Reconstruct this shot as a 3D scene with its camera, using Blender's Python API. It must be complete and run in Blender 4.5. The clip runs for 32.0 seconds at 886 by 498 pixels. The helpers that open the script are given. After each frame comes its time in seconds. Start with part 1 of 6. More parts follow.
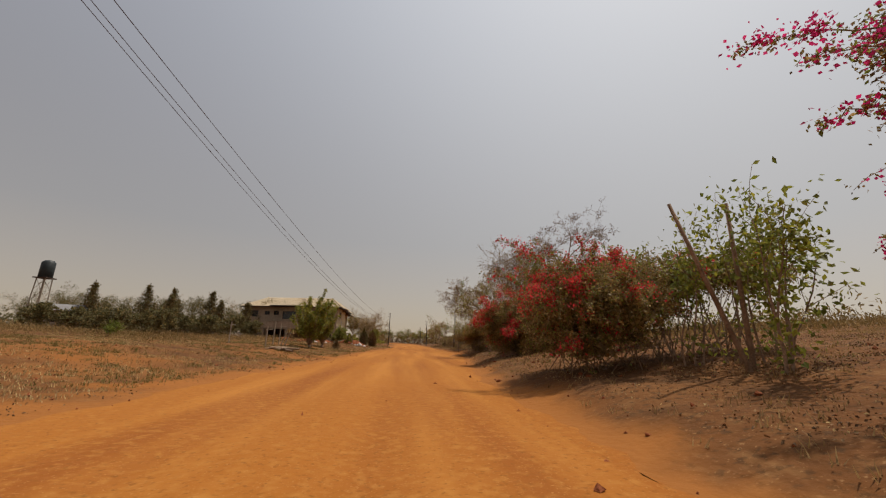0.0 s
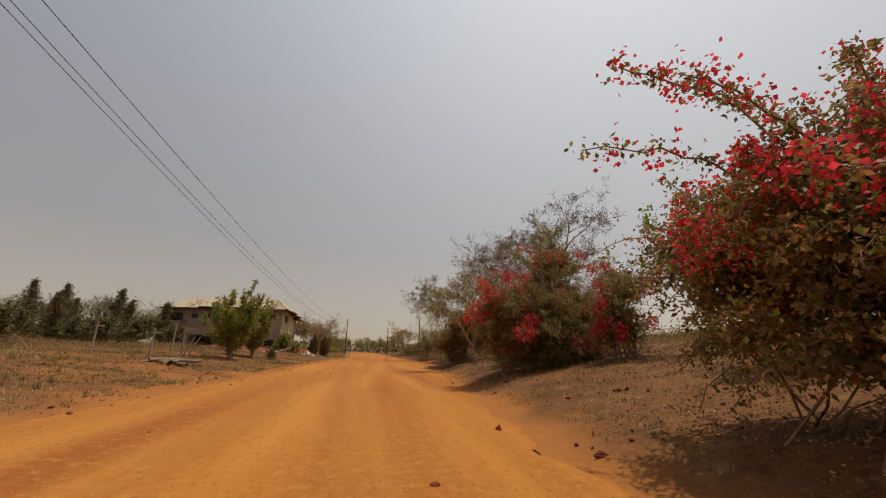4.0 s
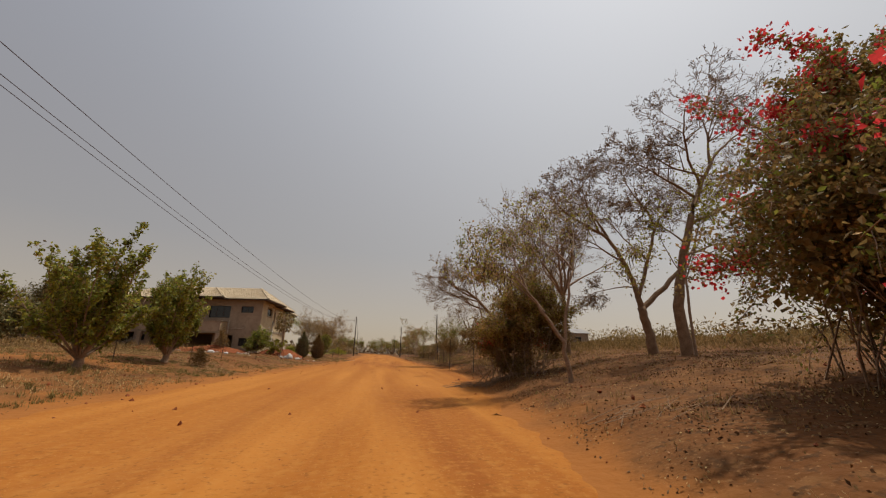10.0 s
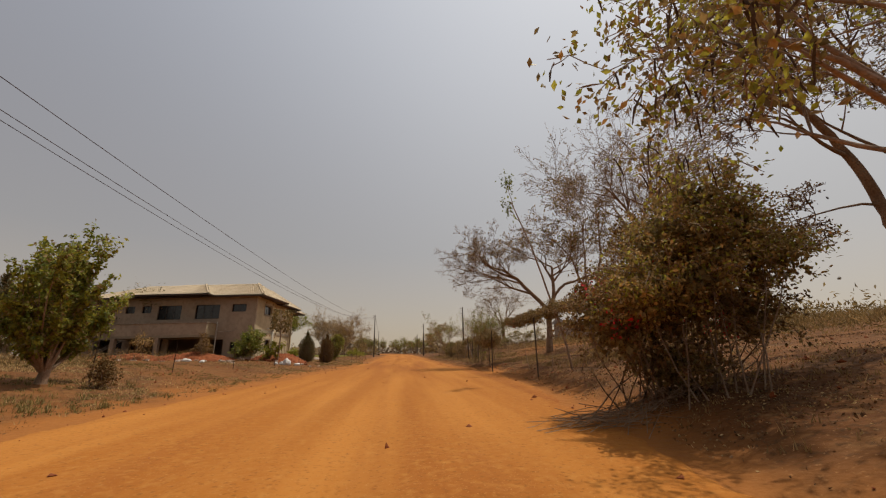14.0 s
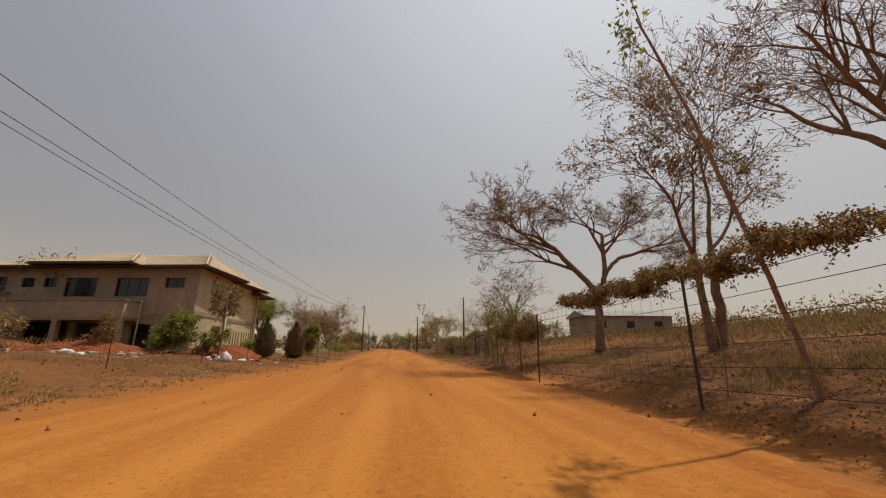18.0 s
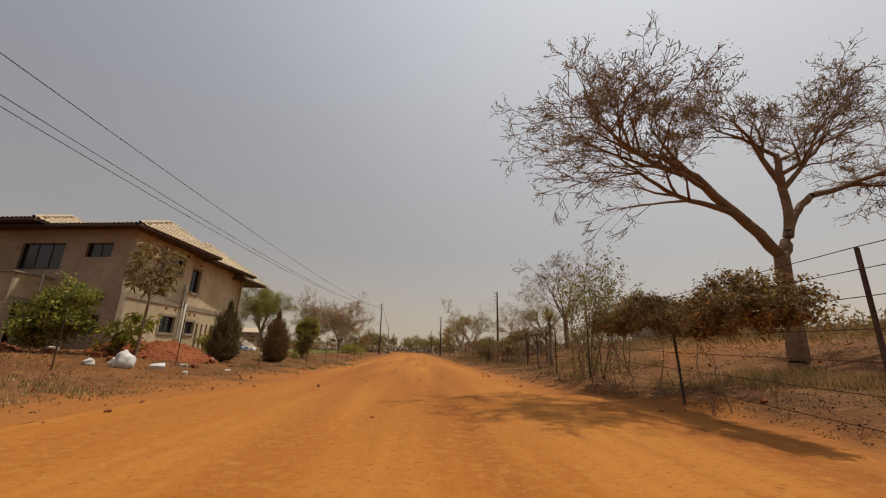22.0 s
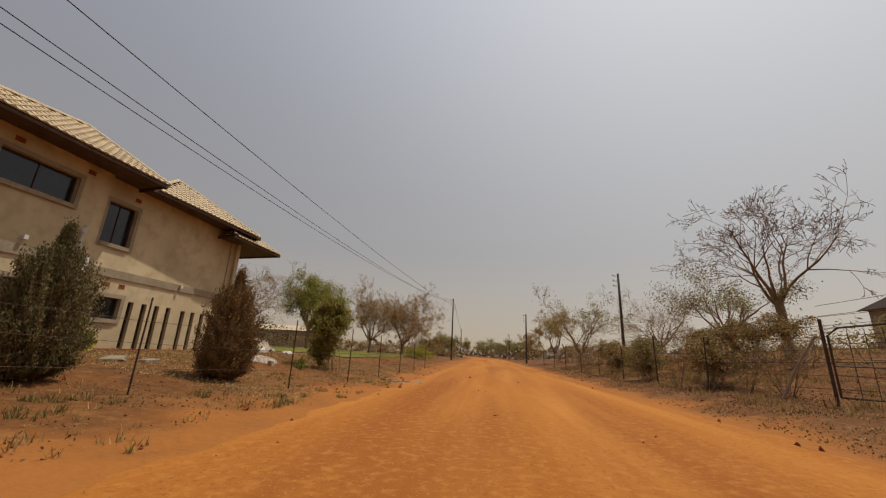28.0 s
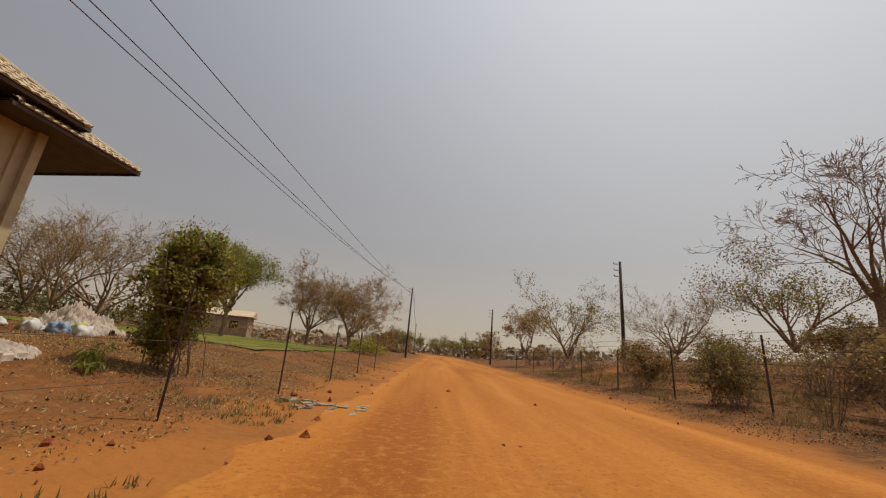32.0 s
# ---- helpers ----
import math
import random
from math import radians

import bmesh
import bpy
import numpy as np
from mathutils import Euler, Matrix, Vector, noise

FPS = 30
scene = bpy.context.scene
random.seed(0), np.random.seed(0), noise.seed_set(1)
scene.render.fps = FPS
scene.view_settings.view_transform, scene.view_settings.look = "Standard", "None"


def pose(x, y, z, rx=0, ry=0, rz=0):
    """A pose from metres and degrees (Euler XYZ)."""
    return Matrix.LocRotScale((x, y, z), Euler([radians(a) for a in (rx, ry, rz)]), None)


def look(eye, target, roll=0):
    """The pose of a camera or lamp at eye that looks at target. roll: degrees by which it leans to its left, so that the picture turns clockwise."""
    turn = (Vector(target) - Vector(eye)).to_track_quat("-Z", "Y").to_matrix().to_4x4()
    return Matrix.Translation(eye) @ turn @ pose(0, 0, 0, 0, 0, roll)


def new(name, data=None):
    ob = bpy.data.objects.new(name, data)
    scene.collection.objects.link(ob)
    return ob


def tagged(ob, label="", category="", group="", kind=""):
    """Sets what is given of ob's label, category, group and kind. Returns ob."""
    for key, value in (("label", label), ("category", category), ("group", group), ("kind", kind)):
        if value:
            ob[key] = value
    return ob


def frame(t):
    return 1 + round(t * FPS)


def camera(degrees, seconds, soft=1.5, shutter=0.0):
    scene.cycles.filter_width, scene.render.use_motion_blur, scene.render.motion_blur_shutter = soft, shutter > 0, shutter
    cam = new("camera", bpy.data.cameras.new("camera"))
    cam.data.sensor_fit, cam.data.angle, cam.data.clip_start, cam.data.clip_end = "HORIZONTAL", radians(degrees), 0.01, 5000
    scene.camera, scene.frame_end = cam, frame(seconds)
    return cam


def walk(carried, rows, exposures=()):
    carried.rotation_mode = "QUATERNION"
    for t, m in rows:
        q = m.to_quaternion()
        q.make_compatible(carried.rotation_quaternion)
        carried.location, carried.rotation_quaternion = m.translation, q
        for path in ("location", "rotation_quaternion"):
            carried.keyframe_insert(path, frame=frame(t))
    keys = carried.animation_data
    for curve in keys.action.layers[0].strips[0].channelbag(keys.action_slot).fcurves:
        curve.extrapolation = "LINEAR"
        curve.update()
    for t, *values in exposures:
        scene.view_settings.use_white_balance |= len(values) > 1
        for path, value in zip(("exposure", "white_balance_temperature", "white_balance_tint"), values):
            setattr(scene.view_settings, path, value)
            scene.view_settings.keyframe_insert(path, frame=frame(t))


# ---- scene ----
import itertools

cam = camera(99.8, 32.0, soft=1.2)
# seconds, x, y, z, yaw, pitch, roll
PATH = [
    (0.0, -0.05, -0.15, 1.169, -5.88, 14.11, 1.35),
    (0.5, -0.09, 0.79, 1.182, -5.36, 14.09, -0.89),
    (1.0, -0.17, 1.75, 1.148, -4.60, 14.92, -0.37),
    (1.5, -0.09, 2.83, 1.155, -6.04, 13.67, -2.61),
    (2.0, -0.07, 3.82, 1.123, -7.56, 14.06, -1.32),
    (2.5, -0.04, 4.77, 1.118, -9.22, 13.97, -0.60),
    (3.0, 0.02, 5.71, 1.135, -10.87, 14.51, 0.37),
    (3.5, 0.11, 6.65, 1.147, -11.87, 15.40, 1.04),
    (5.5, 0.87, 10.29, 1.195, -10.67, 15.37, 0.85),
    (6.0, 1.08, 11.53, 1.199, -10.26, 14.62, 0.24),
    (6.5, 1.17, 12.68, 1.182, -10.21, 14.53, 1.22),
    (7.0, 1.35, 13.79, 1.192, -11.13, 15.25, -0.74),
    (7.5, 1.44, 14.93, 1.181, -11.72, 15.84, 0.65),
    (8.0, 1.60, 16.07, 1.189, -12.02, 15.44, 0.80),
    (8.5, 1.73, 17.21, 1.182, -11.61, 14.58, 2.16),
    (9.0, 1.83, 18.23, 1.196, -11.39, 15.04, 1.02),
    (9.5, 1.85, 19.33, 1.185, -10.13, 15.08, 2.16),
    (10.0, 1.88, 20.37, 1.171, -9.34, 15.69, 1.30),
    (10.5, 1.95, 21.41, 1.157, -8.27, 15.40, 1.83),
    (11.0, 1.99, 22.49, 1.166, -7.56, 15.78, 1.33),
    (11.5, 2.08, 23.50, 1.176, -7.05, 15.33, 0.34),
    (12.0, 2.18, 24.43, 1.184, -6.06, 15.20, 1.42),
    (12.5, 2.28, 25.29, 1.189, -5.95, 15.60, -1.07),
    (13.0, 2.41, 26.12, 1.203, -5.42, 15.36, -0.19),
    (13.5, 2.50, 26.97, 1.189, -5.81, 15.94, 0.15),
    (14.0, 2.30, 28.43, 1.200, -6.56, 15.31, -1.09),
    (14.5, 2.39, 29.55, 1.196, -6.34, 15.33, -0.22),
    (16.5, 2.38, 33.78, 1.175, -7.19, 15.28, -0.22),
    (17.0, 2.45, 34.88, 1.162, -7.32, 15.54, -0.41),
    (17.5, 2.44, 36.05, 1.159, -7.43, 15.37, 0.32),
    (18.0, 2.46, 37.25, 1.152, -7.46, 14.79, 0.22),
    (18.5, 2.54, 38.43, 1.146, -7.12, 15.04, 0.15),
    (19.0, 2.60, 39.54, 1.141, -6.94, 15.29, -0.54),
    (19.5, 2.62, 40.75, 1.130, -6.24, 14.84, 0.87),
    (20.0, 2.64, 41.89, 1.118, -5.87, 15.02, 1.30),
    (20.5, 2.69, 43.02, 1.130, -5.55, 14.80, 1.13),
    (21.0, 2.65, 44.16, 1.101, -5.34, 14.99, 1.21),
    (21.5, 2.61, 45.33, 1.087, -4.77, 15.33, 2.10),
    (22.0, 2.58, 46.49, 1.066, -4.10, 15.34, 1.19),
    (22.5, 2.50, 47.72, 1.047, -3.04, 15.67, 1.17),
    (23.0, 2.45, 48.95, 1.021, -2.32, 15.53, 0.05),
    (23.5, 2.38, 50.13, 1.010, -1.55, 15.42, -0.28),
    (24.0, 2.32, 51.28, 1.004, -0.75, 15.71, -0.82),
    (24.5, 2.26, 52.44, 1.053, 0.32, 15.73, -0.37),
    (25.0, 2.14, 53.57, 1.065, 1.15, 15.37, -0.73),
    (25.5, 1.98, 54.73, 1.088, 2.39, 15.53, 0.77),
    (27.5, 1.66, 58.80, 1.129, 6.16, 15.74, 1.01),
    (28.0, 1.44, 59.63, 1.144, 6.88, 15.64, 2.42),
    (28.5, 1.30, 60.48, 1.141, 7.18, 15.62, 1.01),
    (29.0, 1.10, 61.29, 1.159, 7.73, 14.56, 2.20),
    (29.5, 0.90, 62.12, 1.158, 7.91, 15.36, 3.38),
    (30.0, 0.74, 63.15, 1.152, 6.44, 14.99, 2.92),
    (30.5, 0.61, 64.19, 1.142, 4.78, 14.23, 4.62),
    (31.0, 0.53, 65.20, 1.136, 3.00, 14.98, 4.45),
    (31.5, 0.29, 66.34, 1.150, 1.44, 16.09, 5.39),
    (32.0, 0.19, 67.31, 1.137, 0.18, 15.58, 4.75),
]
walk(cam, [(t, pose(x, y, z, 90 + p, 0, w) @ pose(0, 0, 0, 0, 0, r)) for t, x, y, z, w, p, r in PATH],
     exposures=[(0, 0.0, 6500, 10), (32, 0.0, 6500, 10)])

# ---- world and sun ----
SUN_TO = Vector((0.31, 0.20, 0.92)).normalized()
world = bpy.data.worlds.new("hazy_sky")
scene.world = world
world.use_nodes = True
wn, wl = world.node_tree.nodes, world.node_tree.links
sky = wn.new("ShaderNodeTexSky")
sky.sky_type = 'NISHITA'
sky.sun_disc = False
sky.sun_elevation = math.asin(SUN_TO.z)
sky.sun_rotation = math.atan2(SUN_TO.x, SUN_TO.y)
sky.altitude = 1200
sky.air_density, sky.dust_density, sky.ozone_density = 1.0, 7.0, 1.0
# dry-season haze: a pale veil over the clear sky, thicker near the horizon
tc = wn.new("ShaderNodeTexCoord")
sep = wn.new("ShaderNodeSeparateXYZ")
wl.new(tc.outputs["Generated"], sep.inputs[0])
ramp = wn.new("ShaderNodeValToRGB")
wl.new(sep.outputs[2], ramp.inputs[0])
ramp.color_ramp.elements[0].position, ramp.color_ramp.elements[0].color = 0.0, (7.1, 5.75, 4.15, 1)
ramp.color_ramp.elements[1].position, ramp.color_ramp.elements[1].color = 0.75, (3.0, 3.2, 3.95, 1)
e = ramp.color_ramp.elements.new(0.25)
e.color = (4.75, 4.42, 4.1, 1)
veil = wn.new("ShaderNodeMix")
veil.data_type = 'RGBA'
veil.inputs[0].default_value = 0.78
wl.new(sky.outputs[0], veil.inputs[6])
wl.new(ramp.outputs[0], veil.inputs[7])
# haze scatters forward: brighter towards the sun
dot = wn.new("ShaderNodeVectorMath")
dot.operation = 'DOT_PRODUCT'
dot.inputs[1].default_value = SUN_TO
wl.new(tc.outputs["Generated"], dot.inputs[0])
pos = wn.new("ShaderNodeMath")
pos.operation = 'MAXIMUM'
pos.inputs[1].default_value = 0.0
wl.new(dot.outputs["Value"], pos.inputs[0])
sq = wn.new("ShaderNodeMath")
sq.operation = 'POWER'
sq.inputs[1].default_value = 2.4
wl.new(pos.outputs[0], sq.inputs[0])
base = wn.new("ShaderNodeVectorMath")
base.operation = 'SCALE'
base.inputs["Scale"].default_value = 0.77
wl.new(veil.outputs[2], base.inputs[0])
warm = wn.new("ShaderNodeVectorMath")
warm.operation = 'SCALE'
warm.inputs[0].default_value = (4.7, 4.7, 4.35)
wl.new(sq.outputs[0], warm.inputs["Scale"])
glow = wn.new("ShaderNodeVectorMath")
glow.operation = 'ADD'
wl.new(base.outputs[0], glow.inputs[0])
wl.new(warm.outputs[0], glow.inputs[1])
wl.new(glow.outputs[0], wn["Background"].inputs[0])
wn["Background"].inputs[1].default_value = 0.10
sun = new("sun", bpy.data.lights.new("sun", 'SUN'))
sun.data.energy, sun.data.angle, sun.data.color = 3.2, radians(0.8), (1.0, 0.93, 0.82)
sun.matrix_world = look((0, 0, 60), Vector((0, 0, 60)) - SUN_TO)


# ---- materials ----
def mat(name, a, b, c=None, scale=3.0, fine=40.0, rough=0.9, bump=0.3, depth=0.02, metal=0.0, vary=0.0, island=0.0, spec=0.3, thin=0.0):
    """Two-scale procedural surface: colours a and b mixed by a broad noise, c by a fine one."""
    m = bpy.data.materials.new(name)
    m.use_nodes = True
    n, l = m.node_tree.nodes, m.node_tree.links
    p = n["Principled BSDF"]
    co = n.new("ShaderNodeTexCoord")
    big, small = n.new("ShaderNodeTexNoise"), n.new("ShaderNodeTexNoise")
    big.inputs["Scale"].default_value, small.inputs["Scale"].default_value = scale, fine
    big.inputs["Detail"].default_value, small.inputs["Detail"].default_value = 5, 4
    for t in (big, small):
        l.new(co.outputs["Object"], t.inputs["Vector"])
    r = n.new("ShaderNodeValToRGB")
    r.color_ramp.elements[0].position, r.color_ramp.elements[1].position = 0.36, 0.64
    r.color_ramp.elements[0].color, r.color_ramp.elements[1].color = (*a, 1), (*b, 1)
    l.new(big.outputs[0], r.inputs[0])
    mix = n.new("ShaderNodeMix")
    mix.data_type = 'RGBA'
    mix.inputs[7].default_value = (*(c or [v * 0.6 for v in a]), 1)
    r2 = n.new("ShaderNodeMapRange")
    r2.inputs[1].default_value, r2.inputs[2].default_value, r2.inputs[4].default_value = 0.45, 0.75, 0.7
    l.new(small.outputs[0], r2.inputs[0])
    l.new(r2.outputs[0], mix.inputs[0])
    l.new(r.outputs[0], mix.inputs[6])
    out = mix.outputs[2]
    if vary or island:
        src = n.new("ShaderNodeNewGeometry").outputs["Random Per Island"] if island else n.new("ShaderNodeObjectInfo").outputs["Random"]
        hsv = n.new("ShaderNodeHueSaturation")
        mr = n.new("ShaderNodeMapRange")
        k = island or vary
        mr.inputs[3].default_value, mr.inputs[4].default_value = 1 - k, 1 + k
        l.new(src, mr.inputs[0])
        l.new(mr.outputs[0], hsv.inputs["Value"])
        l.new(out, hsv.inputs["Color"])
        out = hsv.outputs[0]
    l.new(out, p.inputs["Base Color"])
    p.inputs["Roughness"].default_value, p.inputs["Metallic"].default_value = rough, metal
    p.inputs["Specular IOR Level"].default_value = spec
    if bump:
        bp = n.new("ShaderNodeBump")
        bp.inputs["Strength"].default_value, bp.inputs["Distance"].default_value = bump, depth
        l.new(small.outputs[0], bp.inputs["Height"])
        l.new(bp.outputs[0], p.inputs["Normal"])
    if thin:
        tr = n.new("ShaderNodeBsdfTranslucent")
        l.new(out, tr.inputs[0])
        sh = n.new("ShaderNodeMixShader")
        sh.inputs[0].default_value = thin
        l.new(p.outputs[0], sh.inputs[1])
        l.new(tr.outputs[0], sh.inputs[2])
        l.new(sh.outputs[0], n["Material Output"].inputs[0])
    return m


def earth(name, layers, bump=0.6, depth=0.04, streak=False, dust=None):
    """Earth of several colours: (colour, noise scale, from, to, strength), each laid over the last."""
    m = bpy.data.materials.new(name)
    m.use_nodes = True
    n, l = m.node_tree.nodes, m.node_tree.links
    p = n["Principled BSDF"]
    p.inputs["Roughness"].default_value, p.inputs["Specular IOR Level"].default_value = 0.95, 0.15
    co = n.new("ShaderNodeTexCoord")
    out = None
    for k, (col, sc, lo, hi, strength) in enumerate(layers):
        if out is None:
            rgb = n.new("ShaderNodeRGB")
            rgb.outputs[0].default_value = (*col, 1)
            out = rgb.outputs[0]
            continue
        t = n.new("ShaderNodeTexNoise")
        t.inputs["Scale"].default_value = 1.0
        t.inputs["Detail"].default_value = 6
        mp = n.new("ShaderNodeMapping")
        mp.inputs["Location"].default_value = (k * 17.3, k * 5.1, 0)
        mp.inputs["Scale"].default_value = (sc, sc * (0.06 if streak and k < 3 else 1), sc)
        l.new(co.outputs["Object"], mp.inputs[0])
        l.new(mp.outputs[0], t.inputs["Vector"])
        r = n.new("ShaderNodeMapRange")
        r.inputs[1].default_value, r.inputs[2].default_value, r.inputs[4].default_value = lo, hi, strength
        l.new(t.outputs[0], r.inputs[0])
        mx = n.new("ShaderNodeMix")
        mx.data_type = 'RGBA'
        mx.inputs[7].default_value = (*col, 1)
        l.new(r.outputs[0], mx.inputs[0])
        l.new(out, mx.inputs[6])
        out = mx.outputs[2]
        last = t
    if dust:
        at = n.new("ShaderNodeAttribute")
        at.attribute_name = "dust"
        mx = n.new("ShaderNodeMix")
        mx.data_type = 'RGBA'
        mx.inputs[7].default_value = (*dust, 1)
        l.new(at.outputs["Fac"], mx.inputs[0])
        l.new(out, mx.inputs[6])
        out = mx.outputs[2]
    l.new(out, p.inputs["Base Color"])
    fine = n.new("ShaderNodeTexNoise")
    fine.inputs["Scale"].default_value, fine.inputs["Detail"].default_value = 6.0, 8
    l.new(co.outputs["Object"], fine.inputs["Vector"])
    bp = n.new("ShaderNodeBump")
    bp.inputs["Strength"].default_value, bp.inputs["Distance"].default_value = bump, depth
    l.new(fine.outputs[0], bp.inputs["Height"])
    l.new(bp.outputs[0], p.inputs["Normal"])
    return m


M_ROAD = earth("laterite_road", [((0.34, 0.117, 0.017), 1, 0, 1, 1), ((0.44, 0.172, 0.031), 1.1, 0.42, 0.66, 0.9), ((0.24, 0.07, 0.011), 0.6, 0.48, 0.66, 0.85), ((0.42, 0.175, 0.036), 7.0, 0.5, 0.72, 0.65), ((0.21, 0.075, 0.012), 16.0, 0.56, 0.72, 0.8), ((0.46, 0.21, 0.06), 38.0, 0.6, 0.72, 0.7)], bump=0.5, depth=0.03, streak=True)
M_SOIL = earth("dry_soil", [((0.135, 0.052, 0.015), 1, 0, 1, 1), ((0.18, 0.076, 0.024), 0.35, 0.45, 0.62, 0.85), ((0.08, 0.035, 0.012), 0.9, 0.5, 0.66, 0.8), ((0.21, 0.1, 0.035), 3.0, 0.55, 0.68, 0.7), ((0.07, 0.034, 0.013), 9.0, 0.54, 0.66, 0.8), ((0.31, 0.165, 0.068), 22.0, 0.6, 0.72, 0.7)], bump=0.8, depth=0.06, dust=(0.31, 0.113, 0.024))
M_MOUND = mat("red_earth", (0.215, 0.055, 0.016), (0.29, 0.084, 0.025), (0.13, 0.033, 0.01), scale=1.2, fine=9, bump=1.0, depth=0.09)
M_PLASTER = mat("cement_plaster", (0.43, 0.335, 0.20), (0.57, 0.455, 0.275), (0.35, 0.268, 0.16), scale=0.45, fine=2.6, bump=0.15, depth=0.01)


def soil_splash(m, low, high, colour):
    """Red soil thrown up on the foot of a wall by rain, with a ragged upper edge."""
    n, l = m.node_tree.nodes, m.node_tree.links
    p = n["Principled BSDF"]
    old = p.inputs["Base Color"].links[0].from_socket
    geo, sep, nz = n.new("ShaderNodeNewGeometry"), n.new("ShaderNodeSeparateXYZ"), n.new("ShaderNodeTexNoise")
    nz.inputs["Scale"].default_value, nz.inputs["Detail"].default_value = 1.6, 6
    l.new(geo.outputs["Position"], sep.inputs[0])
    l.new(geo.outputs["Position"], nz.inputs["Vector"])
    ad, mr, mix = n.new("ShaderNodeMath"), n.new("ShaderNodeMapRange"), n.new("ShaderNodeMix")
    ad.operation = 'ADD'
    l.new(sep.outputs[2], ad.inputs[0])
    l.new(nz.outputs[0], ad.inputs[1])
    mr.inputs[1].default_value, mr.inputs[2].default_value = low + 0.5, high + 0.5
    mr.inputs[3].default_value, mr.inputs[4].default_value = 0.8, 0.0
    l.new(ad.outputs[0], mr.inputs[0])
    mix.data_type = 'RGBA'
    mix.inputs[7].default_value = (*colour, 1)
    l.new(mr.outputs[0], mix.inputs[0])
    l.new(old, mix.inputs[6])
    l.new(mix.outputs[2], p.inputs["Base Color"])


soil_splash(M_PLASTER, 0.45, 0.95, (0.46, 0.215, 0.075))
# darker than the side plaster: the front's shade is put into this colour
M_FRONT = mat("shaded_front_cement", (0.33, 0.24, 0.165), (0.42, 0.315, 0.215), (0.25, 0.18, 0.12), scale=0.5, fine=3, bump=0.2, depth=0.01)
M_BAND = mat("grey_cement", (0.26, 0.205, 0.135), (0.33, 0.262, 0.175), (0.20, 0.155, 0.10), scale=2, fine=15, bump=0.2, depth=0.01)
M_ROOF = mat("cream_roof_sheet", (0.46, 0.35, 0.22), (0.54, 0.42, 0.27), (0.33, 0.25, 0.15), scale=1.5, fine=10, rough=0.6, bump=0.1)
M_TILE = mat("cream_roof_tile", (0.47, 0.36, 0.22), (0.55, 0.43, 0.27), (0.33, 0.25, 0.15), scale=1.5, fine=10, rough=0.6, bump=0.1, vary=0.14)
M_FASCIA = mat("dark_fascia", (0.07, 0.045, 0.03), (0.11, 0.07, 0.05), scale=3, rough=0.7)
M_PANE = mat("dark_pane", (0.012, 0.013, 0.016), (0.02, 0.02, 0.024), scale=2, rough=0.15, bump=0.0, spec=0.5)
# the gloom inside the rooms is put into this darker colour
M_DARK = mat("shaded_interior", (0.20, 0.14, 0.10), (0.27, 0.19, 0.14), scale=1)
M_STEEL = mat("rusty_steel", (0.07, 0.045, 0.035), (0.11, 0.07, 0.05), (0.05, 0.03, 0.02), scale=6, rough=0.8, metal=0.2)
M_WOODPOLE = mat("creosote_pole", (0.06, 0.045, 0.035), (0.10, 0.075, 0.055), scale=4, fine=30)
M_PALE = mat("pale_timber", (0.30, 0.24, 0.17), (0.40, 0.33, 0.25), scale=4, fine=30)
M_WHITE = mat("white_plastic", (0.50, 0.47, 0.42), (0.66, 0.63, 0.58), (0.45, 0.4, 0.35), scale=5, fine=14, rough=0.6)
M_BARK = mat("grey_bark", (0.24, 0.155, 0.095), (0.36, 0.245, 0.16), (0.14, 0.09, 0.055), scale=4, fine=25, bump=0.8, depth=0.03)
M_BARKD = mat("dark_bark", (0.20, 0.12, 0.066), (0.30, 0.187, 0.108), (0.115, 0.068, 0.038), scale=4, fine=25, bump=0.8, depth=0.03)
M_LEAF = mat("green_leaf", (0.17, 0.20, 0.03), (0.27, 0.27, 0.05), (0.11, 0.125, 0.02), scale=1.5, fine=20, rough=0.55, bump=0, island=0.45, thin=0.4)
M_LEAFY = mat("yellow_green_leaf", (0.29, 0.285, 0.035), (0.42, 0.37, 0.055), (0.19, 0.17, 0.02), scale=1.5, fine=20, rough=0.55, bump=0, island=0.4, thin=0.45)
M_LEAFD = mat("dull_leaf", (0.215, 0.152, 0.05), (0.32, 0.22, 0.08), (0.14, 0.092, 0.032), scale=1.5, fine=20, rough=0.6, bump=0, island=0.5, thin=0.4)
M_LEAFDRY = mat("dry_leaf", (0.35, 0.215, 0.07), (0.46, 0.30, 0.105), (0.23, 0.135, 0.045), scale=1.5, fine=20, rough=0.7, bump=0, island=0.45, thin=0.2)
M_CYP = mat("cypress_leaf", (0.17, 0.10, 0.037), (0.25, 0.148, 0.055), (0.105, 0.064, 0.025), scale=2.5, fine=20, rough=0.85, bump=0, island=0.4, thin=0.15, spec=0.1)
M_RED = mat("red_bract", (0.60, 0.035, 0.04), (0.72, 0.075, 0.07), (0.42, 0.02, 0.025), scale=2, fine=20, rough=0.6, bump=0, island=0.35, thin=0.45)
M_PINK = mat("magenta_bract", (0.58, 0.02, 0.13), (0.66, 0.05, 0.2), (0.4, 0.01, 0.08), scale=2, fine=20, rough=0.6, bump=0, island=0.35, thin=0.45)
M_POD = mat("seed_pod", (0.07, 0.045, 0.03), (0.12, 0.08, 0.05), scale=3, island=0.4)
M_GRASS = mat("dry_grass", (0.29, 0.18, 0.07), (0.38, 0.25, 0.10), (0.20, 0.11, 0.04), scale=0.5, fine=8, bump=0, island=0.4, thin=0.3)
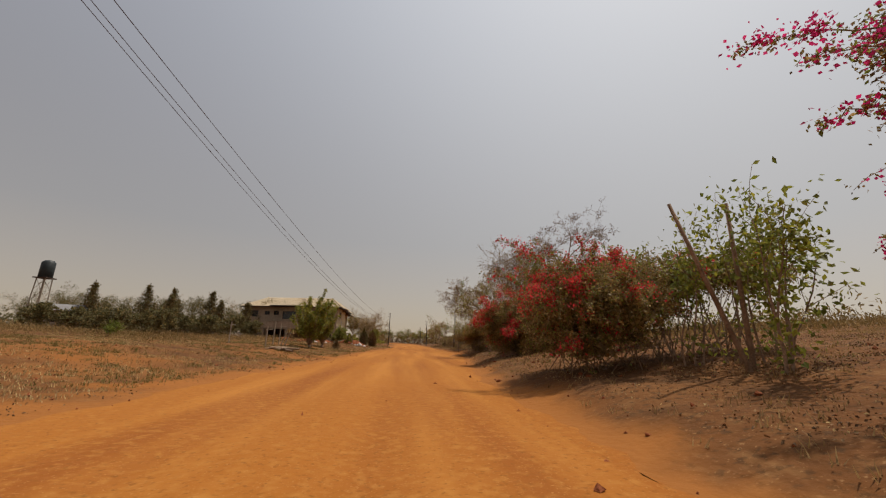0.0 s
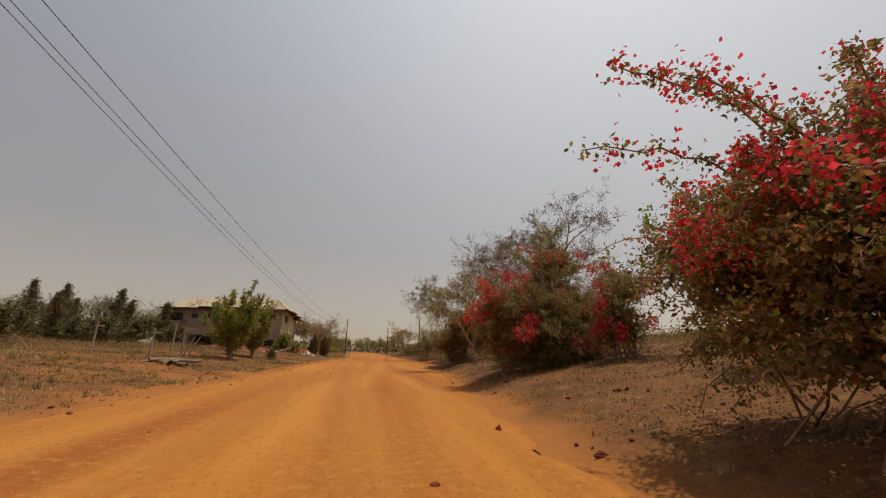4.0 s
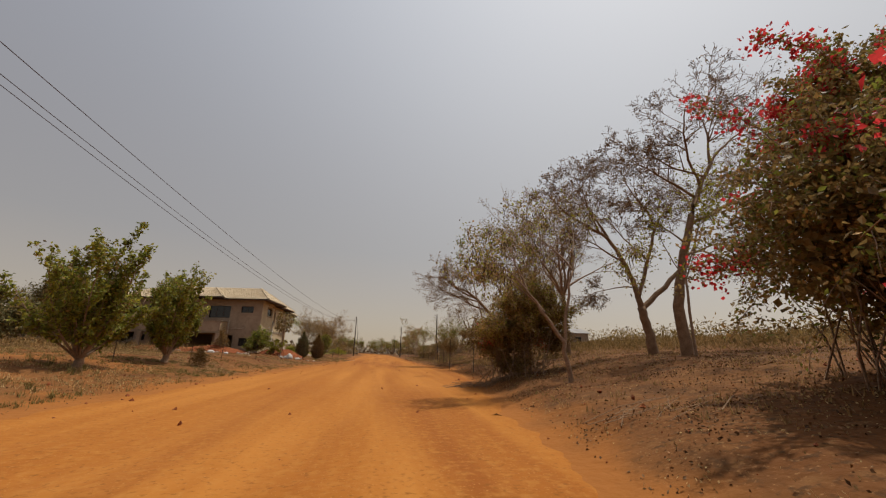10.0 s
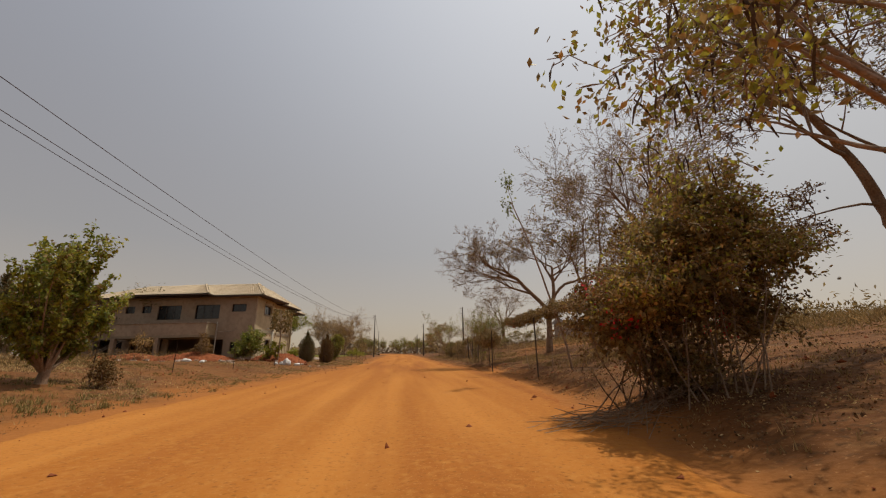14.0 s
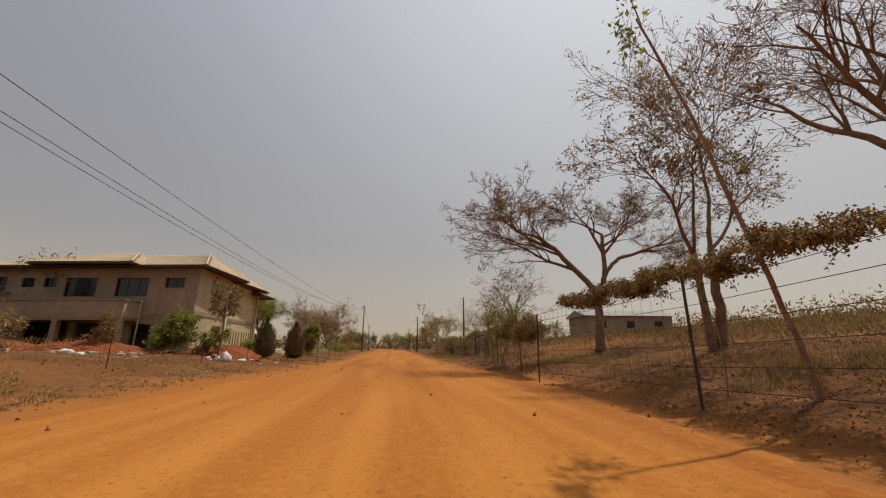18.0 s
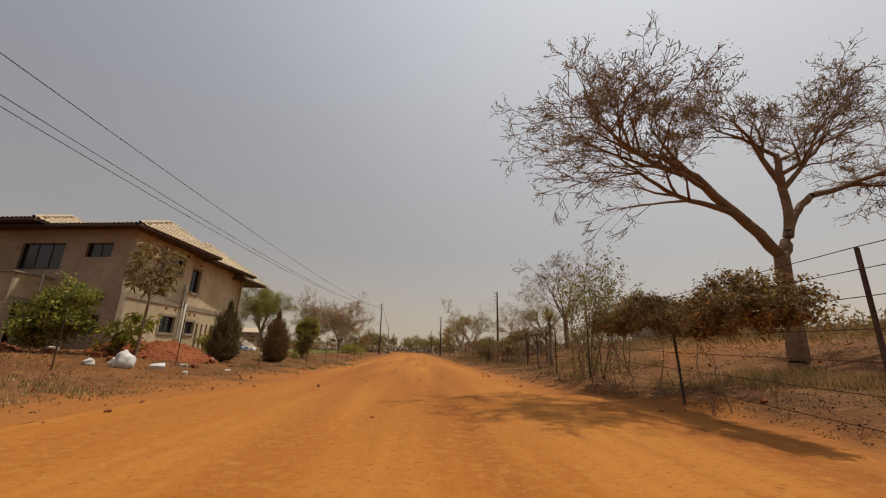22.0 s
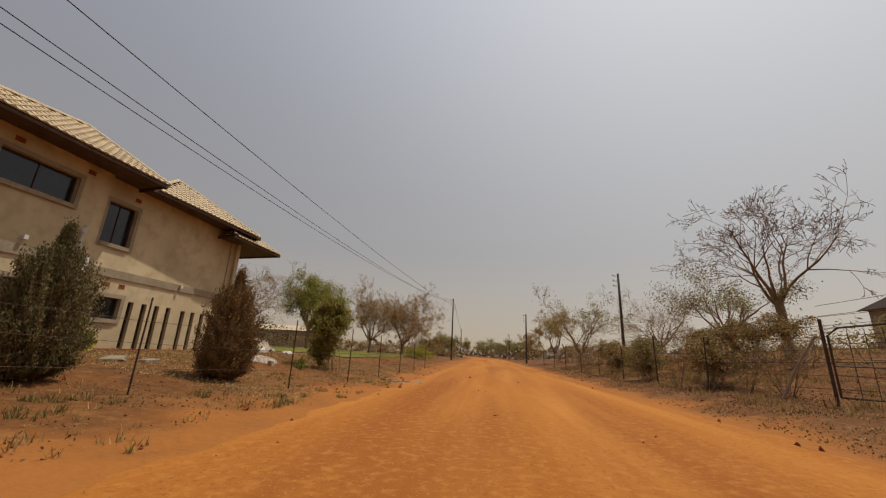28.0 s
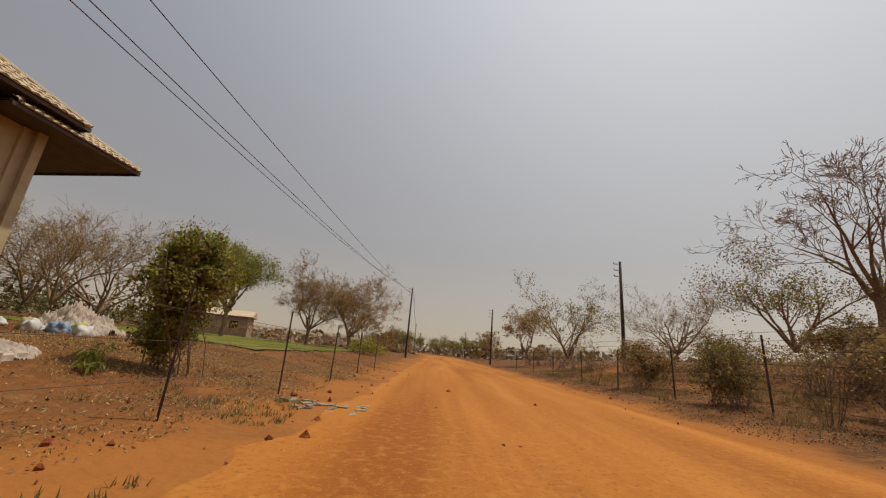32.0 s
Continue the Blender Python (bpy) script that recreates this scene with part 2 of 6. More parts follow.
M_WEED = mat("green_weed", (0.165, 0.13, 0.038), (0.235, 0.178, 0.056), scale=0.5, fine=8, bump=0, island=0.4, thin=0.3)
M_BUSH = mat("dusty_bush_leaf", (0.12, 0.105, 0.036), (0.18, 0.15, 0.055), (0.075, 0.065, 0.025), scale=0.6, fine=8, rough=0.7, bump=0, island=0.5, thin=0.25)
M_RANK = mat("rank_weed", (0.20, 0.128, 0.046), (0.29, 0.19, 0.072), (0.12, 0.09, 0.03), scale=0.5, fine=8, bump=0, island=0.45, thin=0.3)
M_LAWN = mat("lawn", (0.11, 0.115, 0.022), (0.18, 0.165, 0.04), scale=0.4, fine=6, spec=0.03)
# paler and greyer than near scrub: distance haze mixed into the base colour
M_FAR = mat("haze_toned_scrub", (0.24, 0.185, 0.12), (0.30, 0.24, 0.16), (0.18, 0.14, 0.09), scale=0.3, fine=3, bump=0, island=0.35)
M_TANK = mat("black_tank", (0.02, 0.025, 0.025), (0.035, 0.04, 0.04), rough=0.5)
M_RUBBLE = mat("rubble", (0.42, 0.33, 0.25), (0.55, 0.45, 0.36), (0.3, 0.2, 0.13), scale=2, fine=15, island=0.3)
M_BLOCKWALL = mat("beige_wall", (0.32, 0.25, 0.18), (0.39, 0.31, 0.23), scale=1, fine=8)
M_CREAM = mat("cream_pipe", (0.46, 0.41, 0.32), (0.54, 0.49, 0.39), (0.36, 0.3, 0.22), scale=3, fine=14, rough=0.6)
M_BLUE = mat("blue_plastic_bag", (0.10, 0.17, 0.26), (0.2, 0.28, 0.36), (0.5, 0.5, 0.48), scale=6, fine=18, rough=0.5)
M_YELLOWBAG = mat("yellow_plastic_bag", (0.42, 0.38, 0.12), (0.52, 0.48, 0.22), (0.3, 0.28, 0.1), scale=6, fine=18, rough=0.5)
M_STRAW = mat("straw", (0.40, 0.27, 0.11), (0.52, 0.37, 0.17), (0.28, 0.17, 0.07), scale=0.8, fine=8, bump=0, island=0.4, thin=0.2)
M_BROWNLITTER = mat("brown_litter", (0.14, 0.074, 0.03), (0.21, 0.115, 0.047), (0.09, 0.048, 0.021), scale=1.5, fine=20, rough=0.8, bump=0, island=0.55)
M_LITTER = mat("dark_litter", (0.14, 0.07, 0.03), (0.22, 0.115, 0.05), (0.08, 0.042, 0.02), scale=1.5, fine=20, rough=0.8, bump=0, island=0.6)
M_GREYROOF = mat("grey_sheet", (0.22, 0.20, 0.19), (0.28, 0.26, 0.24), scale=1, fine=8, rough=0.5)


# ---- small builders ----
def mesh_ob(name, verts, faces, material, parent=None, label="", smooth=False):
    me = bpy.data.meshes.new(name)
    me.from_pydata([tuple(v) for v in verts] if not isinstance(verts, np.ndarray) else verts.tolist(), [], faces if isinstance(faces, list) else faces.tolist())
    me.materials.append(material)
    if smooth:
        me.polygons.foreach_set("use_smooth", [True] * len(me.polygons))
    ob = new(name, me)
    if parent is not None:
        ob.parent = parent
    if label:
        ob["label"] = label
    return ob


def part(name, bm, material, parent, label="", bevel=0.0):
    if bevel:
        bmesh.ops.bevel(bm, geom=bm.edges[:], offset=bevel, segments=1, affect='EDGES')
    me = bpy.data.meshes.new(name)
    bm.to_mesh(me)
    bm.free()
    me.materials.append(material)
    ob = new(name, me)
    if parent is not None:
        ob.parent = parent
    if label:
        ob["label"] = label
    return ob


def box_bm(x0, x1, y0, y1, z0, z1):
    bm = bmesh.new()
    bmesh.ops.create_cube(bm, size=1.0)
    for v in bm.verts:
        v.co = Vector((x0 if v.co.x < 0 else x1, y0 if v.co.y < 0 else y1, z0 if v.co.z < 0 else z1))
    return bm


def thing(name, x, y, z, label, category, group="", kind=""):
    ob = new(name)
    ob.location = (x, y, z)
    return tagged(ob, label, category, group, kind)


def tubes(lines, sides=6):
    """Tapered tubes along polylines: (points, radii) pairs to vertices and faces."""
    V, Fc, base = [], [], 0
    for pts, rad in lines:
        P = np.asarray(pts, float)
        n = len(P)
        if n < 2:
            continue
        tan = np.gradient(P, axis=0)
        tan /= np.linalg.norm(tan, axis=1)[:, None] + 1e-9
        ref = np.where(np.abs(tan[:, 2:3]) > 0.9, np.array([[1.0, 0, 0]]), np.array([[0, 0, 1.0]]))
        s = np.cross(tan, ref)
        s /= np.linalg.norm(s, axis=1)[:, None] + 1e-9
        q = np.cross(tan, s)
        k = sides if max(rad) > 0.02 else 3
        a = np.arange(k) * 2 * np.pi / k
        ring = P[:, None] + np.asarray(rad, float)[:, None, None] * (np.cos(a)[None, :, None] * s[:, None] + np.sin(a)[None, :, None] * q[:, None])
        V.append(ring.reshape(-1, 3))
        for i in range(n - 1):
            for j in range(k):
                b = base + i * k
                Fc.append((b + j, b + (j + 1) % k, b + k + (j + 1) % k, b + k + j))
        Fc.append(tuple(base + (n - 1) * k + j for j in range(k)))
        base += n * k
    return np.concatenate(V), Fc


def leaf_quads(rng, C, size, up=0.3, aspect=0.55):
    """Small folded leaves at the points C, turned at random."""
    n = len(C)
    d = rng.normal(size=(n, 3))
    d[:, 2] -= up
    d /= np.linalg.norm(d, axis=1)[:, None]
    s = np.cross(d, rng.normal(size=(n, 3)))
    s /= np.linalg.norm(s, axis=1)[:, None] + 1e-9
    L = size * rng.uniform(0.6, 1.3, n)[:, None]
    nn = np.cross(d, s)
    V = np.stack([C, C + d * L * 0.5 + s * L * aspect * 0.5 + nn * L * 0.08, C + d * L, C + d * L * 0.5 - s * L * aspect * 0.5 + nn * L * 0.08], 1).reshape(-1, 3)
    Fq = np.arange(n * 4).reshape(n, 4)
    return V, Fq


def join(*vf):
    V, Fc, b = [], [], 0
    for v, f in vf:
        V.append(np.asarray(v))
        Fc += [tuple(int(i) + b for i in q) for q in (f if isinstance(f, list) else f.tolist())]
        b += len(v)
    return np.concatenate(V), Fc


def sm(a, b, x):
    t = np.clip((np.asarray(x, float) - a) / (b - a), 0, 1)
    return t * t * (3 - 2 * t)


# ---- the lie of the land ----
CY = [-60, 0, 12, 25, 40, 53, 65, 80, 120, 190, 230, 280, 600]
CX = [-1.6, -1.4, -1.2, 0.0, 1.4, 2.6, 2.3, 2.4, 2.3, 2.0, -1.5, -12.0, -90.0]
WY = [-60, 12, 25, 40, 53, 60, 80, 120, 600]
WW = [3.9, 3.9, 4.2, 5.2, 5.6, 4.2, 4.0, 4.2, 4.5]


def centre(y):
    return np.interp(y, CY, CX)


def half(y):
    return np.interp(y, WY, WW)


def fbm(x, y, f, seed=0.0):
    x, y = np.asarray(x, float) * f + seed, np.asarray(y, float) * f - seed
    return (np.sin(x * 1.3 + 1.7 * np.sin(y * 0.9)) + np.sin(y * 1.7 + 1.3 * np.sin(x * 1.1 + 2)) + 0.6 * np.sin(2.3 * x + 3.1 * y) + 0.5 * np.sin(4.1 * y - 3.7 * x + 1)) / 3.1


def land(x, y):
    """Height of the ground."""
    x, y = np.asarray(x, float), np.asarray(y, float)
    s = np.where(x > centre(y), x - centre(y) - half(y), centre(y) - x - half(y))
    k = 1 - 0.5 * sm(44, 64, y) * (1 - sm(4, 8.5, s))
    right = 0.40 * sm(0, 1.6, s) * k + 0.80 * sm(0.8, 6.5, s) * k + 0.08 * np.clip(s - 6, 0, 32)
    left = 0.10 * sm(0, 2.0, s) + 0.60 * sm(1.0, 7.5, s) + 0.030 * np.clip(s - 6, 0, 40)
    h = np.where(x > centre(y), right, left)
    h = h * (1 - 0.75 * sm(95, 200, y))
    rough = 0.05 * fbm(x, y, 1.1) + 0.03 * fbm(x, y, 3.3, 5)
    near = sm(-0.6, 1.2, s)
    rut = -0.035 * np.exp(-((s + half(y) - 1.0) / 0.45) ** 2) * (s < 0)
    return h + rough * near + rut + 0.012 * fbm(x, y, 2.1, 9) * (1 - near)


def g(x, y):
    return float(land(x, y))


# ---- ground and road ----
def spaced(a, b, near0, near1, step, grow):
    """Grid lines: even between near0 and near1, wider and wider beyond."""
    mid = list(np.arange(near0, near1 + 1e-6, step))
    lo, hi, d = [], [], step
    v = near0
    while v > a:
        d *= grow
        v -= d
        lo.append(v)
    d, v = step, near1
    while v < b:
        d *= grow
        v += d
        hi.append(v)
    return np.array(lo[::-1] + mid + hi)


def sheet(xs, ys, zf):
    X, Y = np.meshgrid(xs, ys)
    V = np.stack([X, Y, zf(X, Y)], -1).reshape(-1, 3)
    nx = len(xs)
    i, j = np.meshgrid(np.arange(nx - 1), np.arange(len(ys) - 1))
    a = (j * nx + i).ravel()
    return V, np.stack([a, a + 1, a + nx + 1, a + nx], 1)


gx, gy = spaced(-900, 900, -16, 18, 0.3, 1.09), spaced(-120, 1500, -4, 92, 0.35, 1.08)
V, Fq = sheet(gx, gy, land)
ground = mesh_ob("ground", V, Fq, M_SOIL, smooth=True)
fx, fy = V[:, 0], V[:, 1]
ed = np.where(fx > centre(fy), fx - centre(fy) - half(fy), centre(fy) - fx - half(fy))
side = np.where(fx > centre(fy), 0.45, 1.0)
dustv = np.clip(1 - sm(0.2 * side, 2.4 * side, ed + (1.1 * fbm(fx, fy, 0.9, 2) + 0.5 * fbm(fx, fy, 2.7, 1)) * side), 0, 1) * 0.95
dustv = np.maximum(dustv, 0.75 * sm(0.0, 0.5, fbm(fx, fy, 0.13, 4) - 0.25) * (fx > 9.5) * sm(56, 64, fy) * (1 - sm(95, 110, fy)))
dustv = np.maximum(dustv, np.clip(0.3 + 0.5 * fbm(fx, fy, 0.3, 6) + 0.3 * fbm(fx, fy, 1.3, 8), 0, 0.75) * (fx < 0) * (1 - sm(9, 20, ed)) * (1 - 0.7 * sm(40, 50, fy) * sm(0.5, 2.0, ed)))
attr = ground.data.attributes.new("dust", 'FLOAT', 'POINT')
attr.data.foreach_set("value", dustv)
tagged(ground, "bare red-brown soil with dry grass and leaf litter beside the road", "ground", kind="structure")

ry = spaced(-60, 700, -4, 95, 0.25, 1.08)
rs = np.concatenate([[-1.0], np.linspace(-0.97, 0.97, 44), [1.0]])
S, Y = np.meshgrid(rs, ry)
wob = 1 + 0.05 * fbm(S * 3 + 7, Y, 0.9) * (np.abs(S) > 0.95) + 0.035 * fbm(S * 5, Y, 3.0, 4) * (np.abs(S) > 0.95)
X = centre(Y) + S * half(Y) * wob
Z = land(X, Y) + np.where(np.abs(S) > 0.985, -0.02, 0.014)
V = np.stack([X, Y, Z], -1).reshape(-1, 3)
n = len(rs)
i, j = np.meshgrid(np.arange(n - 1), np.arange(len(ry) - 1))
a = (j * n + i).ravel()
road = mesh_ob("road", V, np.stack([a, a + 1, a + n + 1, a + n], 1), M_ROAD, smooth=True)
tagged(road, "orange laterite dirt road with faint wheel ruts", "road", kind="structure")


# ---- the two-storey house ----
W0 = Vector((-10.9, 64.6, 0))
AL = radians(9)
UX = Vector((-math.cos(AL), math.sin(AL), 0))
VY = Vector((0, 1, 0))


def H(u, v, z):
    """A point of the house: u along its front, v back from it."""
    return W0 + UX * u + VY * v + Vector((0, 0, z))


ZB, ZS, ZT = 0.45, 3.35, 6.45
house = thing("house", W0.x, W0.y, 0, "unfinished two-storey cement-plastered house with a cream tiled roof", "house")


def hpart(name, verts, faces, material, parent=None, label=""):
    ob = mesh_ob(name, [Vector(v) - W0 for v in verts], faces, material, parent or house, label)
    return ob


def hbox(name, u0, u1, v0, v1, z0, z1, material, parent=None, label=""):
    c = [H(u, v, z) for u, v, z in itertools.product((u0, u1), (v0, v1), (z0, z1))]
    f = [(0, 1, 3, 2), (4, 6, 7, 5), (0, 4, 5, 1), (2, 3, 7, 6), (0, 2, 6, 4), (1, 5, 7, 3)]
    return hpart(name, c, f, material, parent, label)


def wall(name, at, length, z0, z1, holes, material, thick=0.24, label=""):
    """A wall with openings. at(s, d, z): s along it, d into it. holes: (s0, s1, z0, z1)."""
    ss = sorted({0.0, length, *[h[0] for h in holes], *[h[1] for h in holes]})
    zs = sorted({z0, z1, *[h[2] for h in holes], *[h[3] for h in holes]})

    def solid(i, j):
        if not (0 <= i < len(ss) - 1 and 0 <= j < len(zs) - 1):
            return False
        s, z = (ss[i] + ss[i + 1]) / 2, (zs[j] + zs[j + 1]) / 2
        return not any(a < s < b and c < z < d for a, b, c, d in holes)
    V, Fc = [], []

    def quad(*p):
        Fc.append(tuple(range(len(V), len(V) + 4)))
        V.extend(p)
    for i in range(len(ss) - 1):
        for j in range(len(zs) - 1):
            if not solid(i, j):
                continue
            a, b, c, d = ss[i], ss[i + 1], zs[j], zs[j + 1]
            quad(at(a, 0, c), at(b, 0, c), at(b, 0, d), at(a, 0, d))
            quad(at(a, thick, c), at(a, thick, d), at(b, thick, d), at(b, thick, c))
            if not solid(i - 1, j):
                quad(at(a, 0, c), at(a, 0, d), at(a, thick, d), at(a, thick, c))
            if not solid(i + 1, j):
                quad(at(b, 0, c), at(b, thick, c), at(b, thick, d), at(b, 0, d))
            if not solid(i, j - 1):
                quad(at(a, 0, c), at(a, thick, c), at(b, thick, c), at(b, 0, c))
            if not solid(i, j + 1):
                quad(at(a, 0, d), at(b, 0, d), at(b, thick, d), at(a, thick, d))
    return hpart(name, V, Fc, material, label=label)


def abox(name, at, s0, s1, d0, d1, z0, z1, material, parent=None, label=""):
    c = [at(s, d, z) for s, d, z in itertools.product((s0, s1), (d0, d1), (z0, z1))]
    f = [(0, 1, 3, 2), (4, 6, 7, 5), (0, 4, 5, 1), (2, 3, 7, 6), (0, 2, 6, 4), (1, 5, 7, 3)]
    return hpart(name, c, f, material, parent, label)


def window(at, s0, s1, z0, z1, panes=2, surround=True):
    w = hpart("window", [at(s0 + 0.03, 0.15, z0 + 0.03), at(s1 - 0.03, 0.15, z0 + 0.03), at(s1 - 0.03, 0.15, z1 - 0.03), at(s0 + 0.03, 0.15, z1 - 0.03)], [(0, 1, 2, 3)], M_PANE, label="dark steel window")
    t = 0.035
    for a, b, c, d in ((s0, s0 + t, z0, z1), (s1 - t, s1, z0, z1), (s0 + t, s1 - t, z0, z0 + t), (s0 + t, s1 - t, z1 - t, z1)):
        abox("frame", at, a, b, 0.11, 0.16, c, d, M_STEEL, w)
    for i in range(1, panes):
        s = s0 + (s1 - s0) * i / panes
        abox("glazing_bar", at, s - 0.009, s + 0.009, 0.125, 0.155, z0 + t, z1 - t, M_STEEL, w)
    if surround:
        k = 0.13
        for a, b, c, d in ((s0 - k, s0, z0 - k, z1 + k), (s1, s1 + k, z0 - k, z1 + k), (s0, s1, z1, z1 + k)):
            abox("surround", at, a, b, -0.035, 0.0, c, d, M_BAND, w)
        abox("sill", at, s0, s1, -0.07, 0.11, z0 - k, z0, M_BAND, w)
    return w


def f_at(s, d, z):
    return H(s, d, z)


def s_at(s, d, z):
    return W0 + Vector((-d, s, z))


def s2_at(s, d, z):
    return W0 + Vector((-d - 0.22, s, z))


# front, facing the oncoming camera
up_f = [(0.95, 2.3, 5.05, 5.75), (3.45, 5.75, 4.45, 5.75), (7.1, 9.35, 4.45, 5.75), (10.0, 10.9, 5.1, 5.75), (11.6, 12.5, 5.1, 5.75), (13.6, 15.4, 4.75, 5.8)]
lo_f = [(0.75, 2.1, 1.5, 2.35), (2.75, 4.15, ZB, 2.6), (4.9, 7.9, ZB, 2.65), (8.4, 11.5, ZB, 2.75), (12.2, 12.9, 1.9, 2.6), (13.4, 14.9, ZB, 2.75)]
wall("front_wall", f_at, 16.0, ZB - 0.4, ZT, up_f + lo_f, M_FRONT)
for h in up_f:
    window(f_at, *h, panes=3 if h[1] - h[0] > 1.5 else 2, surround=False)
for h in (lo_f[0], lo_f[4]):
    window(f_at, *h, surround=False)
wall("end_wall", lambda s, d, z: H(16.0 - d, 0.24 + s, z), 11.5, ZB - 0.4, ZT, [], M_PLASTER)
wall("back_wall", lambda s, d, z: H(s, 11.98 - d, z), 16.0, ZB - 0.4, ZT, [], M_PLASTER)
hbox("upper_floor", 0.3, 15.7, 0.3, 11.7, ZS - 0.2, ZS, M_BAND)
# wall behind the openings, room shade painted in its colour
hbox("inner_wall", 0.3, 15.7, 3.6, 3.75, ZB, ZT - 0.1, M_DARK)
# balcony over the porch
hbox("balcony_slab", 3.6, 12.0, -1.75, -0.004, 2.75, 2.95, M_BAND)
# front face in the shade-toned cement, ends in the lighter side plaster
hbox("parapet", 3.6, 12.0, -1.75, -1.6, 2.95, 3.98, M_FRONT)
hbox("parapet_end", 3.604, 3.75, -1.6, -0.004, 2.95, 3.976, M_PLASTER)
hbox("parapet_end", 11.85, 11.996, -1.6, -0.004, 2.95, 3.976, M_PLASTER)
hbox("coping", 3.52, 12.08, -1.83, -1.55, 3.98, 4.04, M_PALE, label="pale coping along the balcony")
hbox("coping", 3.52, 3.8, -1.55, -0.01, 3.98, 4.04, M_PALE, label="pale coping along the balcony")
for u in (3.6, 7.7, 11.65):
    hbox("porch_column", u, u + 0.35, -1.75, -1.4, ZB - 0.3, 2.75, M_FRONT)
# side, along the road
side_a = [(2.2, 4.15, 5.0, 5.85), (3.1, 4.35, 1.75, 2.6)]
wall("side_wall", lambda s, d, z: s_at(s + 0.245, d, z), 4.855, ZB - 0.4, ZT, [(a - 0.245, b - 0.245, c, d) for a, b, c, d in side_a], M_PLASTER)
for h in side_a:
    window(s_at, *h, panes=2)
slits = [(6.95 + 0.55 * i, 7.17 + 0.55 * i, 0.85, 2.45) for i in range(4)] + [(9.35 + 0.55 * i, 9.57 + 0.55 * i, 0.85, 2.4) for i in range(4)]
side_b = [(5.35, 6.4, 4.25, 5.65), (5.75, 6.65, 1.8, 2.5)]
wall("side_wall", lambda s, d, z: s2_at(s + 5.1, d, z), 6.75, ZB - 0.4, ZT, [(a - 5.1, b - 5.1, c, d) for a, b, c, d in side_b + slits], M_PLASTER)
for h in side_b:
    window(s2_at, *h)
for h in slits:
    window(s2_at, *h, panes=1, surround=False)
abox("wall_return", s_at, 4.86, 5.1, 0.24, 0.5, ZB - 0.4, ZT, M_PLASTER)
abox("floor_band", s_at, -0.02, 5.12, -0.05, 0.0, 3.2, 3.5, M_BAND)
abox("floor_band", s2_at, 5.12, 11.85, -0.05, 0.0, 3.15, 3.42, M_BAND)
abox("pilaster", s_at, -0.03, 0.3, -0.06, 0.0, ZB - 0.4, 3.2, M_BAND)
abox("corner_pilaster", s2_at, 11.5, 11.88, -0.07, 0.0, ZB - 0.4, 6.2, M_PLASTER)
abox("plinth", s2_at, 5.12, 11.85, -0.03, 0.0, ZB - 0.3, 0.85, M_MOUND, label="splash of red earth on the wall foot")
for s, z, at in ((2.4, 6.1, s_at), (4.3, 6.1, s_at), (3.3, 2.95, s_at), (4.1, 2.95, s_at), (6.2, 5.95, s2_at), (5.9, 2.85, s2_at), (6.45, 2.85, s2_at)):
    abox("air_brick", at, s, s + 0.22, -0.012, 0.0, z, z + 0.14, M_MOUND, label="red clay air brick")
for s, z, at in ((3.2, 3.62, s_at), (8.9, 3.28, s2_at)):
    abox("wall_lamp", at, s, s + 0.1, -0.16, -0.05, z, z + 0.12, M_WHITE, label="small white outside lamp")


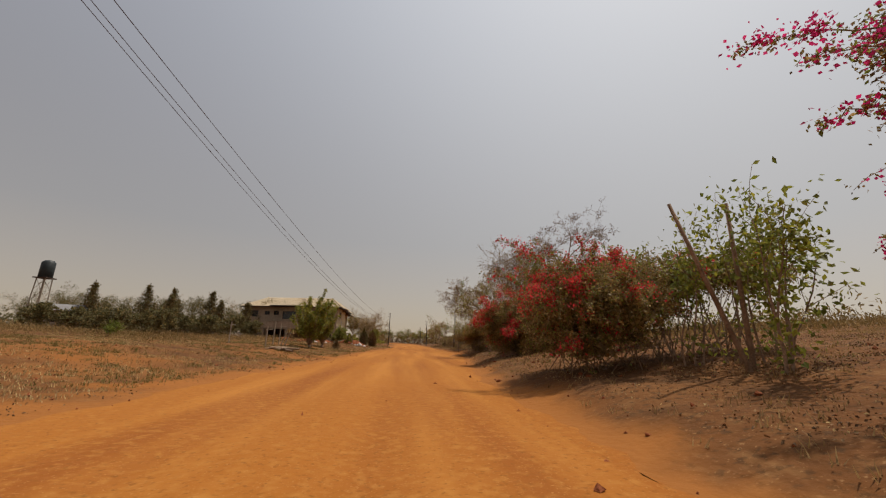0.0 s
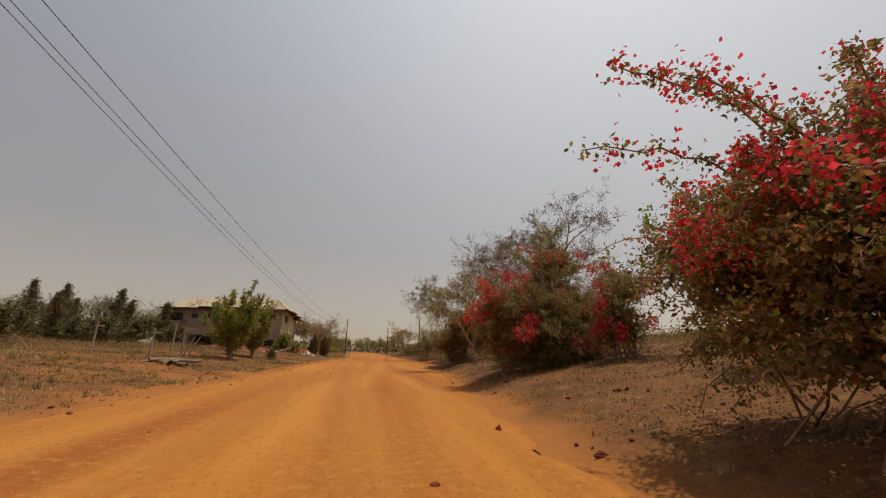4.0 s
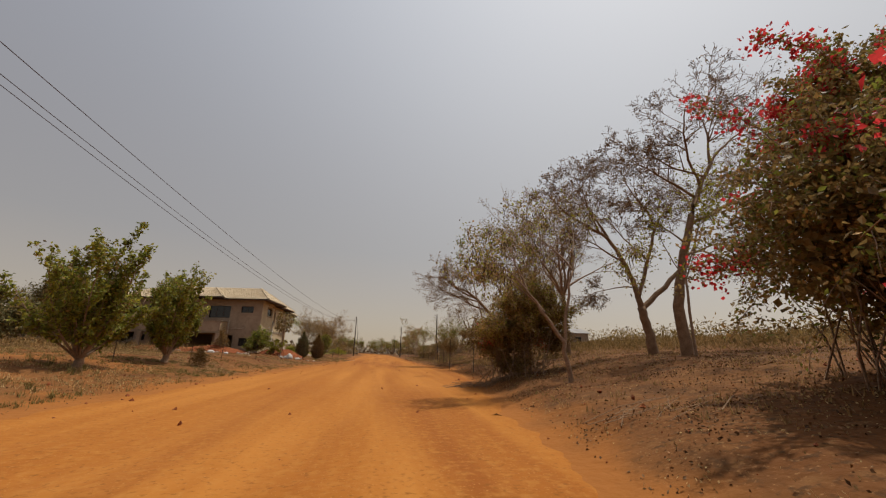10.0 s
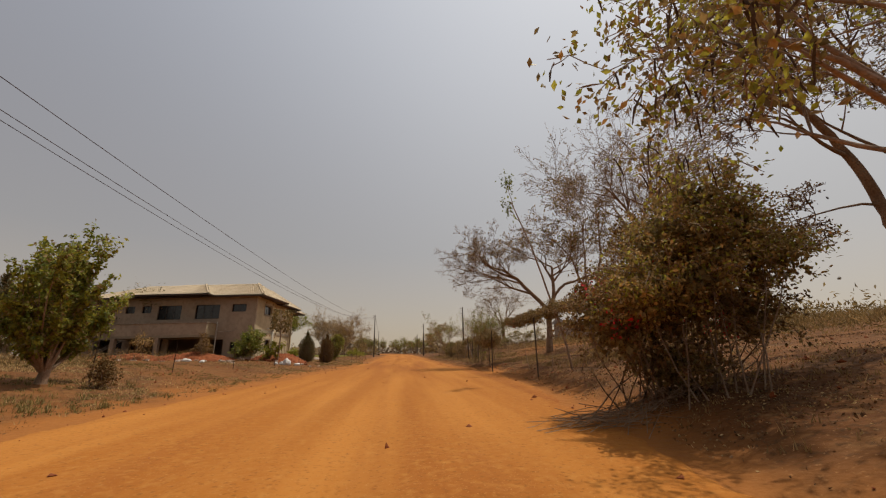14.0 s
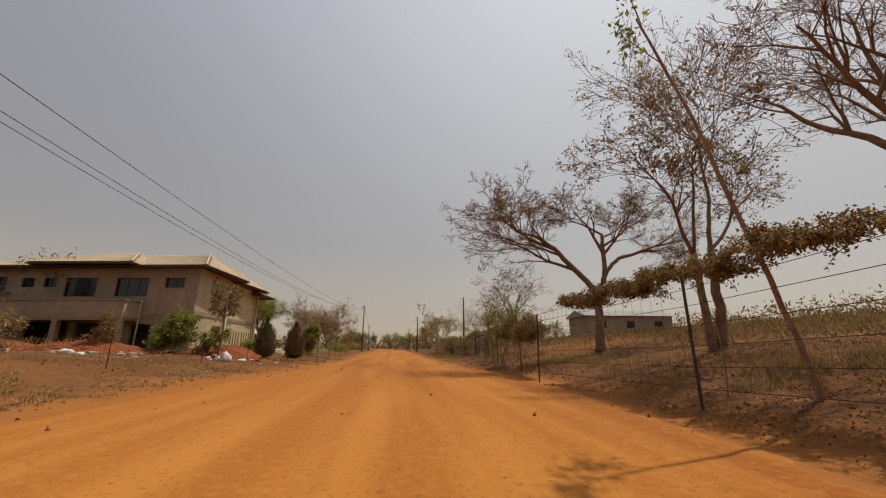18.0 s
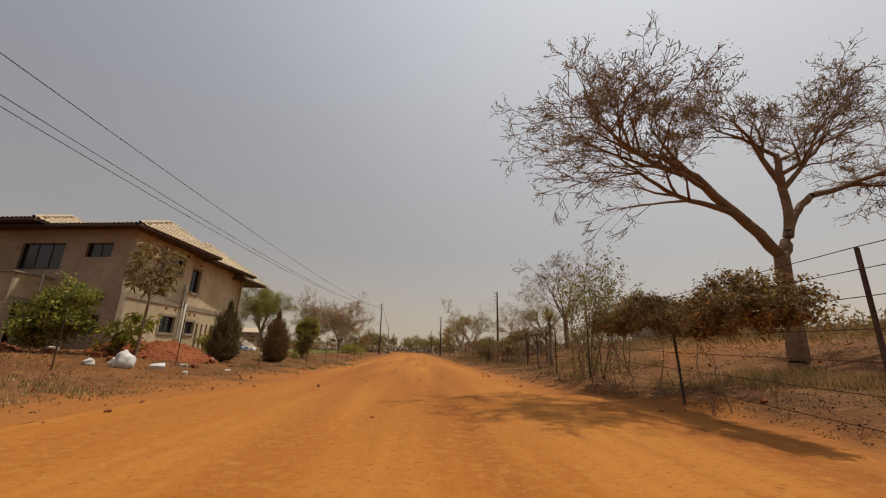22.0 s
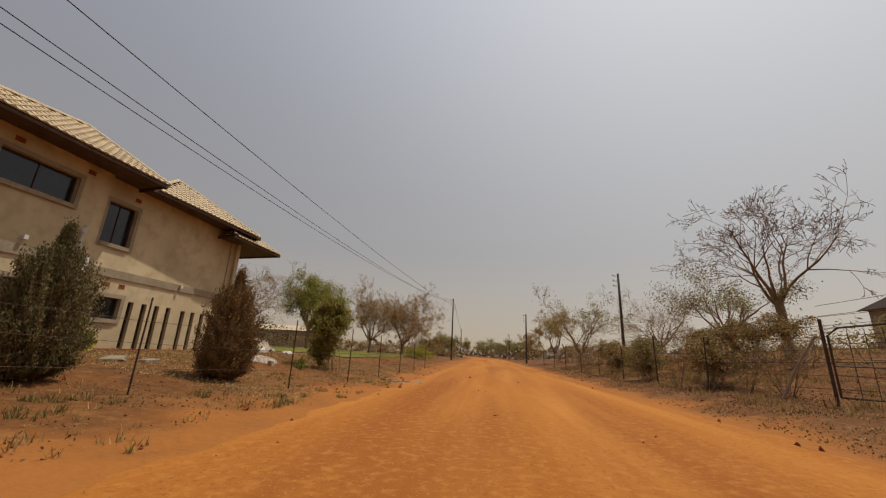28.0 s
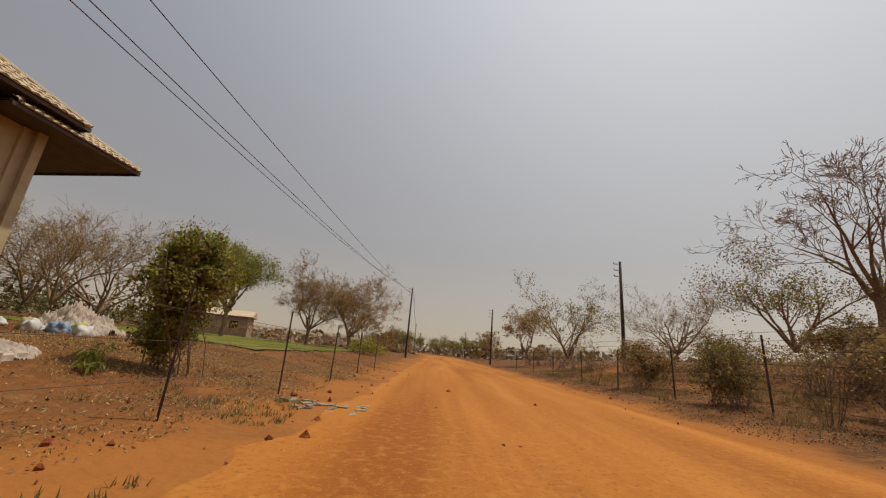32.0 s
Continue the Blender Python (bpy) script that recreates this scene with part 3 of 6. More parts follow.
def hip_roof(name, u0, u1, v0, v1, ze, zr, inset_u, ridge_v, step=0.34, wave=0.22, flare=0.0):
    """Hipped roof of pressed tiles: rows that overlap, waves across. flare: how much further the road-side eave reaches at its back end."""
    E = [(u0, v0), (u1, v0), (u1, v1), (u0 - flare, v1)]
    R = [(u0 + inset_u, ridge_v), (u1 - inset_u, ridge_v)]
    sides = [(E[0], E[1], R[0], R[1]), (E[1], E[2], R[1], R[1]), (E[2], E[3], R[1], R[0]), (E[3], E[0], R[0], R[0])]
    V, Fc = [], []
    for si, (a, b, ra, rb) in enumerate(sides):
        a, b, ra, rb = (np.array(p, float) for p in (a, b, ra, rb))
        L = np.linalg.norm(b - a)
        run = max(np.linalg.norm(ra - a) * 0.7, 1.0)
        rows = max(4, int(run / step))
        cols = int(L / wave) * 4
        b0 = len(V)
        drop = -0.05 if si == 3 else 0.0
        for r in range(rows):
            for e2 in (0, 1):
                t = (r + e2) / rows
                lift = 0.035 if e2 == 0 else 0.0
                for c in range(cols + 1):
                    s = c / cols
                    p = (a + (b - a) * s) * (1 - t) + (ra + (rb - ra) * s) * t
                    z = ze + (zr - ze) * t + lift + drop + (0.022 * math.cos(c * math.pi / 2) * (1 - t * 0.3) if si != 3 else 0)
                    V.append(H(p[0], p[1], z))
        w = cols + 1
        for r in range(rows * 2 - 1):
            for c in range(cols):
                q = b0 + r * w + c
                Fc.append((q, q + 1, q + w + 1, q + w))
    ob = hpart(name, V, Fc, M_ROOF, label="cream pressed-metal roof tiles")
    # soffit and fascia
    lo = [H(p[0] + (0.05 if i in (0, 3) else -0.05), p[1] + (0.05 if i < 2 else -0.05), ze - k) for k in (0.06, 0.03) for i, p in enumerate(E)]
    box8 = [(0, 3, 2, 1), (4, 5, 6, 7), (0, 1, 5, 4), (1, 2, 6, 5), (2, 3, 7, 6), (3, 0, 4, 7)]
    hpart("soffit", lo, box8, M_FASCIA)
    for i in range(4):
        p, q = Vector(E[i]), Vector(E[(i + 1) % 4])
        nrm = Vector(((q - p).y, -(q - p).x)).normalized() * 0.015
        d = (q - p).normalized() * 0.015
        c4 = [p - d - nrm, q + d - nrm, q + d + nrm, p - d + nrm]
        hpart("fascia", [H(c.x, c.y, ze - k) for k in (0.13, 0.025) for c in c4], box8, M_FASCIA)
    # single tiles on the slope above the road, caps along its hips
    a, b, r = Vector((*E[3], ze)), Vector((*E[0], ze)), Vector((*R[0], zr))
    ridge_lines = [(a, r), (b, r)]
    for p, q in ridge_lines:
        n = 14
        pts = [H(*(p + (q - p) * (i / n))) + Vector((0, 0, 0.03)) - W0 for i in range(n + 1)]
        v, f = tubes([(pts, [0.07 + 0.012 * (i % 2) for i in range(n + 1)])], 8)
        mesh_ob("hip_cap", v, f, M_ROOF, ob)
    A, B, Rr = H(*a), H(*b), H(*r)
    along = (B - A).normalized()
    foot = A + along * (Rr - A).dot(along)
    upw = (Rr - foot)
    slope = upw.length
    upw.normalize()
    nor = along.cross(upw)
    if nor.z < 0:
        nor = -nor
    W, TL = 0.44, 0.36
    rows = int(slope / TL)
    for i in range(rows):
        t0 = i * TL - 0.06
        f = min(max(t0 + TL * 0.6, 0) / slope, 1)
        s0, s1 = f * (foot - A).length, (B - A).length - f * (B - foot).length
        k = int((s1 - s0) / W + 0.35)
        if k < 1:
            continue
        m0 = (s0 + s1) / 2 - k * W / 2
        for j in range(k):
            o = new("tile", TILE)
            o.parent = ob
            q = A + along * (m0 + j * W) + upw * t0 + nor * 0.012 - W0
            o.matrix_local = Matrix(((along.x, upw.x, nor.x, q.x), (along.y, upw.y, nor.y, q.y), (along.z, upw.z, nor.z, q.z), (0, 0, 0, 1)))
    return ob


# one pressed tile: two waves across, the lower edge proud
tv, tf = [], []
for y, z in ((0.0, 0.0), (0.0, 0.042), (0.40, 0.002)):
    for c in range(9):
        tv.append((0.44 * c / 8, y, z + (0.022 * math.cos(c * math.pi / 2) if z > 0 else 0.0)))
for r in range(2):
    for c in range(8):
        q = r * 9 + c
        tf.append((q, q + 1, q + 10, q + 9))
TILE = bpy.data.meshes.new("tile")
TILE.from_pydata(tv, [], tf)
TILE.materials.append(M_TILE)

hip_roof("roof", -0.72, 16.7, -0.7, 6.2, 6.5, 8.55, 2.8, 5.0, flare=0.4)
hip_roof("roof_wing", -0.48, 16.7, 6.22, 12.3, 6.46, 8.4, 2.5, 9.2, flare=0.38)
hip_roof("roof_porch", 4.1, 11.3, -1.3, 4.2, 6.62, 8.2, 2.6, 2.9)
hip_roof("roof_rear", -0.78, 8.0, 10.5, 14.2, 6.05, 7.4, 2.0, 12.2, flare=0.15)
for i in range(9):
    a = s_at(11.9 + i * 0.28, -0.6, 6.02)
    abox("rafter", s_at, 11.9 + i * 0.28, 11.95 + i * 0.28, -0.7, 1.5, 6.0, 6.1, M_FASCIA)

# pipes on and by the house
pipe = thing("drain_pipe", W0.x + 0.1, W0.y + 4.6, 0, "pair of cream plastic drain pipes up the house wall", "pipe")
for pts, r in (([(0, 0, 0.3), (0, 0, 4.3), (-0.06, 0.1, 4.5)], 0.055), ([(0, 0.32, 0.3), (0, 0.32, 3.6)], 0.06)):
    v, f = tubes([(pts, [r] * len(pts))], 8)
    mesh_ob("pipe", v, f, M_CREAM, pipe, smooth=True)
v, f = tubes([([(0, 0, 4.25), (0, 0, 4.4)], [0.075, 0.075])], 8)
mesh_ob("pipe_collar", v, f, M_WHITE, pipe, "white collar on the pipe top")
pole = thing("stand_pipe", *H(3.0, -1.0, 0)[:2], 0, "thin white service pipe with a forked arm before the house", "pipe")
v, f = tubes([([(0, 0, 0.3), (0, 0, 4.1)], [0.05, 0.045]), ([(0, 0, 3.2), (1.0, 0, 3.25), (1.5, 0, 3.3), (1.6, 0, 3.65)], [0.04, 0.04, 0.04, 0.035]), ([(0.75, 0, 3.22), (0.75, 0, 3.45)], [0.03, 0.03])], 8)
mesh_ob("pipe", v, f, M_PALE, pole, smooth=True)


# ---- plants ----
def grow(rng, start, way, length, radius, depth, spec, lines, tips):
    """One limb and, from it, its smaller ones."""
    n = max(3 if depth < 2 else 2, int(length / spec["seg"]))
    p, d = np.array(start, float), np.array(way, float) / np.linalg.norm(way)
    pts, rad = [p.copy()], [radius]
    kids = spec["kids"][min(depth, len(spec["kids"]) - 1)]
    last = depth >= spec["depth"]
    at = sorted(rng.uniform(spec.get("bare", 0.3), 1.0, kids)) if not last else []
    for i in range(n):
        d = d + rng.normal(size=3) * spec["wild"] + np.array([0, 0, spec["rise"][min(depth, len(spec["rise"]) - 1)]])
        d /= np.linalg.norm(d)
        p = p + d * length / n
        f = (i + 1) / n
        pts.append(p.copy())
        rad.append(max(radius * (1 - f * spec["taper"]), spec.get("fine", 0.004)))
        while at and at[0] <= f:
            at.pop(0)
            s = rng.normal(size=3)
            s -= d * s.dot(d)
            s[2] *= spec.get("flat", 0.7)
            s /= np.linalg.norm(s) + 1e-9
            k = rng.uniform(0.55, 1.05) * spec["turn"]
            grow(rng, p, d * math.cos(k) + s * math.sin(k), length * rng.uniform(0.5, 0.8) * spec["short"], rad[-1] * rng.uniform(0.55, 0.75), depth + 1, spec, lines, tips)
    lines.append((pts, rad))
    if depth >= spec["depth"] - spec.get("leafdepth", 0):
        for q in range(1, len(pts)):
            tips.append((pts[q], pts[q] - pts[q - 1]))


def tree(name, x, y, label, limbs, spec, leaves=(), seed=1, bark=None, trunk=None, group="", category="tree", z=None):
    """limbs: (start, way, length, radius) of the main limbs over the tree's foot. leaves: (material, count, size, spread, droop)."""
    rng = np.random.default_rng(seed)
    t = thing(name, x, y, g(x, y) - 0.05 if z is None else z, label, category, group)
    lines, tips = [], []
    for pts, rad in trunk or []:
        P, Rr = np.array(pts, float), np.array(rad, float)
        s = np.linspace(0, len(P) - 1, (len(P) - 1) * 4 + 1)
        Q = np.stack([np.interp(s, range(len(P)), P[:, k]) for k in range(3)], 1)
        Q[1:-1] = (Q[:-2] + Q[1:-1] * 2 + Q[2:]) / 4
        Q[1:] += rng.normal(size=Q[1:].shape) * 0.025
        lines.append((Q, np.interp(s, range(len(P)), Rr)))
    if lines:
        v, f = tubes(lines, 9)
        mesh_ob("trunk", v, f, bark or M_BARK, t, smooth=True)
    near = y < 112 and x > -28
    if near or lines:
        lines = []
    for st, way, ln, r in limbs:
        grow(rng, st, way, ln, r, 0, spec, lines, tips)
        if near:
            v, f = tubes(lines, 7)
            mesh_ob("limb", v, f, bark or M_BARK, t, smooth=True)
            lines = []
    if lines:
        v, f = tubes(lines, 7)
        mesh_ob("limbs" if trunk else "trunk", v, f, bark or M_BARK, t, smooth=True)
    T = np.array([p for p, d in tips]) if tips else np.zeros((0, 3))
    for m, cnt, size, spread, nm in leaves:
        if not len(T):
            continue
        C = T[rng.integers(0, len(T), cnt)] + rng.normal(size=(cnt, 3)) * spread
        v, f = leaf_quads(rng, C, size, up=0.5)
        mesh_ob(nm, v, f, m, t)["kind"] = "stuff"
    return t


def pods(parent, pts, rng, n, length):
    C = pts[rng.integers(0, len(pts), n)]
    lines = []
    for c in C:
        L = length * rng.uniform(0.6, 1.2)
        k = rng.normal(size=2) * 0.05
        lines.append(([c, c + np.array([k[0], k[1], -L * 0.5]), c + np.array([k[0] * 1.5, k[1] * 1.5, -L])], [0.008, 0.014, 0.006]))
    for ln in lines:
        v, f = tubes([ln], 4)
        mesh_ob("pod", v, f, M_POD, parent)


def blob_points(rng, n, lumps, shell=0.55):
    """Points in a heap of ellipsoids (centre, radii), mostly near their skins, with gaps."""
    out = []
    vol = np.array([r[0] * r[1] + r[1] * r[2] + r[0] * r[2] for c, r in lumps])
    for (c, r), k in zip(lumps, (vol / vol.sum() * n).astype(int)):
        d = rng.normal(size=(k, 3))
        d /= np.linalg.norm(d, axis=1)[:, None]
        rad = 1 - shell * rng.random(k) ** 1.6
        lump = 0.96 + 0.30 * np.sin(d[:, 0] * 5 + c[0] * 3) * np.sin(d[:, 1] * 6 + c[1]) + 0.22 * np.sin(d[:, 2] * 9 + c[0] * 7) + 0.10 * np.sin(d[:, 0] * 14 + d[:, 1] * 11 + c[2])
        p = np.array(c) + d * np.array(r) * (rad * lump)[:, None]
        gap = np.sin(p[:, 0] * 4.1) + np.sin(p[:, 1] * 4.7 + 1) + np.sin(p[:, 2] * 5.3 + p[:, 0] * 2)
        p = p[gap > -0.95]
        out.append(p)
    P = np.concatenate(out)
    return P[P[:, 2] > 0.02]


def bush(name, x, y, label, lumps, leaves, flowers=None, stems=18, sprays=0, seed=1, group="", category="bush", bark=None, arcs=()):
    """A shrub: stems from its foot, a leafy heart, leafy shoots out of it, heads of bracts at their tips, long arching sprays."""
    rng = np.random.default_rng(seed)
    b = thing(name, x, y, g(x, y) - 0.03, label, category, group)
    lines = []
    cs = [np.array(c) for c, r in lumps]
    rs_ = [np.array(r) for c, r in lumps]
    for i in range(stems):
        k = rng.integers(len(cs))
        foot = np.array([cs[k][0] * 0.6 + rng.normal() * rs_[k][0] * 0.35, cs[k][1] * 0.6 + rng.normal() * rs_[k][1] * 0.35, 0])
        foot[2] = land(x + foot[0], y + foot[1]) - land(x, y)
        top = cs[k] + rng.normal(size=3) * rs_[k] * 0.45
        mid = foot * 0.5 + top * 0.5 + rng.normal(size=3) * 0.15
        lines.append(([foot, (foot + mid) / 2 + rng.normal(size=3) * 0.05, mid, top], [0.017, 0.015, 0.012, 0.005]))
    total = sum(q[1] for q in leaves)
    area = np.array([r[0] * r[1] + r[1] * r[2] + r[0] * r[2] for r in rs_])
    own, tips = [], []
    n = int(np.clip(total / 70, 12, 420))
    for i in range(n + sprays):
        k = rng.choice(len(cs), p=area / area.sum())
        d = rng.normal(size=3)
        d[2] = abs(d[2]) * (1.0 if i < n else 1.3) - (0.35 if i < n else -0.3)
        d /= np.linalg.norm(d)
        mean = float(rs_[k].mean())
        p0 = cs[k] + d * rs_[k] * rng.uniform(0.45, 0.85)
        ln = mean * rng.uniform(0.3, 0.75) if i < n else rng.uniform(0.45, 0.95) * min(mean + 0.25, 1.5)
        way = d + np.array([0, 0, 0.5]) + rng.normal(size=3) * 0.35
        way /= np.linalg.norm(way)
        q = [p0 + way * ln * u + np.array([0, 0, -0.55 * ln * u * u]) + rng.normal(size=3) * 0.02 for u in np.linspace(0, 1, 6)]
        q = [np.array([v[0], v[1], max(v[2], 0.06)]) for v in q]
        lines.append((q, np.linspace(0.011, 0.005, 6)))
        own.append(q)
        tips.append(q[-1])
    arc_own = []
    for p0, d, ln in arcs:
        p0, d = np.array(p0, float), np.array(d, float) / np.linalg.norm(d)
        q = [p0 + d * ln * u + np.array([0, 0, -0.4 * ln * u * u]) + rng.normal(size=3) * 0.03 for u in np.linspace(0, 1, 12)]
        lines.append((q, np.linspace(0.018, 0.008, 12)))
        arc_own.append(q)
    v, f = tubes(lines, 5)
    mesh_ob("branchwork", v, f, bark or M_BARK, b, smooth=True)["kind"] = "stuff"
    Q = np.array(own)
    for m, cnt, size, nm in leaves:
        core = blob_points(rng, int(cnt * 0.45), [(c, np.array(r) * 0.88) for c, r in lumps], shell=0.8)
        k, u = rng.integers(0, len(Q), int(cnt * 0.6)), rng.random(int(cnt * 0.6)) * 4.98
        i0 = u.astype(int)
        w = (u - i0)[:, None]
        P = Q[k, i0] * (1 - w) + Q[k, i0 + 1] * w + rng.normal(size=(len(k), 3)) * min(0.075, size * 0.8)
        P = np.concatenate([core, P])
        for q in arc_own:
            P = np.concatenate([P, np.array(q)[rng.integers(1, 12, 60)] + rng.normal(size=(60, 3)) * 0.05])
        v, f = leaf_quads(rng, P, size)
        mesh_ob(nm, v, f, m, b)["kind"] = "stuff"
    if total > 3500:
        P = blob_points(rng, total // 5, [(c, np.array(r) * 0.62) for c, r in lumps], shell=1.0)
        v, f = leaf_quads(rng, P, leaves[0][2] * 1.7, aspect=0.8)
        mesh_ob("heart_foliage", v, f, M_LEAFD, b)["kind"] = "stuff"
    if flowers:
        m, clusters, per, size, spread = flowers
        T = np.array(tips)
        heads = T[rng.integers(0, len(T), max(8, clusters // 9))]
        near = np.min(np.linalg.norm(T[:, None] - heads[None], axis=2), axis=1)
        pick = np.argsort(near + 0.15 * rng.random(len(T)))[:max(4, min(len(T), clusters // 3))]
        C = np.concatenate([Q[pick, 3], Q[pick, 4], Q[pick, 5]])
        for q in arc_own:
            C = np.concatenate([C, np.array(q)[5:]])
        C = C[rng.integers(0, len(C), clusters)] + rng.normal(size=(clusters, 3)) * 0.05
        per = int(per * 1.7)
        P = np.repeat(C, per, 0) + rng.normal(size=(len(C) * per, 3)) * spread * 0.8
        v, f = leaf_quads(rng, P, size, aspect=0.85)
        mesh_ob("bloom", v, f, m, b, "bright bougainvillea bracts")["kind"] = "stuff"
    return b


BOUG = "overgrown bougainvillea bush with dull leaves and red bracts"
L = lambda n, s=0.10: [(M_LEAFD, int(n * 1.1), s, "foliage"), (M_LEAFDRY, int(n * 0.4), s * 0.9, "dry_foliage"), (M_LEAF, int(n * 0.35), s, "young_foliage")]
bush("bougainvillea", 6.9, 3.0, "tall bougainvillea hung with magenta bracts beside the road", [((0.5, 0, 2.0), (1.0, 1.1, 2.0)), ((0.6, 0.2, 4.2), (0.9, 1.0, 1.1)), ((0.5, 0.5, 5.0), (0.7, 0.7, 0.6))], L(6500, 0.085), (M_PINK, 130, 12, 0.07, 0.12), sprays=26, seed=3, arcs=[((0.2, 0.6, 4.8), (-1.0, 0.6, 0.75), 2.4), ((0.2, 0.4, 4.3), (-1.0, 0.3, 0.5), 1.8), ((0.1, 0.5, 3.6), (-1.0, 0.4, 0.3), 1.4)])
bush("bougainvillea", 4.8, 9.8, BOUG, [((0, 0, 0.8), (1.3, 1.5, 0.7)), ((0, 0, 1.7), (1.3, 1.5, 1.35)), ((0.7, -1.2, 1.6), (1.1, 1.2, 1.1)), ((-0.2, 1.1, 1.6), (1.1, 1.2, 1.05)), ((0.3, 0.3, 2.45), (1.1, 1.3, 0.55)), ((1.6, 0.2, 2.0), (1.0, 1.1, 1.0))], L(30000, 0.072), (M_RED, 420, 12, 0.06, 0.12), sprays=34, stems=34, seed=15, bark=M_BARKD, arcs=[((-0.3, 0.2, 2.4), (-0.75, 0.2, 1.05), 3.0), ((-0.5, 0.3, 2.0), (-0.95, 0.2, 0.8), 2.6), ((0, 0.2, 2.5), (-0.5, 0.3, 1.1), 2.6), ((-0.4, 0.0, 2.4), (-0.8, 0.1, 1.0), 2.1), ((0.6, 0.1, 2.5), (0.1, 0.1, 1.3), 1.9), ((1.4, 0.1, 2.5), (-0.1, 0.1, 1.3), 1.6), ((0.2, -0.2, 2.6), (-0.1, 0.1, 1.3), 1.6), ((1.0, 0, 2.5), (0.3, 0.1, 1.2), 1.5)])
bush("bougainvillea", 7.2, 9.5, "bougainvillea hedge on bare stems with dull leaves", [((0, 0, 2.0), (1.3, 1.5, 0.7)), ((1.3, -1.0, 2.1), (1.2, 1.2, 0.65)), ((-0.3, 0.2, 1.4), (0.9, 1.0, 0.8))], L(10000, 0.08), (M_RED, 60, 12, 0.07, 0.12), sprays=14, stems=44, seed=6)
bush("bougainvillea", 6.5, 20.7, "broad dark bougainvillea bush hung with crimson bracts", [((0, 0, 1.4), (2.0, 1.5, 1.4)), ((-1.3, -0.2, 1.5), (1.1, 1.2, 1.3)), ((1.4, 0.2, 1.5), (1.6, 1.4, 1.4)), ((0.2, 0.2, 2.3), (1.6, 1.3, 0.8)), ((-1.0, 0, 2.2), (1.1, 1.0, 0.7)), ((1.9, 0, 2.1), (1.1, 1.1, 0.8)), ((0.3, 0, 0.6), (2.4, 1.5, 0.6))], L(40000, 0.075), (M_RED, 360, 14, 0.07, 0.13), sprays=30, stems=45, seed=8, bark=M_BARKD, arcs=[((-1.2, -0.3, 2.4), (-0.9, -0.3, 0.9), 1.7), ((-1.4, -0.2, 2.0), (-1.0, 0.0, 0.7), 1.4), ((-1.4, -0.4, 1.6), (-1.0, -0.2, 0.5), 1.3), ((0.4, -0.4, 2.8), (-1.0, -0.2, 0.8), 2.2)])
bush("bougainvillea", 8.6, 24.4, BOUG, [((0, 0, 1.8), (1.6, 1.8, 1.7)), ((-0.8, -0.4, 2.2), (1.1, 1.2, 1.4)), ((0.6, -0.1, 3.6), (1.4, 1.3, 1.2)), ((1.0, 0.2, 4.7), (1.2, 1.1, 0.9)), ((1.6, -0.6, 1.7), (1.3, 1.3, 1.6))], L(28000, 0.085), (M_RED, 230, 15, 0.075, 0.14), sprays=34, stems=40, seed=18, arcs=[((-0.6, 0, 3.0), (-0.9, 0.1, 1.2), 2.6), ((0.2, -0.3, 4.6), (-0.8, 0.2, 1.0), 1.9)])
bush("bougainvillea", 8.6, 18.4, "slender bougainvillea with clusters of red bracts on bare stems", [((0, 0, 2.1), (0.9, 0.9, 0.6)), ((0.4, 0.3, 2.5), (0.8, 0.8, 0.5)), ((-0.5, 0.1, 1.5), (0.7, 0.7, 0.6)), ((0.2, 0.1, 1.0), (0.8, 0.8, 0.7)), ((-0.6, 0.2, 0.7), (0.7, 0.7, 0.6))], L(4600, 0.075), (M_RED, 120, 13, 0.07, 0.12), sprays=26, stems=34, seed=9, arcs=[((0.2, 0, 2.6), (-0.9, 0.2, 0.7), 1.4)])
bush("bougainvillea", 10.0, 20.6, "leafy bougainvillea with red sprays on pale stems", [((0, 0, 1.9), (1.2, 1.1, 1.0)), ((-0.4, 0.1, 2.7), (0.9, 0.9, 0.5)), ((0.8, 0.2, 2.6), (0.9, 0.8, 0.7)), ((0, 0, 0.9), (1.0, 1.0, 0.8))], L(3300, 0.075), (M_RED, 110, 9, 0.065, 0.12), sprays=40, stems=30, seed=19, arcs=[((-0.4, 0, 2.9), (-1.0, -0.1, 0.9), 1.6), ((0.3, 0, 3.0), (-0.7, 0.1, 1.1), 1.3)])
bush("bougainvillea", 8.3, 13.2, "small bougainvillea with scattered red bracts", [((0, 0, 2.4), (1.0, 1.0, 1.1)), ((0.5, 0.4, 1.2), (0.6, 0.6, 0.9))], L(4000), (M_RED, 60, 14, 0.085, 0.12), sprays=14, stems=14, seed=10)
bush("bougainvillea", 7.1, 35.0, "dark leafy thicket with a few red bracts by the fence", [((0, 0, 1.5), (1.4, 1.1, 1.1)), ((-0.8, 0.1, 1.3), (1.0, 1.0, 0.9)), ((1.0, -0.1, 2.1), (1.2, 1.0, 1.0)), ((0.1, 0, 0.5), (1.0, 0.9, 0.45)), ((1.9, 0.1, 1.5), (0.8, 0.8, 0.9)), ((0.3, 0, 2.8), (1.0, 0.9, 0.7))], [(M_LEAFD, 12000, 0.075, "foliage"), (M_CYP, 10000, 0.075, "shaded_foliage"), (M_LITTER, 4000, 0.07, "withered_foliage")], (M_RED, 130, 7, 0.06, 0.14), sprays=34, stems=60, seed=11, bark=M_BARKD)
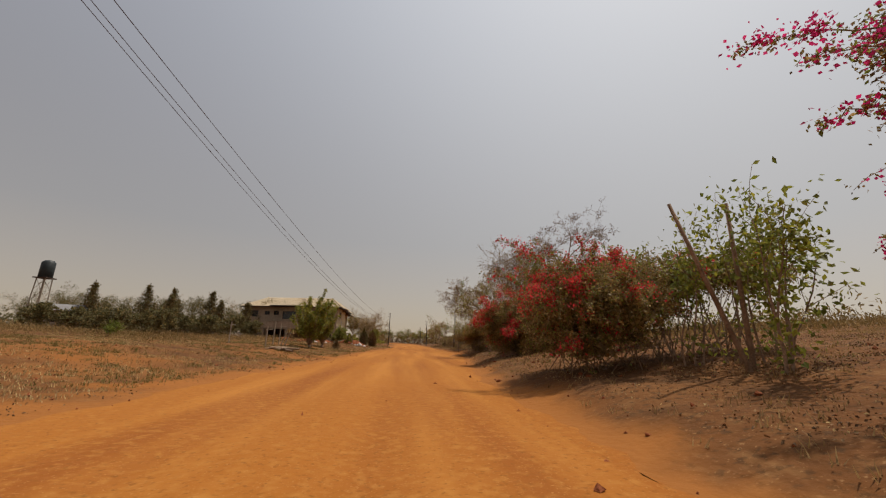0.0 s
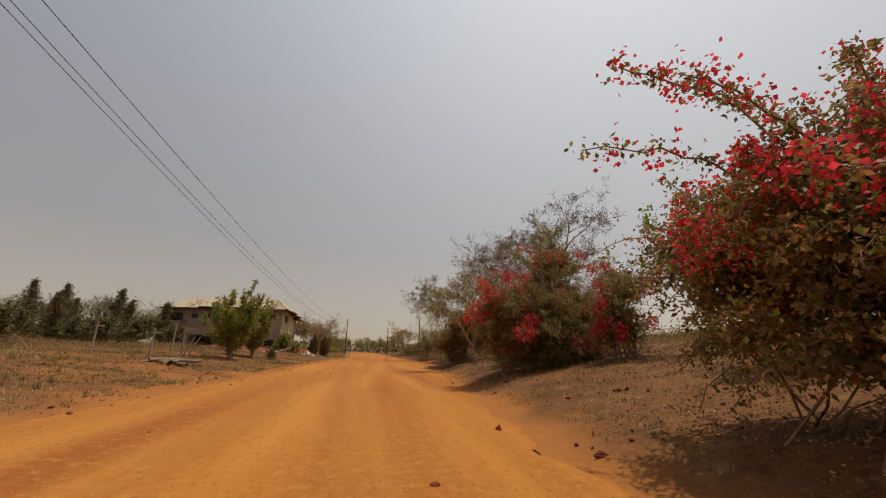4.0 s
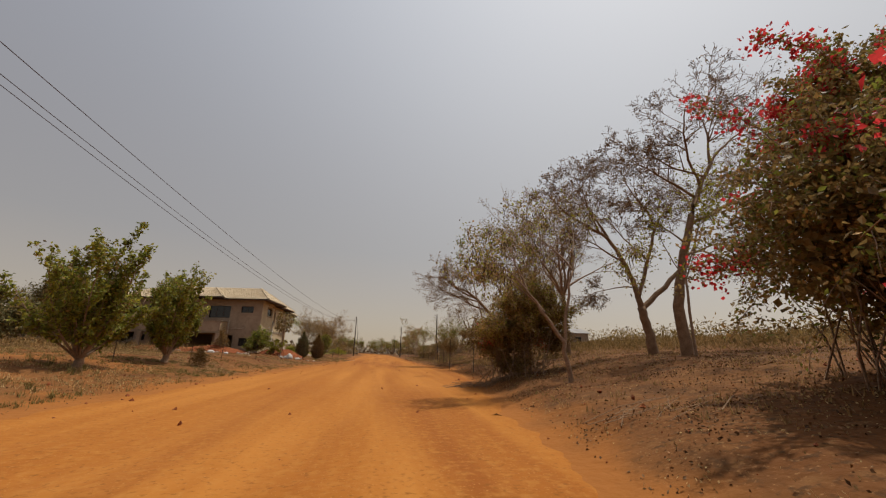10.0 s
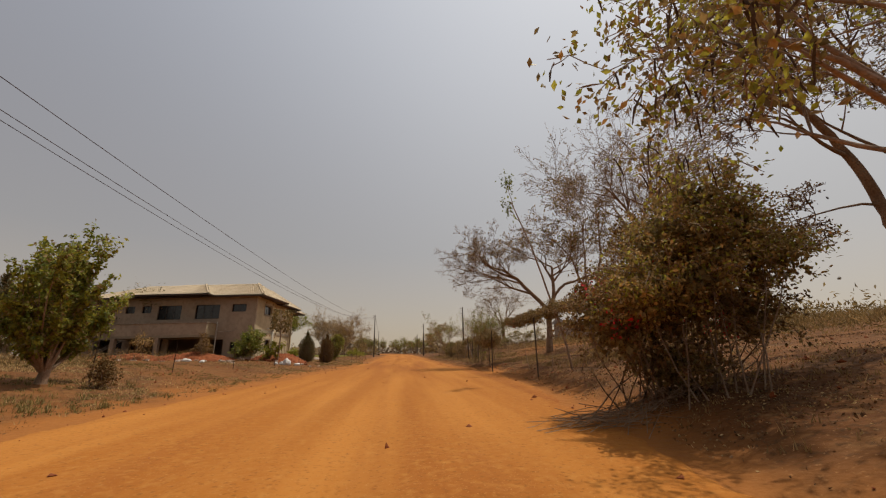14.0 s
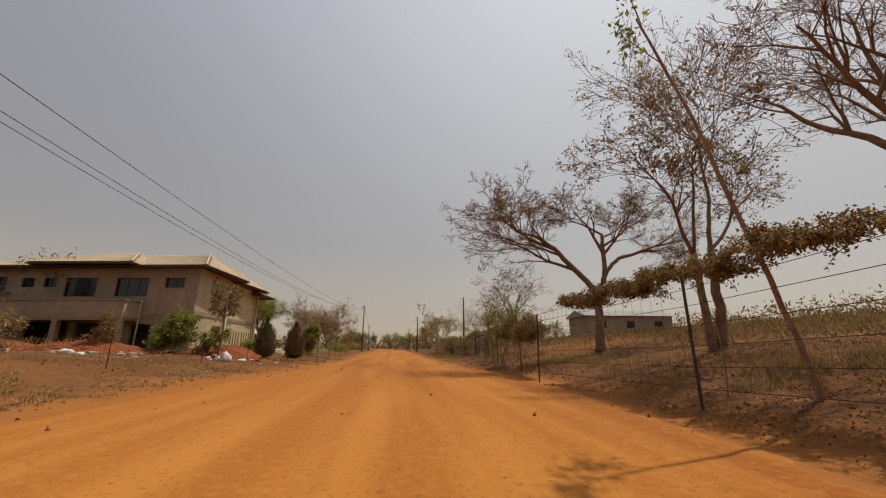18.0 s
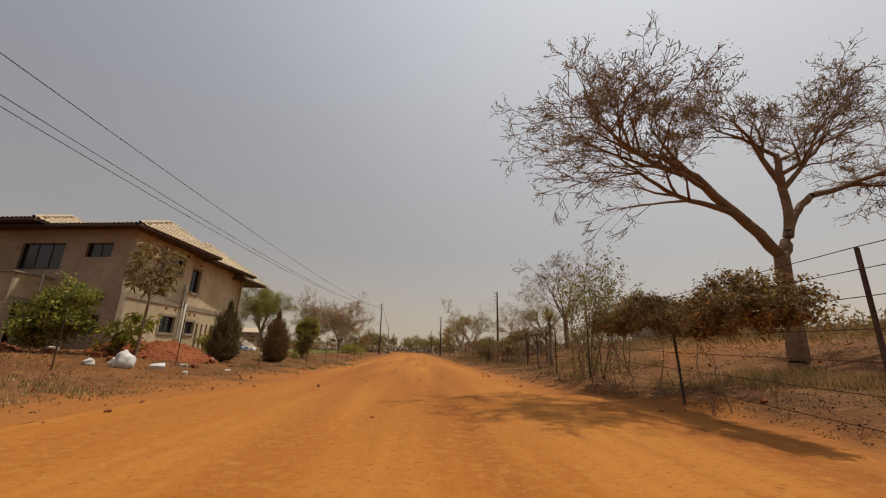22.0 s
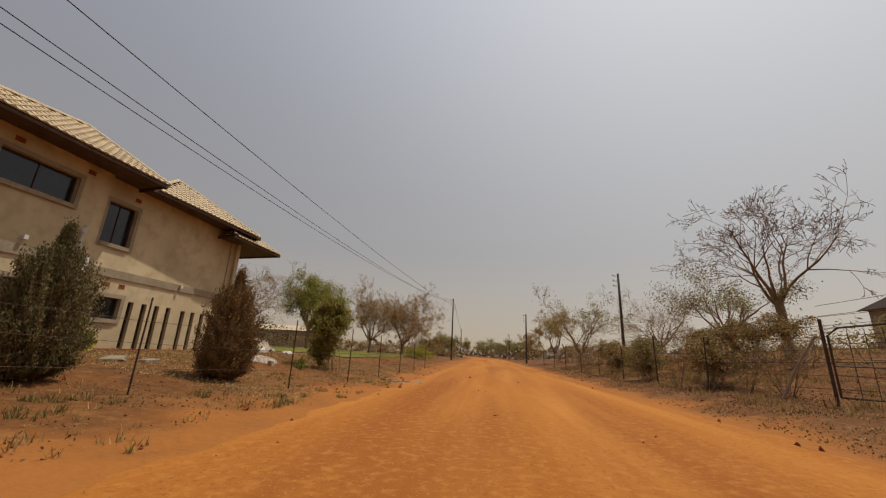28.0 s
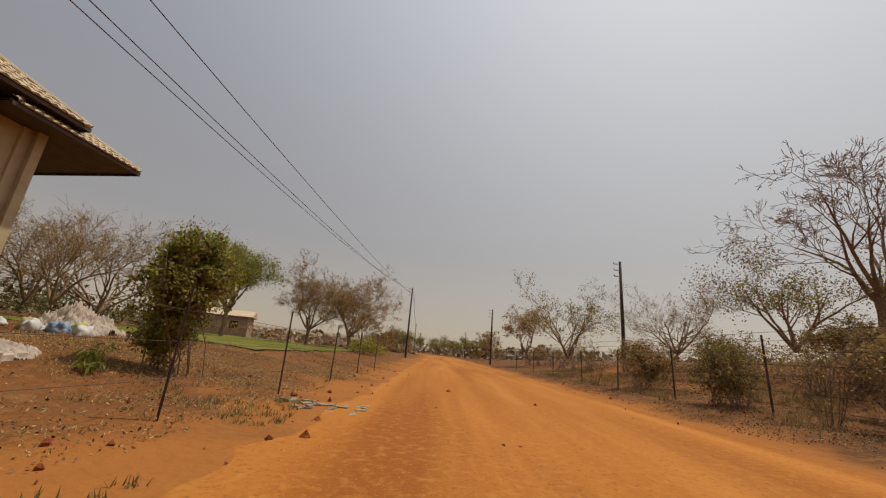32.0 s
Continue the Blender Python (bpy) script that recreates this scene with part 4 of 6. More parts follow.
bush("dry_creeper", 6.9, 33.9, "yellow-brown creeper heaped over a dark thicket", [((-0.3, 0, 1.9), (1.2, 0.9, 0.6)), ((0.8, 0.2, 2.5), (1.1, 0.9, 0.7)), ((-0.9, 0, 1.6), (0.6, 0.7, 0.5)), ((1.3, 0.2, 3.0), (0.7, 0.7, 0.6)), ((0.6, 0.1, 3.4), (0.9, 0.8, 0.5)), ((-0.1, 0.1, 2.7), (0.8, 0.8, 0.5)), ((1.9, 0.2, 2.4), (0.7, 0.7, 0.7))], [(M_LEAFDRY, 9000, 0.07, "dry_foliage"), (M_LEAFY, 4500, 0.07, "yellow_foliage"), (M_LEAFD, 5500, 0.07, "foliage")], sprays=40, stems=10, seed=12)

# saplings and trees on the right
SAP = dict(seg=0.3, kids=[7, 4], depth=1, wild=0.09, rise=[0.05, 0.03], taper=0.75, turn=0.7, short=0.8, bare=0.45, leafdepth=1)
tree("sapling_tree", 10.6, 17.0, "slender multi-stemmed sapling with broad green leaves", [((0, 0, 0.0), (0.15 * math.cos(a), 0.15 * math.sin(a), 1), 3.3 + 0.4 * math.sin(a * 3), 0.03) for a in np.arange(0, 6.2, 1.05)], SAP, [(M_LEAF, 1900, 0.17, 0.14, "foliage"), (M_LEAFY, 500, 0.17, 0.14, "young_foliage")], seed=21)
for k, (dx, dy, ln) in enumerate(((0, 0, (-0.28, 0.12)), (0.15, 0.1, (0.02, 0.02)))):
    ct = thing("cut_tree", 6.3 + dx, 6.3 + dy, g(6.3, 6.3), "bare cut tree without branches", "tree")
    v, f = tubes([([(0, 0, -0.1), (ln[0] * 1.6, ln[1] * 1.6, 1.6), (ln[0] * 3.2, ln[1] * 3.2, 3.3)], [0.05, 0.045, 0.035])], 7)
    mesh_ob("trunk", v, f, M_BARKD, ct, smooth=True)
tree("sapling_tree", 6.6, 6.6, "leafy saplings on thin bare stems by the road", [((0.5 * math.cos(a * 2), 1.1 * math.sin(a), 0.0), (0.12 * math.cos(a), 0.12 * math.sin(a), 1), 2.5 + 0.4 * math.sin(a * 3), 0.025) for a in np.arange(0, 6.2, 0.5)], dict(SAP, short=0.45), [(M_LEAF, 2200, 0.13, 0.14, "foliage"), (M_LEAFY, 500, 0.13, 0.14, "young_foliage")], seed=22)
tree("sapling_tree", 7.3, 21.1, "slender tree with drooping fine leaf sprays and dark pods", [((-0.15, 0, 3.5), (-0.1, 0.1, 1), 1.8, 0.03), ((-0.1, 0, 3.2), (-0.7, 0.1, 0.8), 1.3, 0.025), ((0.25, 0, 3.2), (0.3, 0.1, 1), 1.9, 0.025), ((-0.1, 0, 4.0), (0.45, -0.1, 1), 1.4, 0.022), ((0.25, 0, 3.0), (0.7, 0, 0.8), 1.1, 0.02)], dict(SAP, rise=[0.0, -0.12], bare=0.3, kids=[9, 5], short=0.62), [(M_LEAF, 2600, 0.065, 0.07, "foliage"), (M_LEAFD, 1800, 0.065, 0.07, "old_foliage")], seed=23, trunk=[([(0, 0, 0), (0, 0, 2.2), (-0.15, 0, 3.5), (-0.1, 0, 4.3)], [0.09, 0.075, 0.05, 0.03]), ([(0.3, 0.1, 0), (0.45, 0, 2.3), (0.25, 0, 3.3)], [0.075, 0.06, 0.035])])

ACA = dict(seg=0.38, kids=[6, 5, 5, 4], depth=4, wild=0.12, rise=[0.01, 0.03, 0.03, 0.02, 0.02], taper=0.72, turn=0.85, short=0.82, bare=0.25, flat=0.55, leafdepth=1, fine=0.008)
DRY = lambda n, s=0.07: [(M_LEAFDRY, n * 4, s, 0.10, "dry_foliage"), (M_LEAFD, n, s, 0.10, "foliage")]


def fork(z, n, lean, length, r, seed, phase=0.0, up=1.0):
    rg = np.random.default_rng(seed)
    return [((0, 0, z), (lean * math.cos(phase + i * 6.28 / n), lean * math.sin(phase + i * 6.28 / n), up * rg.uniform(0.8, 1.3)), length * rg.uniform(0.8, 1.15), r) for i in range(n)]


tree("acacia_tree", 13.5, 35.1, "large nearly bare acacia with a dark forked trunk", [((-2.9, 0, 5.76), (-1, 0.1, 0.45), 2.2, 0.055), ((-1.6, 0, 5.13), (-0.4, 0.2, 1), 3.0, 0.06), ((-0.95, 0, 4.05), (-1, -0.2, 0.3), 2.7, 0.05), ((0.9, 0, 5.85), (-0.35, 0, 0.9), 2.9, 0.055), ((0.9, 0, 5.85), (0.7, 0.2, 0.9), 2.5, 0.055), ((2.6, 0, 4.68), (0.5, 0.1, 1), 2.9, 0.055), ((2.6, 0, 4.68), (1, -0.1, 0.4), 2.4, 0.05), ((-0.5, 0, 2.88), (-1, 0.1, 0.12), 1.8, 0.035), ((0.3, 0, 4.14), (-0.5, 0.5, 1), 2.7, 0.045), ((-2.0, 0, 5.31), (-0.8, -0.4, 0.8), 2.4, 0.045)], dict(ACA, kids=[8, 7, 5, 3], short=0.66, rise=[0.0, 0.0, 0.02, 0.03], turn=1.0, fine=0.009), [(M_LEAFDRY, 2600, 0.06, 0.08, "dry_foliage"), (M_POD, 2200, 0.075, 0.06, "dark_foliage"), (M_LEAFD, 900, 0.06, 0.08, "foliage")], seed=31, bark=M_BARKD, trunk=[([(0.0, 0, 0), (-0.1, 0, 1.08), (-0.35, 0, 2.07)], [0.22, 0.18, 0.17]), ([(-0.35, 0, 2.02), (-0.5, 0, 2.88), (-0.95, 0, 4.05), (-1.6, 0, 5.13), (-2.9, 0, 5.76)], [0.13, 0.11, 0.09, 0.075, 0.055]), ([(-0.4, 0, 2.52), (0.2, 0, 3.96), (0.9, 0, 5.85)], [0.09, 0.08, 0.055]), ([(-0.3, 0, 1.98), (1.4, 0, 3.33), (2.6, 0, 4.68)], [0.13, 0.1, 0.06])])
tree("acacia_tree", 12.65, 32.35, "tall bare acacia with straight trunk and a few yellow-green leaves", [((0.5, 0, 3.7), (0.9, 0.2, 0.5), 3.6, 0.06), ((0.9, 0, 4.91), (1, -0.2, 0.75), 4.9, 0.08), ((1.5, 0, 6.13), (-0.8, 0.2, 0.5), 3.0, 0.06), ((1.75, 0, 6.72), (-0.6, -0.2, 1), 3.6, 0.06), ((2.4, 0, 7.81), (0.3, 0, 0.84), 3.3, 0.06), ((2.4, 0, 7.81), (0.9, 0.3, 0.9), 3.9, 0.06), ((0.6, 0, 4.2), (-0.9, -0.3, 0.35), 2.0, 0.04), ((1.2, 0, 5.54), (0.5, 0.7, 0.8), 3.3, 0.055), ((2.0, 0, 7.14), (-0.9, 0.3, 0.45), 2.8, 0.05)], dict(ACA, kids=[8, 7, 5, 3], short=0.66, rise=[0.0, 0.0, 0.02, 0.03], turn=1.0, fine=0.009), [(M_LEAFDRY, 2200, 0.06, 0.08, "dry_foliage"), (M_POD, 2000, 0.08, 0.06, "dark_foliage"), (M_LEAFD, 700, 0.06, 0.08, "foliage")], seed=34, bark=M_BARKD, trunk=[([(0, 0, 0), (-0.1, 0, 1.76), (0.35, 0, 3.44), (0.9, 0, 4.91), (1.75, 0, 6.72), (2.4, 0, 7.81)], [0.21, 0.18, 0.15, 0.13, 0.09, 0.065])])
tree("sapling_tree", 12.3, 31.6, "thin tree with bright yellow-green leaf tufts among bare limbs", [((0.05, 0, 2.6), (0.5, 0.1, 1), 3.4, 0.03), ((0.05, 0, 2.6), (-0.3, 0.1, 1), 2.3, 0.025), ((0.1, 0, 3.0), (1, 0.2, 1.1), 4.0, 0.03)], dict(SAP, bare=0.55), [(M_LEAFY, 1500, 0.11, 0.16, "foliage")], seed=36, trunk=[([(0, 0, 0), (0.05, 0, 3.0)], [0.05, 0.035])])
pt = tree("pod_tree", 7.1, 30.3, "leaning tree with yellow-green leaves and long hanging seed pods", [((-1.1, 0.1, 2.5), (-0.7, 0.2, 0.9), 1.5, 0.03), ((-1.1, 0.1, 2.5), (-0.2, 0.3, 1), 1.7, 0.03), ((-0.9, 0.1, 2.2), (-0.9, 0.3, 0.7), 1.4, 0.03), ((0.4, 0.2, 3.2), (0.3, 0.2, 1), 1.9, 0.035), ((0.4, 0.2, 3.2), (-0.6, 0.3, 1), 1.9, 0.035), ((0.2, 0.2, 2.7), (0.9, 0.1, 0.6), 1.8, 0.03), ((-0.6, 0.1, 1.9), (-0.2, 0.6, 1), 2.0, 0.03)], dict(ACA, depth=3, kids=[6, 4, 3], rise=[-0.05, -0.09, -0.1], fine=0.006), [(M_LEAFY, 2400, 0.085, 0.12, "foliage"), (M_LEAFD, 2000, 0.085, 0.12, "old_foliage"), (M_LEAFDRY, 1600, 0.08, 0.12, "dry_foliage")], seed=37, trunk=[([(0, 0, 0), (-0.15, 0, 1.1), (-0.6, 0.1, 1.8), (-1.1, 0.1, 2.5)], [0.07, 0.055, 0.04, 0.03]), ([(-0.12, 0, 1.0), (0.05, 0.1, 2.2), (0.4, 0.2, 3.2)], [0.048, 0.04, 0.03])])
rg = np.random.default_rng(5)
tp = np.array([v.co[:] for c in pt.children if c.name.startswith("limb") for v in c.data.vertices])
pods(pt, tp[tp[:, 2] > 2.9], rg, 230, 0.27)
tree("acacia_tree", 13.6, 43.0, "wide bare acacia with a dark straight trunk", fork(3.8, 6, 0.82, 4.4, 0.1, 41, 1.0, 1.3), dict(ACA, kids=[7, 6, 5, 3], short=0.7), DRY(900, 0.05), seed=41, bark=M_BARKD, trunk=[([(0.15, 0, 0), (0.05, 0, 2), (0, 0, 4.1)], [0.19, 0.155, 0.13])])
tree("pale_tree", 13.2, 48.8, "half-bare tree with dark twisted trunks and sparse round leaves", [((-0.3, 0, 3.3), (-0.45, 0, 1), 3.9, 0.075), ((0.4, 0, 3.5), (0.25, 0.1, 1), 6.2, 0.085), ((0.4, 0, 3.5), (0.8, 0, 0.9), 4.2, 0.07), ((-0.3, 0, 3.3), (-0.1, -0.5, 1), 4.4, 0.065)], dict(ACA, fine=0.01), [(M_LEAFD, 2300, 0.13, 0.08, "round_foliage"), (M_LEAFDRY, 2300, 0.12, 0.10, "dry_foliage"), (M_LEAF, 350, 0.12, 0.12, "foliage")], seed=43, bark=M_BARKD, trunk=[([(-0.15, 0, 0), (-0.2, 0, 1.4), (-0.3, 0, 3.4)], [0.15, 0.125, 0.1]), ([(0.2, 0, 0), (0.35, 0, 1.5), (0.4, 0, 3.6)], [0.19, 0.155, 0.12])])
tree("leaning_tree", 8.6, 42.2, "slim pale trunk leaning towards the road with a green tip", [((-1.75, 0.2, 6.6), (-0.3, 0.1, 1), 0.9, 0.02), ((-1.5, 0.2, 5.8), (-0.5, 0.3, 1), 0.8, 0.015)], dict(SAP, depth=1), [(M_LEAF, 200, 0.13, 0.1, "foliage")], seed=45, trunk=[([(0, 0, 0), (-0.3, 0.1, 1.8), (-0.95, 0.15, 4.2), (-1.8, 0.2, 6.7)], [0.046, 0.04, 0.033, 0.02])])
tree("acacia_tree", 13.8, 56.8, "umbrella-shaped acacia with a forked trunk and wide flat crown", [
    ((-2.4, 0, 5.6), (-1, 0.1, 0.2), 3.9, 0.11), ((-2.4, 0, 5.6), (-0.7, -0.3, 0.5), 2.2, 0.09), ((-1.2, 0, 4.4), (-1, -0.2, 0.16), 4.6, 0.1), ((-2.2, 0, 5.3), (-1, -0.5, 0.1), 4.4, 0.08), ((-3.4, 0, 6.3), (-0.9, 0.3, 0.3), 2.6, 0.08),
    ((0.6, 0, 5.4), (-0.35, 0.2, 0.8), 2.7, 0.11), ((0.6, 0, 5.4), (0.6, -0.4, 0.75), 2.6, 0.09), ((1.5, 0, 5.2), (1, 0.1, 0.45), 4.4, 0.1), ((1.5, 0, 5.2), (0.9, 0.5, 0.6), 3.2, 0.08), ((0.6, 0, 6.6), (-0.9, 0, 0.35), 2.4, 0.07), ((0.6, 0, 5.9), (0.9, -0.3, 0.4), 3.4, 0.075), ((0.6, 0, 6.4), (0.8, 0.4, 0.35), 2.8, 0.07)],
    dict(ACA, flat=0.32, kids=[8, 6, 5, 3], rise=[0.012, 0.0, 0.0, 0.0], short=0.7, fine=0.01), [(M_LEAFD, 9000, 0.06, 0.09, "foliage"), (M_LEAFDRY, 9500, 0.06, 0.09, "dry_foliage")], seed=47, bark=M_BARKD,
    trunk=[([(-0.2, 0, 0), (-0.05, 0, 1.6), (0, 0, 3.2)], [0.27, 0.22, 0.2]), ([(0, 0, 3.1), (-1.2, 0, 4.4), (-2.4, 0, 5.6), (-3.4, 0, 6.3)], [0.17, 0.15, 0.13, 0.1]), ([(0, 0, 3.1), (0.5, 0, 4.0), (0.6, 0, 5.4), (0.6, 0, 6.6)], [0.16, 0.14, 0.12, 0.09]), ([(0.1, 0, 3.3), (0.7, 0, 4.5), (1.5, 0, 5.2)], [0.14, 0.12, 0.1])])
tree("bare_tree", 16.7, 81.0, "large leafless spreading tree on a short trunk", fork(2.6, 7, 0.58, 4.1, 0.09, 49, 0.7, 1.45), dict(ACA, bare=0.38, seg=0.55, flat=1.0, kids=[5, 5, 4, 3], rise=[0.0, 0.0, 0.0, 0.0, 0.0], fine=0.011, short=0.72), DRY(250, 0.06), seed=49, bark=M_BARKD, trunk=[([(0.05, 0, 0), (0, 0, 3.2)], [0.26, 0.19])])

# ---- left of the road ----
MUL = dict(seg=0.25, kids=[11, 3], depth=1, wild=0.05, rise=[0.07, 0.09], taper=0.8, turn=0.5, short=0.42, bare=0.08)
for x, y, hgt, sd, lean in ((-8.3, 35.8, 3.45, 51, 0.85), (-8.3, 41.4, 3.35, 52, 0.75)):
    rg = np.random.default_rng(sd)
    limbs = [((0.1 * math.cos(a), 0.1 * math.sin(a), 0.4), (lean * math.cos(a) * q, lean * math.sin(a) * q, 1), hgt * rg.uniform(0.66, 1.2) * (1.0 - 0.12 * q), 0.04) for a, q in zip(np.arange(26) * 2.4, np.tile([0.15, 0.55, 0.95, 1.4], 7))]
    # yellow-green and dull leaves carry sunlight and shade in their colours
    tree("mulberry_tree", x, y, "bushy green mulberry tree with many upright stems from one foot", limbs, MUL, [(M_LEAF, 9000, 0.14, 0.06, "foliage"), (M_LEAFY, 7600, 0.14, 0.06, "young_foliage"), (M_LEAFD, 3800, 0.13, 0.08, "shaded_foliage")], seed=sd, trunk=[([(0, 0, 0), (0.02, 0, 0.5)], [0.15, 0.13])])
bush("cut_stump_bush", -6.9, 41.8, "dense dark clipped stump of shrub", [((0, 0, 0.45), (0.38, 0.38, 0.5))], [(M_CYP, 1500, 0.08, "foliage")], stems=8, seed=54)
bush("green_shrub", -9.6, 60.4, "bright green leafy shrub before the house corner", [((0, 0, 1.0), (1.1, 1.0, 0.9)), ((0.2, 0, 1.8), (0.8, 0.8, 0.7)), ((-0.6, 0, 0.7), (0.7, 0.7, 0.6))], [(M_LEAF, 5500, 0.12, "foliage"), (M_LEAFY, 1500, 0.12, "young_foliage")], stems=16, sprays=20, seed=55)
bush("brown_shrub", -12.6, 59.5, "thin brownish young cypress before the porch", [((0, 0, 0.9), (0.55, 0.55, 0.9)), ((0, 0, 1.7), (0.35, 0.35, 0.6))], [(M_CYP, 1400, 0.09, "foliage"), (M_LEAFDRY, 700, 0.09, "dry_foliage")], stems=12, seed=56)
bush("brown_shrub", -16.4, 58.5, "thin half-dry young tree before the porch", [((0, 0, 1.3), (0.5, 0.5, 1.0))], [(M_LEAFDRY, 900, 0.09, "dry_foliage")], stems=10, seed=57)
# young mango: tall stem with drooping rosettes of long leaves
rg = np.random.default_rng(58)
mango = thing("mango_tree", -7.75, 61.8, g(-7.75, 61.8), "young mango tree with drooping rosettes of long leaves", "tree")
rosettes = [(z, a, 0.35 + 0.35 * math.sin((z - 2.3) / 2.1 * 3.0)) for z, a in zip(np.linspace(2.5, 4.2, 26), np.arange(26) * 2.4)]
v, f = tubes([([(0, 0, 0), (0.05, 0, 2.2), (-0.05, 0, 4.2)], [0.055, 0.045, 0.025])] + [([(0, 0, z - 0.35), (q * math.cos(a), q * math.sin(a), z)], [0.02, 0.01]) for z, a, q in rosettes], 6)
mesh_ob("trunk", v, f, M_BARK, mango, smooth=True)


def rosette_leaves(rng, spots, per, length, width, material, parent):
    C, D = [], []
    for c in spots:
        for k in range(per):
            C.append(np.array(c) + rng.normal(size=3) * 0.08)
            d = rng.normal(size=3)
            d[2] = -abs(d[2]) - 0.35
            D.append(d / np.linalg.norm(d))
    C, D = np.array(C), np.array(D)
    s = np.cross(D, rng.normal(size=D.shape))
    s /= np.linalg.norm(s, axis=1)[:, None]
    nn = np.cross(D, s)
    Lm = length * rng.uniform(0.7, 1.2, len(C))[:, None]
    v = np.stack([C, C + D * Lm * 0.5 + s * width + nn * 0.02, C + D * Lm, C + D * Lm * 0.5 - s * width + nn * 0.02], 1).reshape(-1, 3)
    mesh_ob("foliage", v, np.arange(len(v)).reshape(-1, 4), material, parent)["kind"] = "stuff"


rosette_leaves(rg, [(q * math.cos(a), q * math.sin(a), z + 0.1) for z, a, q in rosettes], 22, 0.36, 0.045, M_LEAFD, mango)
mango = thing("mango_sapling", -8.5, 61.9, g(-8.5, 61.9), "low bright green mango sapling by red earth", "tree")
low = [(rg.normal() * 0.38, rg.normal() * 0.38, rg.uniform(0.35, 1.5)) for k in range(30)]
v, f = tubes([([(0, 0, 0), (0.3 * x, 0.3 * y, z * 0.6), (x, y, z)], [0.02, 0.015, 0.008]) for x, y, z in low], 5)
mesh_ob("trunk", v, f, M_BARK, mango, smooth=True)
rosette_leaves(rg, low, 16, 0.32, 0.045, M_LEAFY, mango)
mango = thing("mango_sapling", -5.6, 74.0, g(-5.6, 74.0), "knee-high dark green mango sapling on the verge", "tree")
low = [(rg.normal() * 0.1, rg.normal() * 0.1, rg.uniform(0.15, 0.45)) for k in range(9)]
v, f = tubes([([(0, 0, 0), (x, y, z)], [0.012, 0.006]) for x, y, z in low], 5)
mesh_ob("trunk", v, f, M_BARK, mango, smooth=True)
rosette_leaves(rg, low, 10, 0.2, 0.025, M_LEAF, mango)


def cypress(x, y, h, r, label, seed, leaf):
    """A broad cone of many upright sprays."""
    rng = np.random.default_rng(seed)
    t = thing("cypress_shrub", x, y, g(x, y) - 0.03, label, "shrub", "clipped cypresses by the house")
    n = 560
    z = h * (0.04 + 0.93 * rng.random(n) ** 1.2)
    q = z / h
    low = np.sqrt(np.clip(1 - ((q - 0.33) / np.where(q < 0.33, 0.42, 0.50)) ** 2, 0, 1))
    spire = 0.40 * np.clip(1.04 - q, 0, 1) ** 0.8 + 0.02
    prof = r * np.maximum(low, spire) * rng.uniform(0.74, 1.14, n)
    a = rng.random(n) * 6.283
    lines, P = [], []
    for i in range(n):
        tip = np.array([prof[i] * math.cos(a[i]), prof[i] * math.sin(a[i]), z[i] + 0.07 * h * rng.random()])
        foot = np.array([0.1 * math.cos(a[i]), 0.1 * math.sin(a[i]), max(0.05, z[i] - 0.3 * h)])
        lines.append(([foot, (foot + tip) / 2 + (0, 0, -0.04), tip], [0.012, 0.008, 0.003]))
        for q_ in np.linspace(0.42, 1.05, 76):
            P.append(foot + (tip - foot) * q_ + rng.normal(size=3) * (0.026, 0.026, 0.05))
    lines.append(([(0, 0, 0), (0, 0, h * 0.9)], [0.07, 0.02]))
    v, f = tubes(lines, 5)
    mesh_ob("branchwork", v, f, M_BARKD, t)
    v, f = leaf_quads(rng, np.array(P), 0.052, up=-2.4, aspect=0.42)
    mesh_ob("foliage", v, f, leaf, t)
    v, f = leaf_quads(rng, np.array(P)[::9] * (1.01, 1.01, 1.0), 0.052, up=-2.4, aspect=0.4)
    mesh_ob("brown_foliage", v, f, M_BROWNLITTER, t)
    return t


cypress(-6.35, 65.5, 2.75, 0.70, "dark green cypress shrub with a ragged top", 61, M_BUSH)
cypress(-5.2, 69.0, 2.85, 0.74, "dense red-brown cypress shrub, egg-shaped", 62, M_CYP)
bush("green_shrub", -7.9, 67.2, "small yellow-green leafy shrub by the house wall", [((0, 0, 0.6), (0.45, 0.45, 0.55))], [(M_LEAFY, 1100, 0.13, "foliage")], stems=10, seed=63)
GRN = dict(seg=0.35, kids=[6, 5], depth=2, wild=0.1, rise=[0.03, 0.02, 0.0], taper=0.75, turn=0.75, short=0.75, bare=0.3)
tree("green_tree", -18.3, 100.5, "round-crowned green tree beyond the house", fork(2.0, 7, 0.62, 4.2, 0.13, 64), GRN, [(M_LEAF, 11000, 0.15, 0.3, "foliage"), (M_LEAFY, 8000, 0.14, 0.3, "sunlit_foliage"), (M_LEAFD, 10000, 0.14, 0.3, "old_foliage")], seed=64, trunk=[([(0, 0, 0), (0, 0, 2.3)], [0.2, 0.15])])
bush("leafy_tree", -5.3, 75.4, "dense leafy young tree full to the ground", [((0, 0, 1.7), (0.75, 0.75, 1.1)), ((0.1, 0, 2.55), (0.62, 0.62, 0.6)), ((-0.2, 0, 0.8), (0.5, 0.5, 0.7)), ((0.4, 0.2, 2.1), (0.5, 0.5, 0.6)), ((-0.4, 0.2, 2.2), (0.45, 0.45, 0.5))], [(M_LEAF, 5500, 0.085, "foliage"), (M_LEAFY, 7000, 0.085, "sunlit_foliage"), (M_LEAFD, 5500, 0.085, "old_foliage")], stems=14, sprays=30, seed=65)
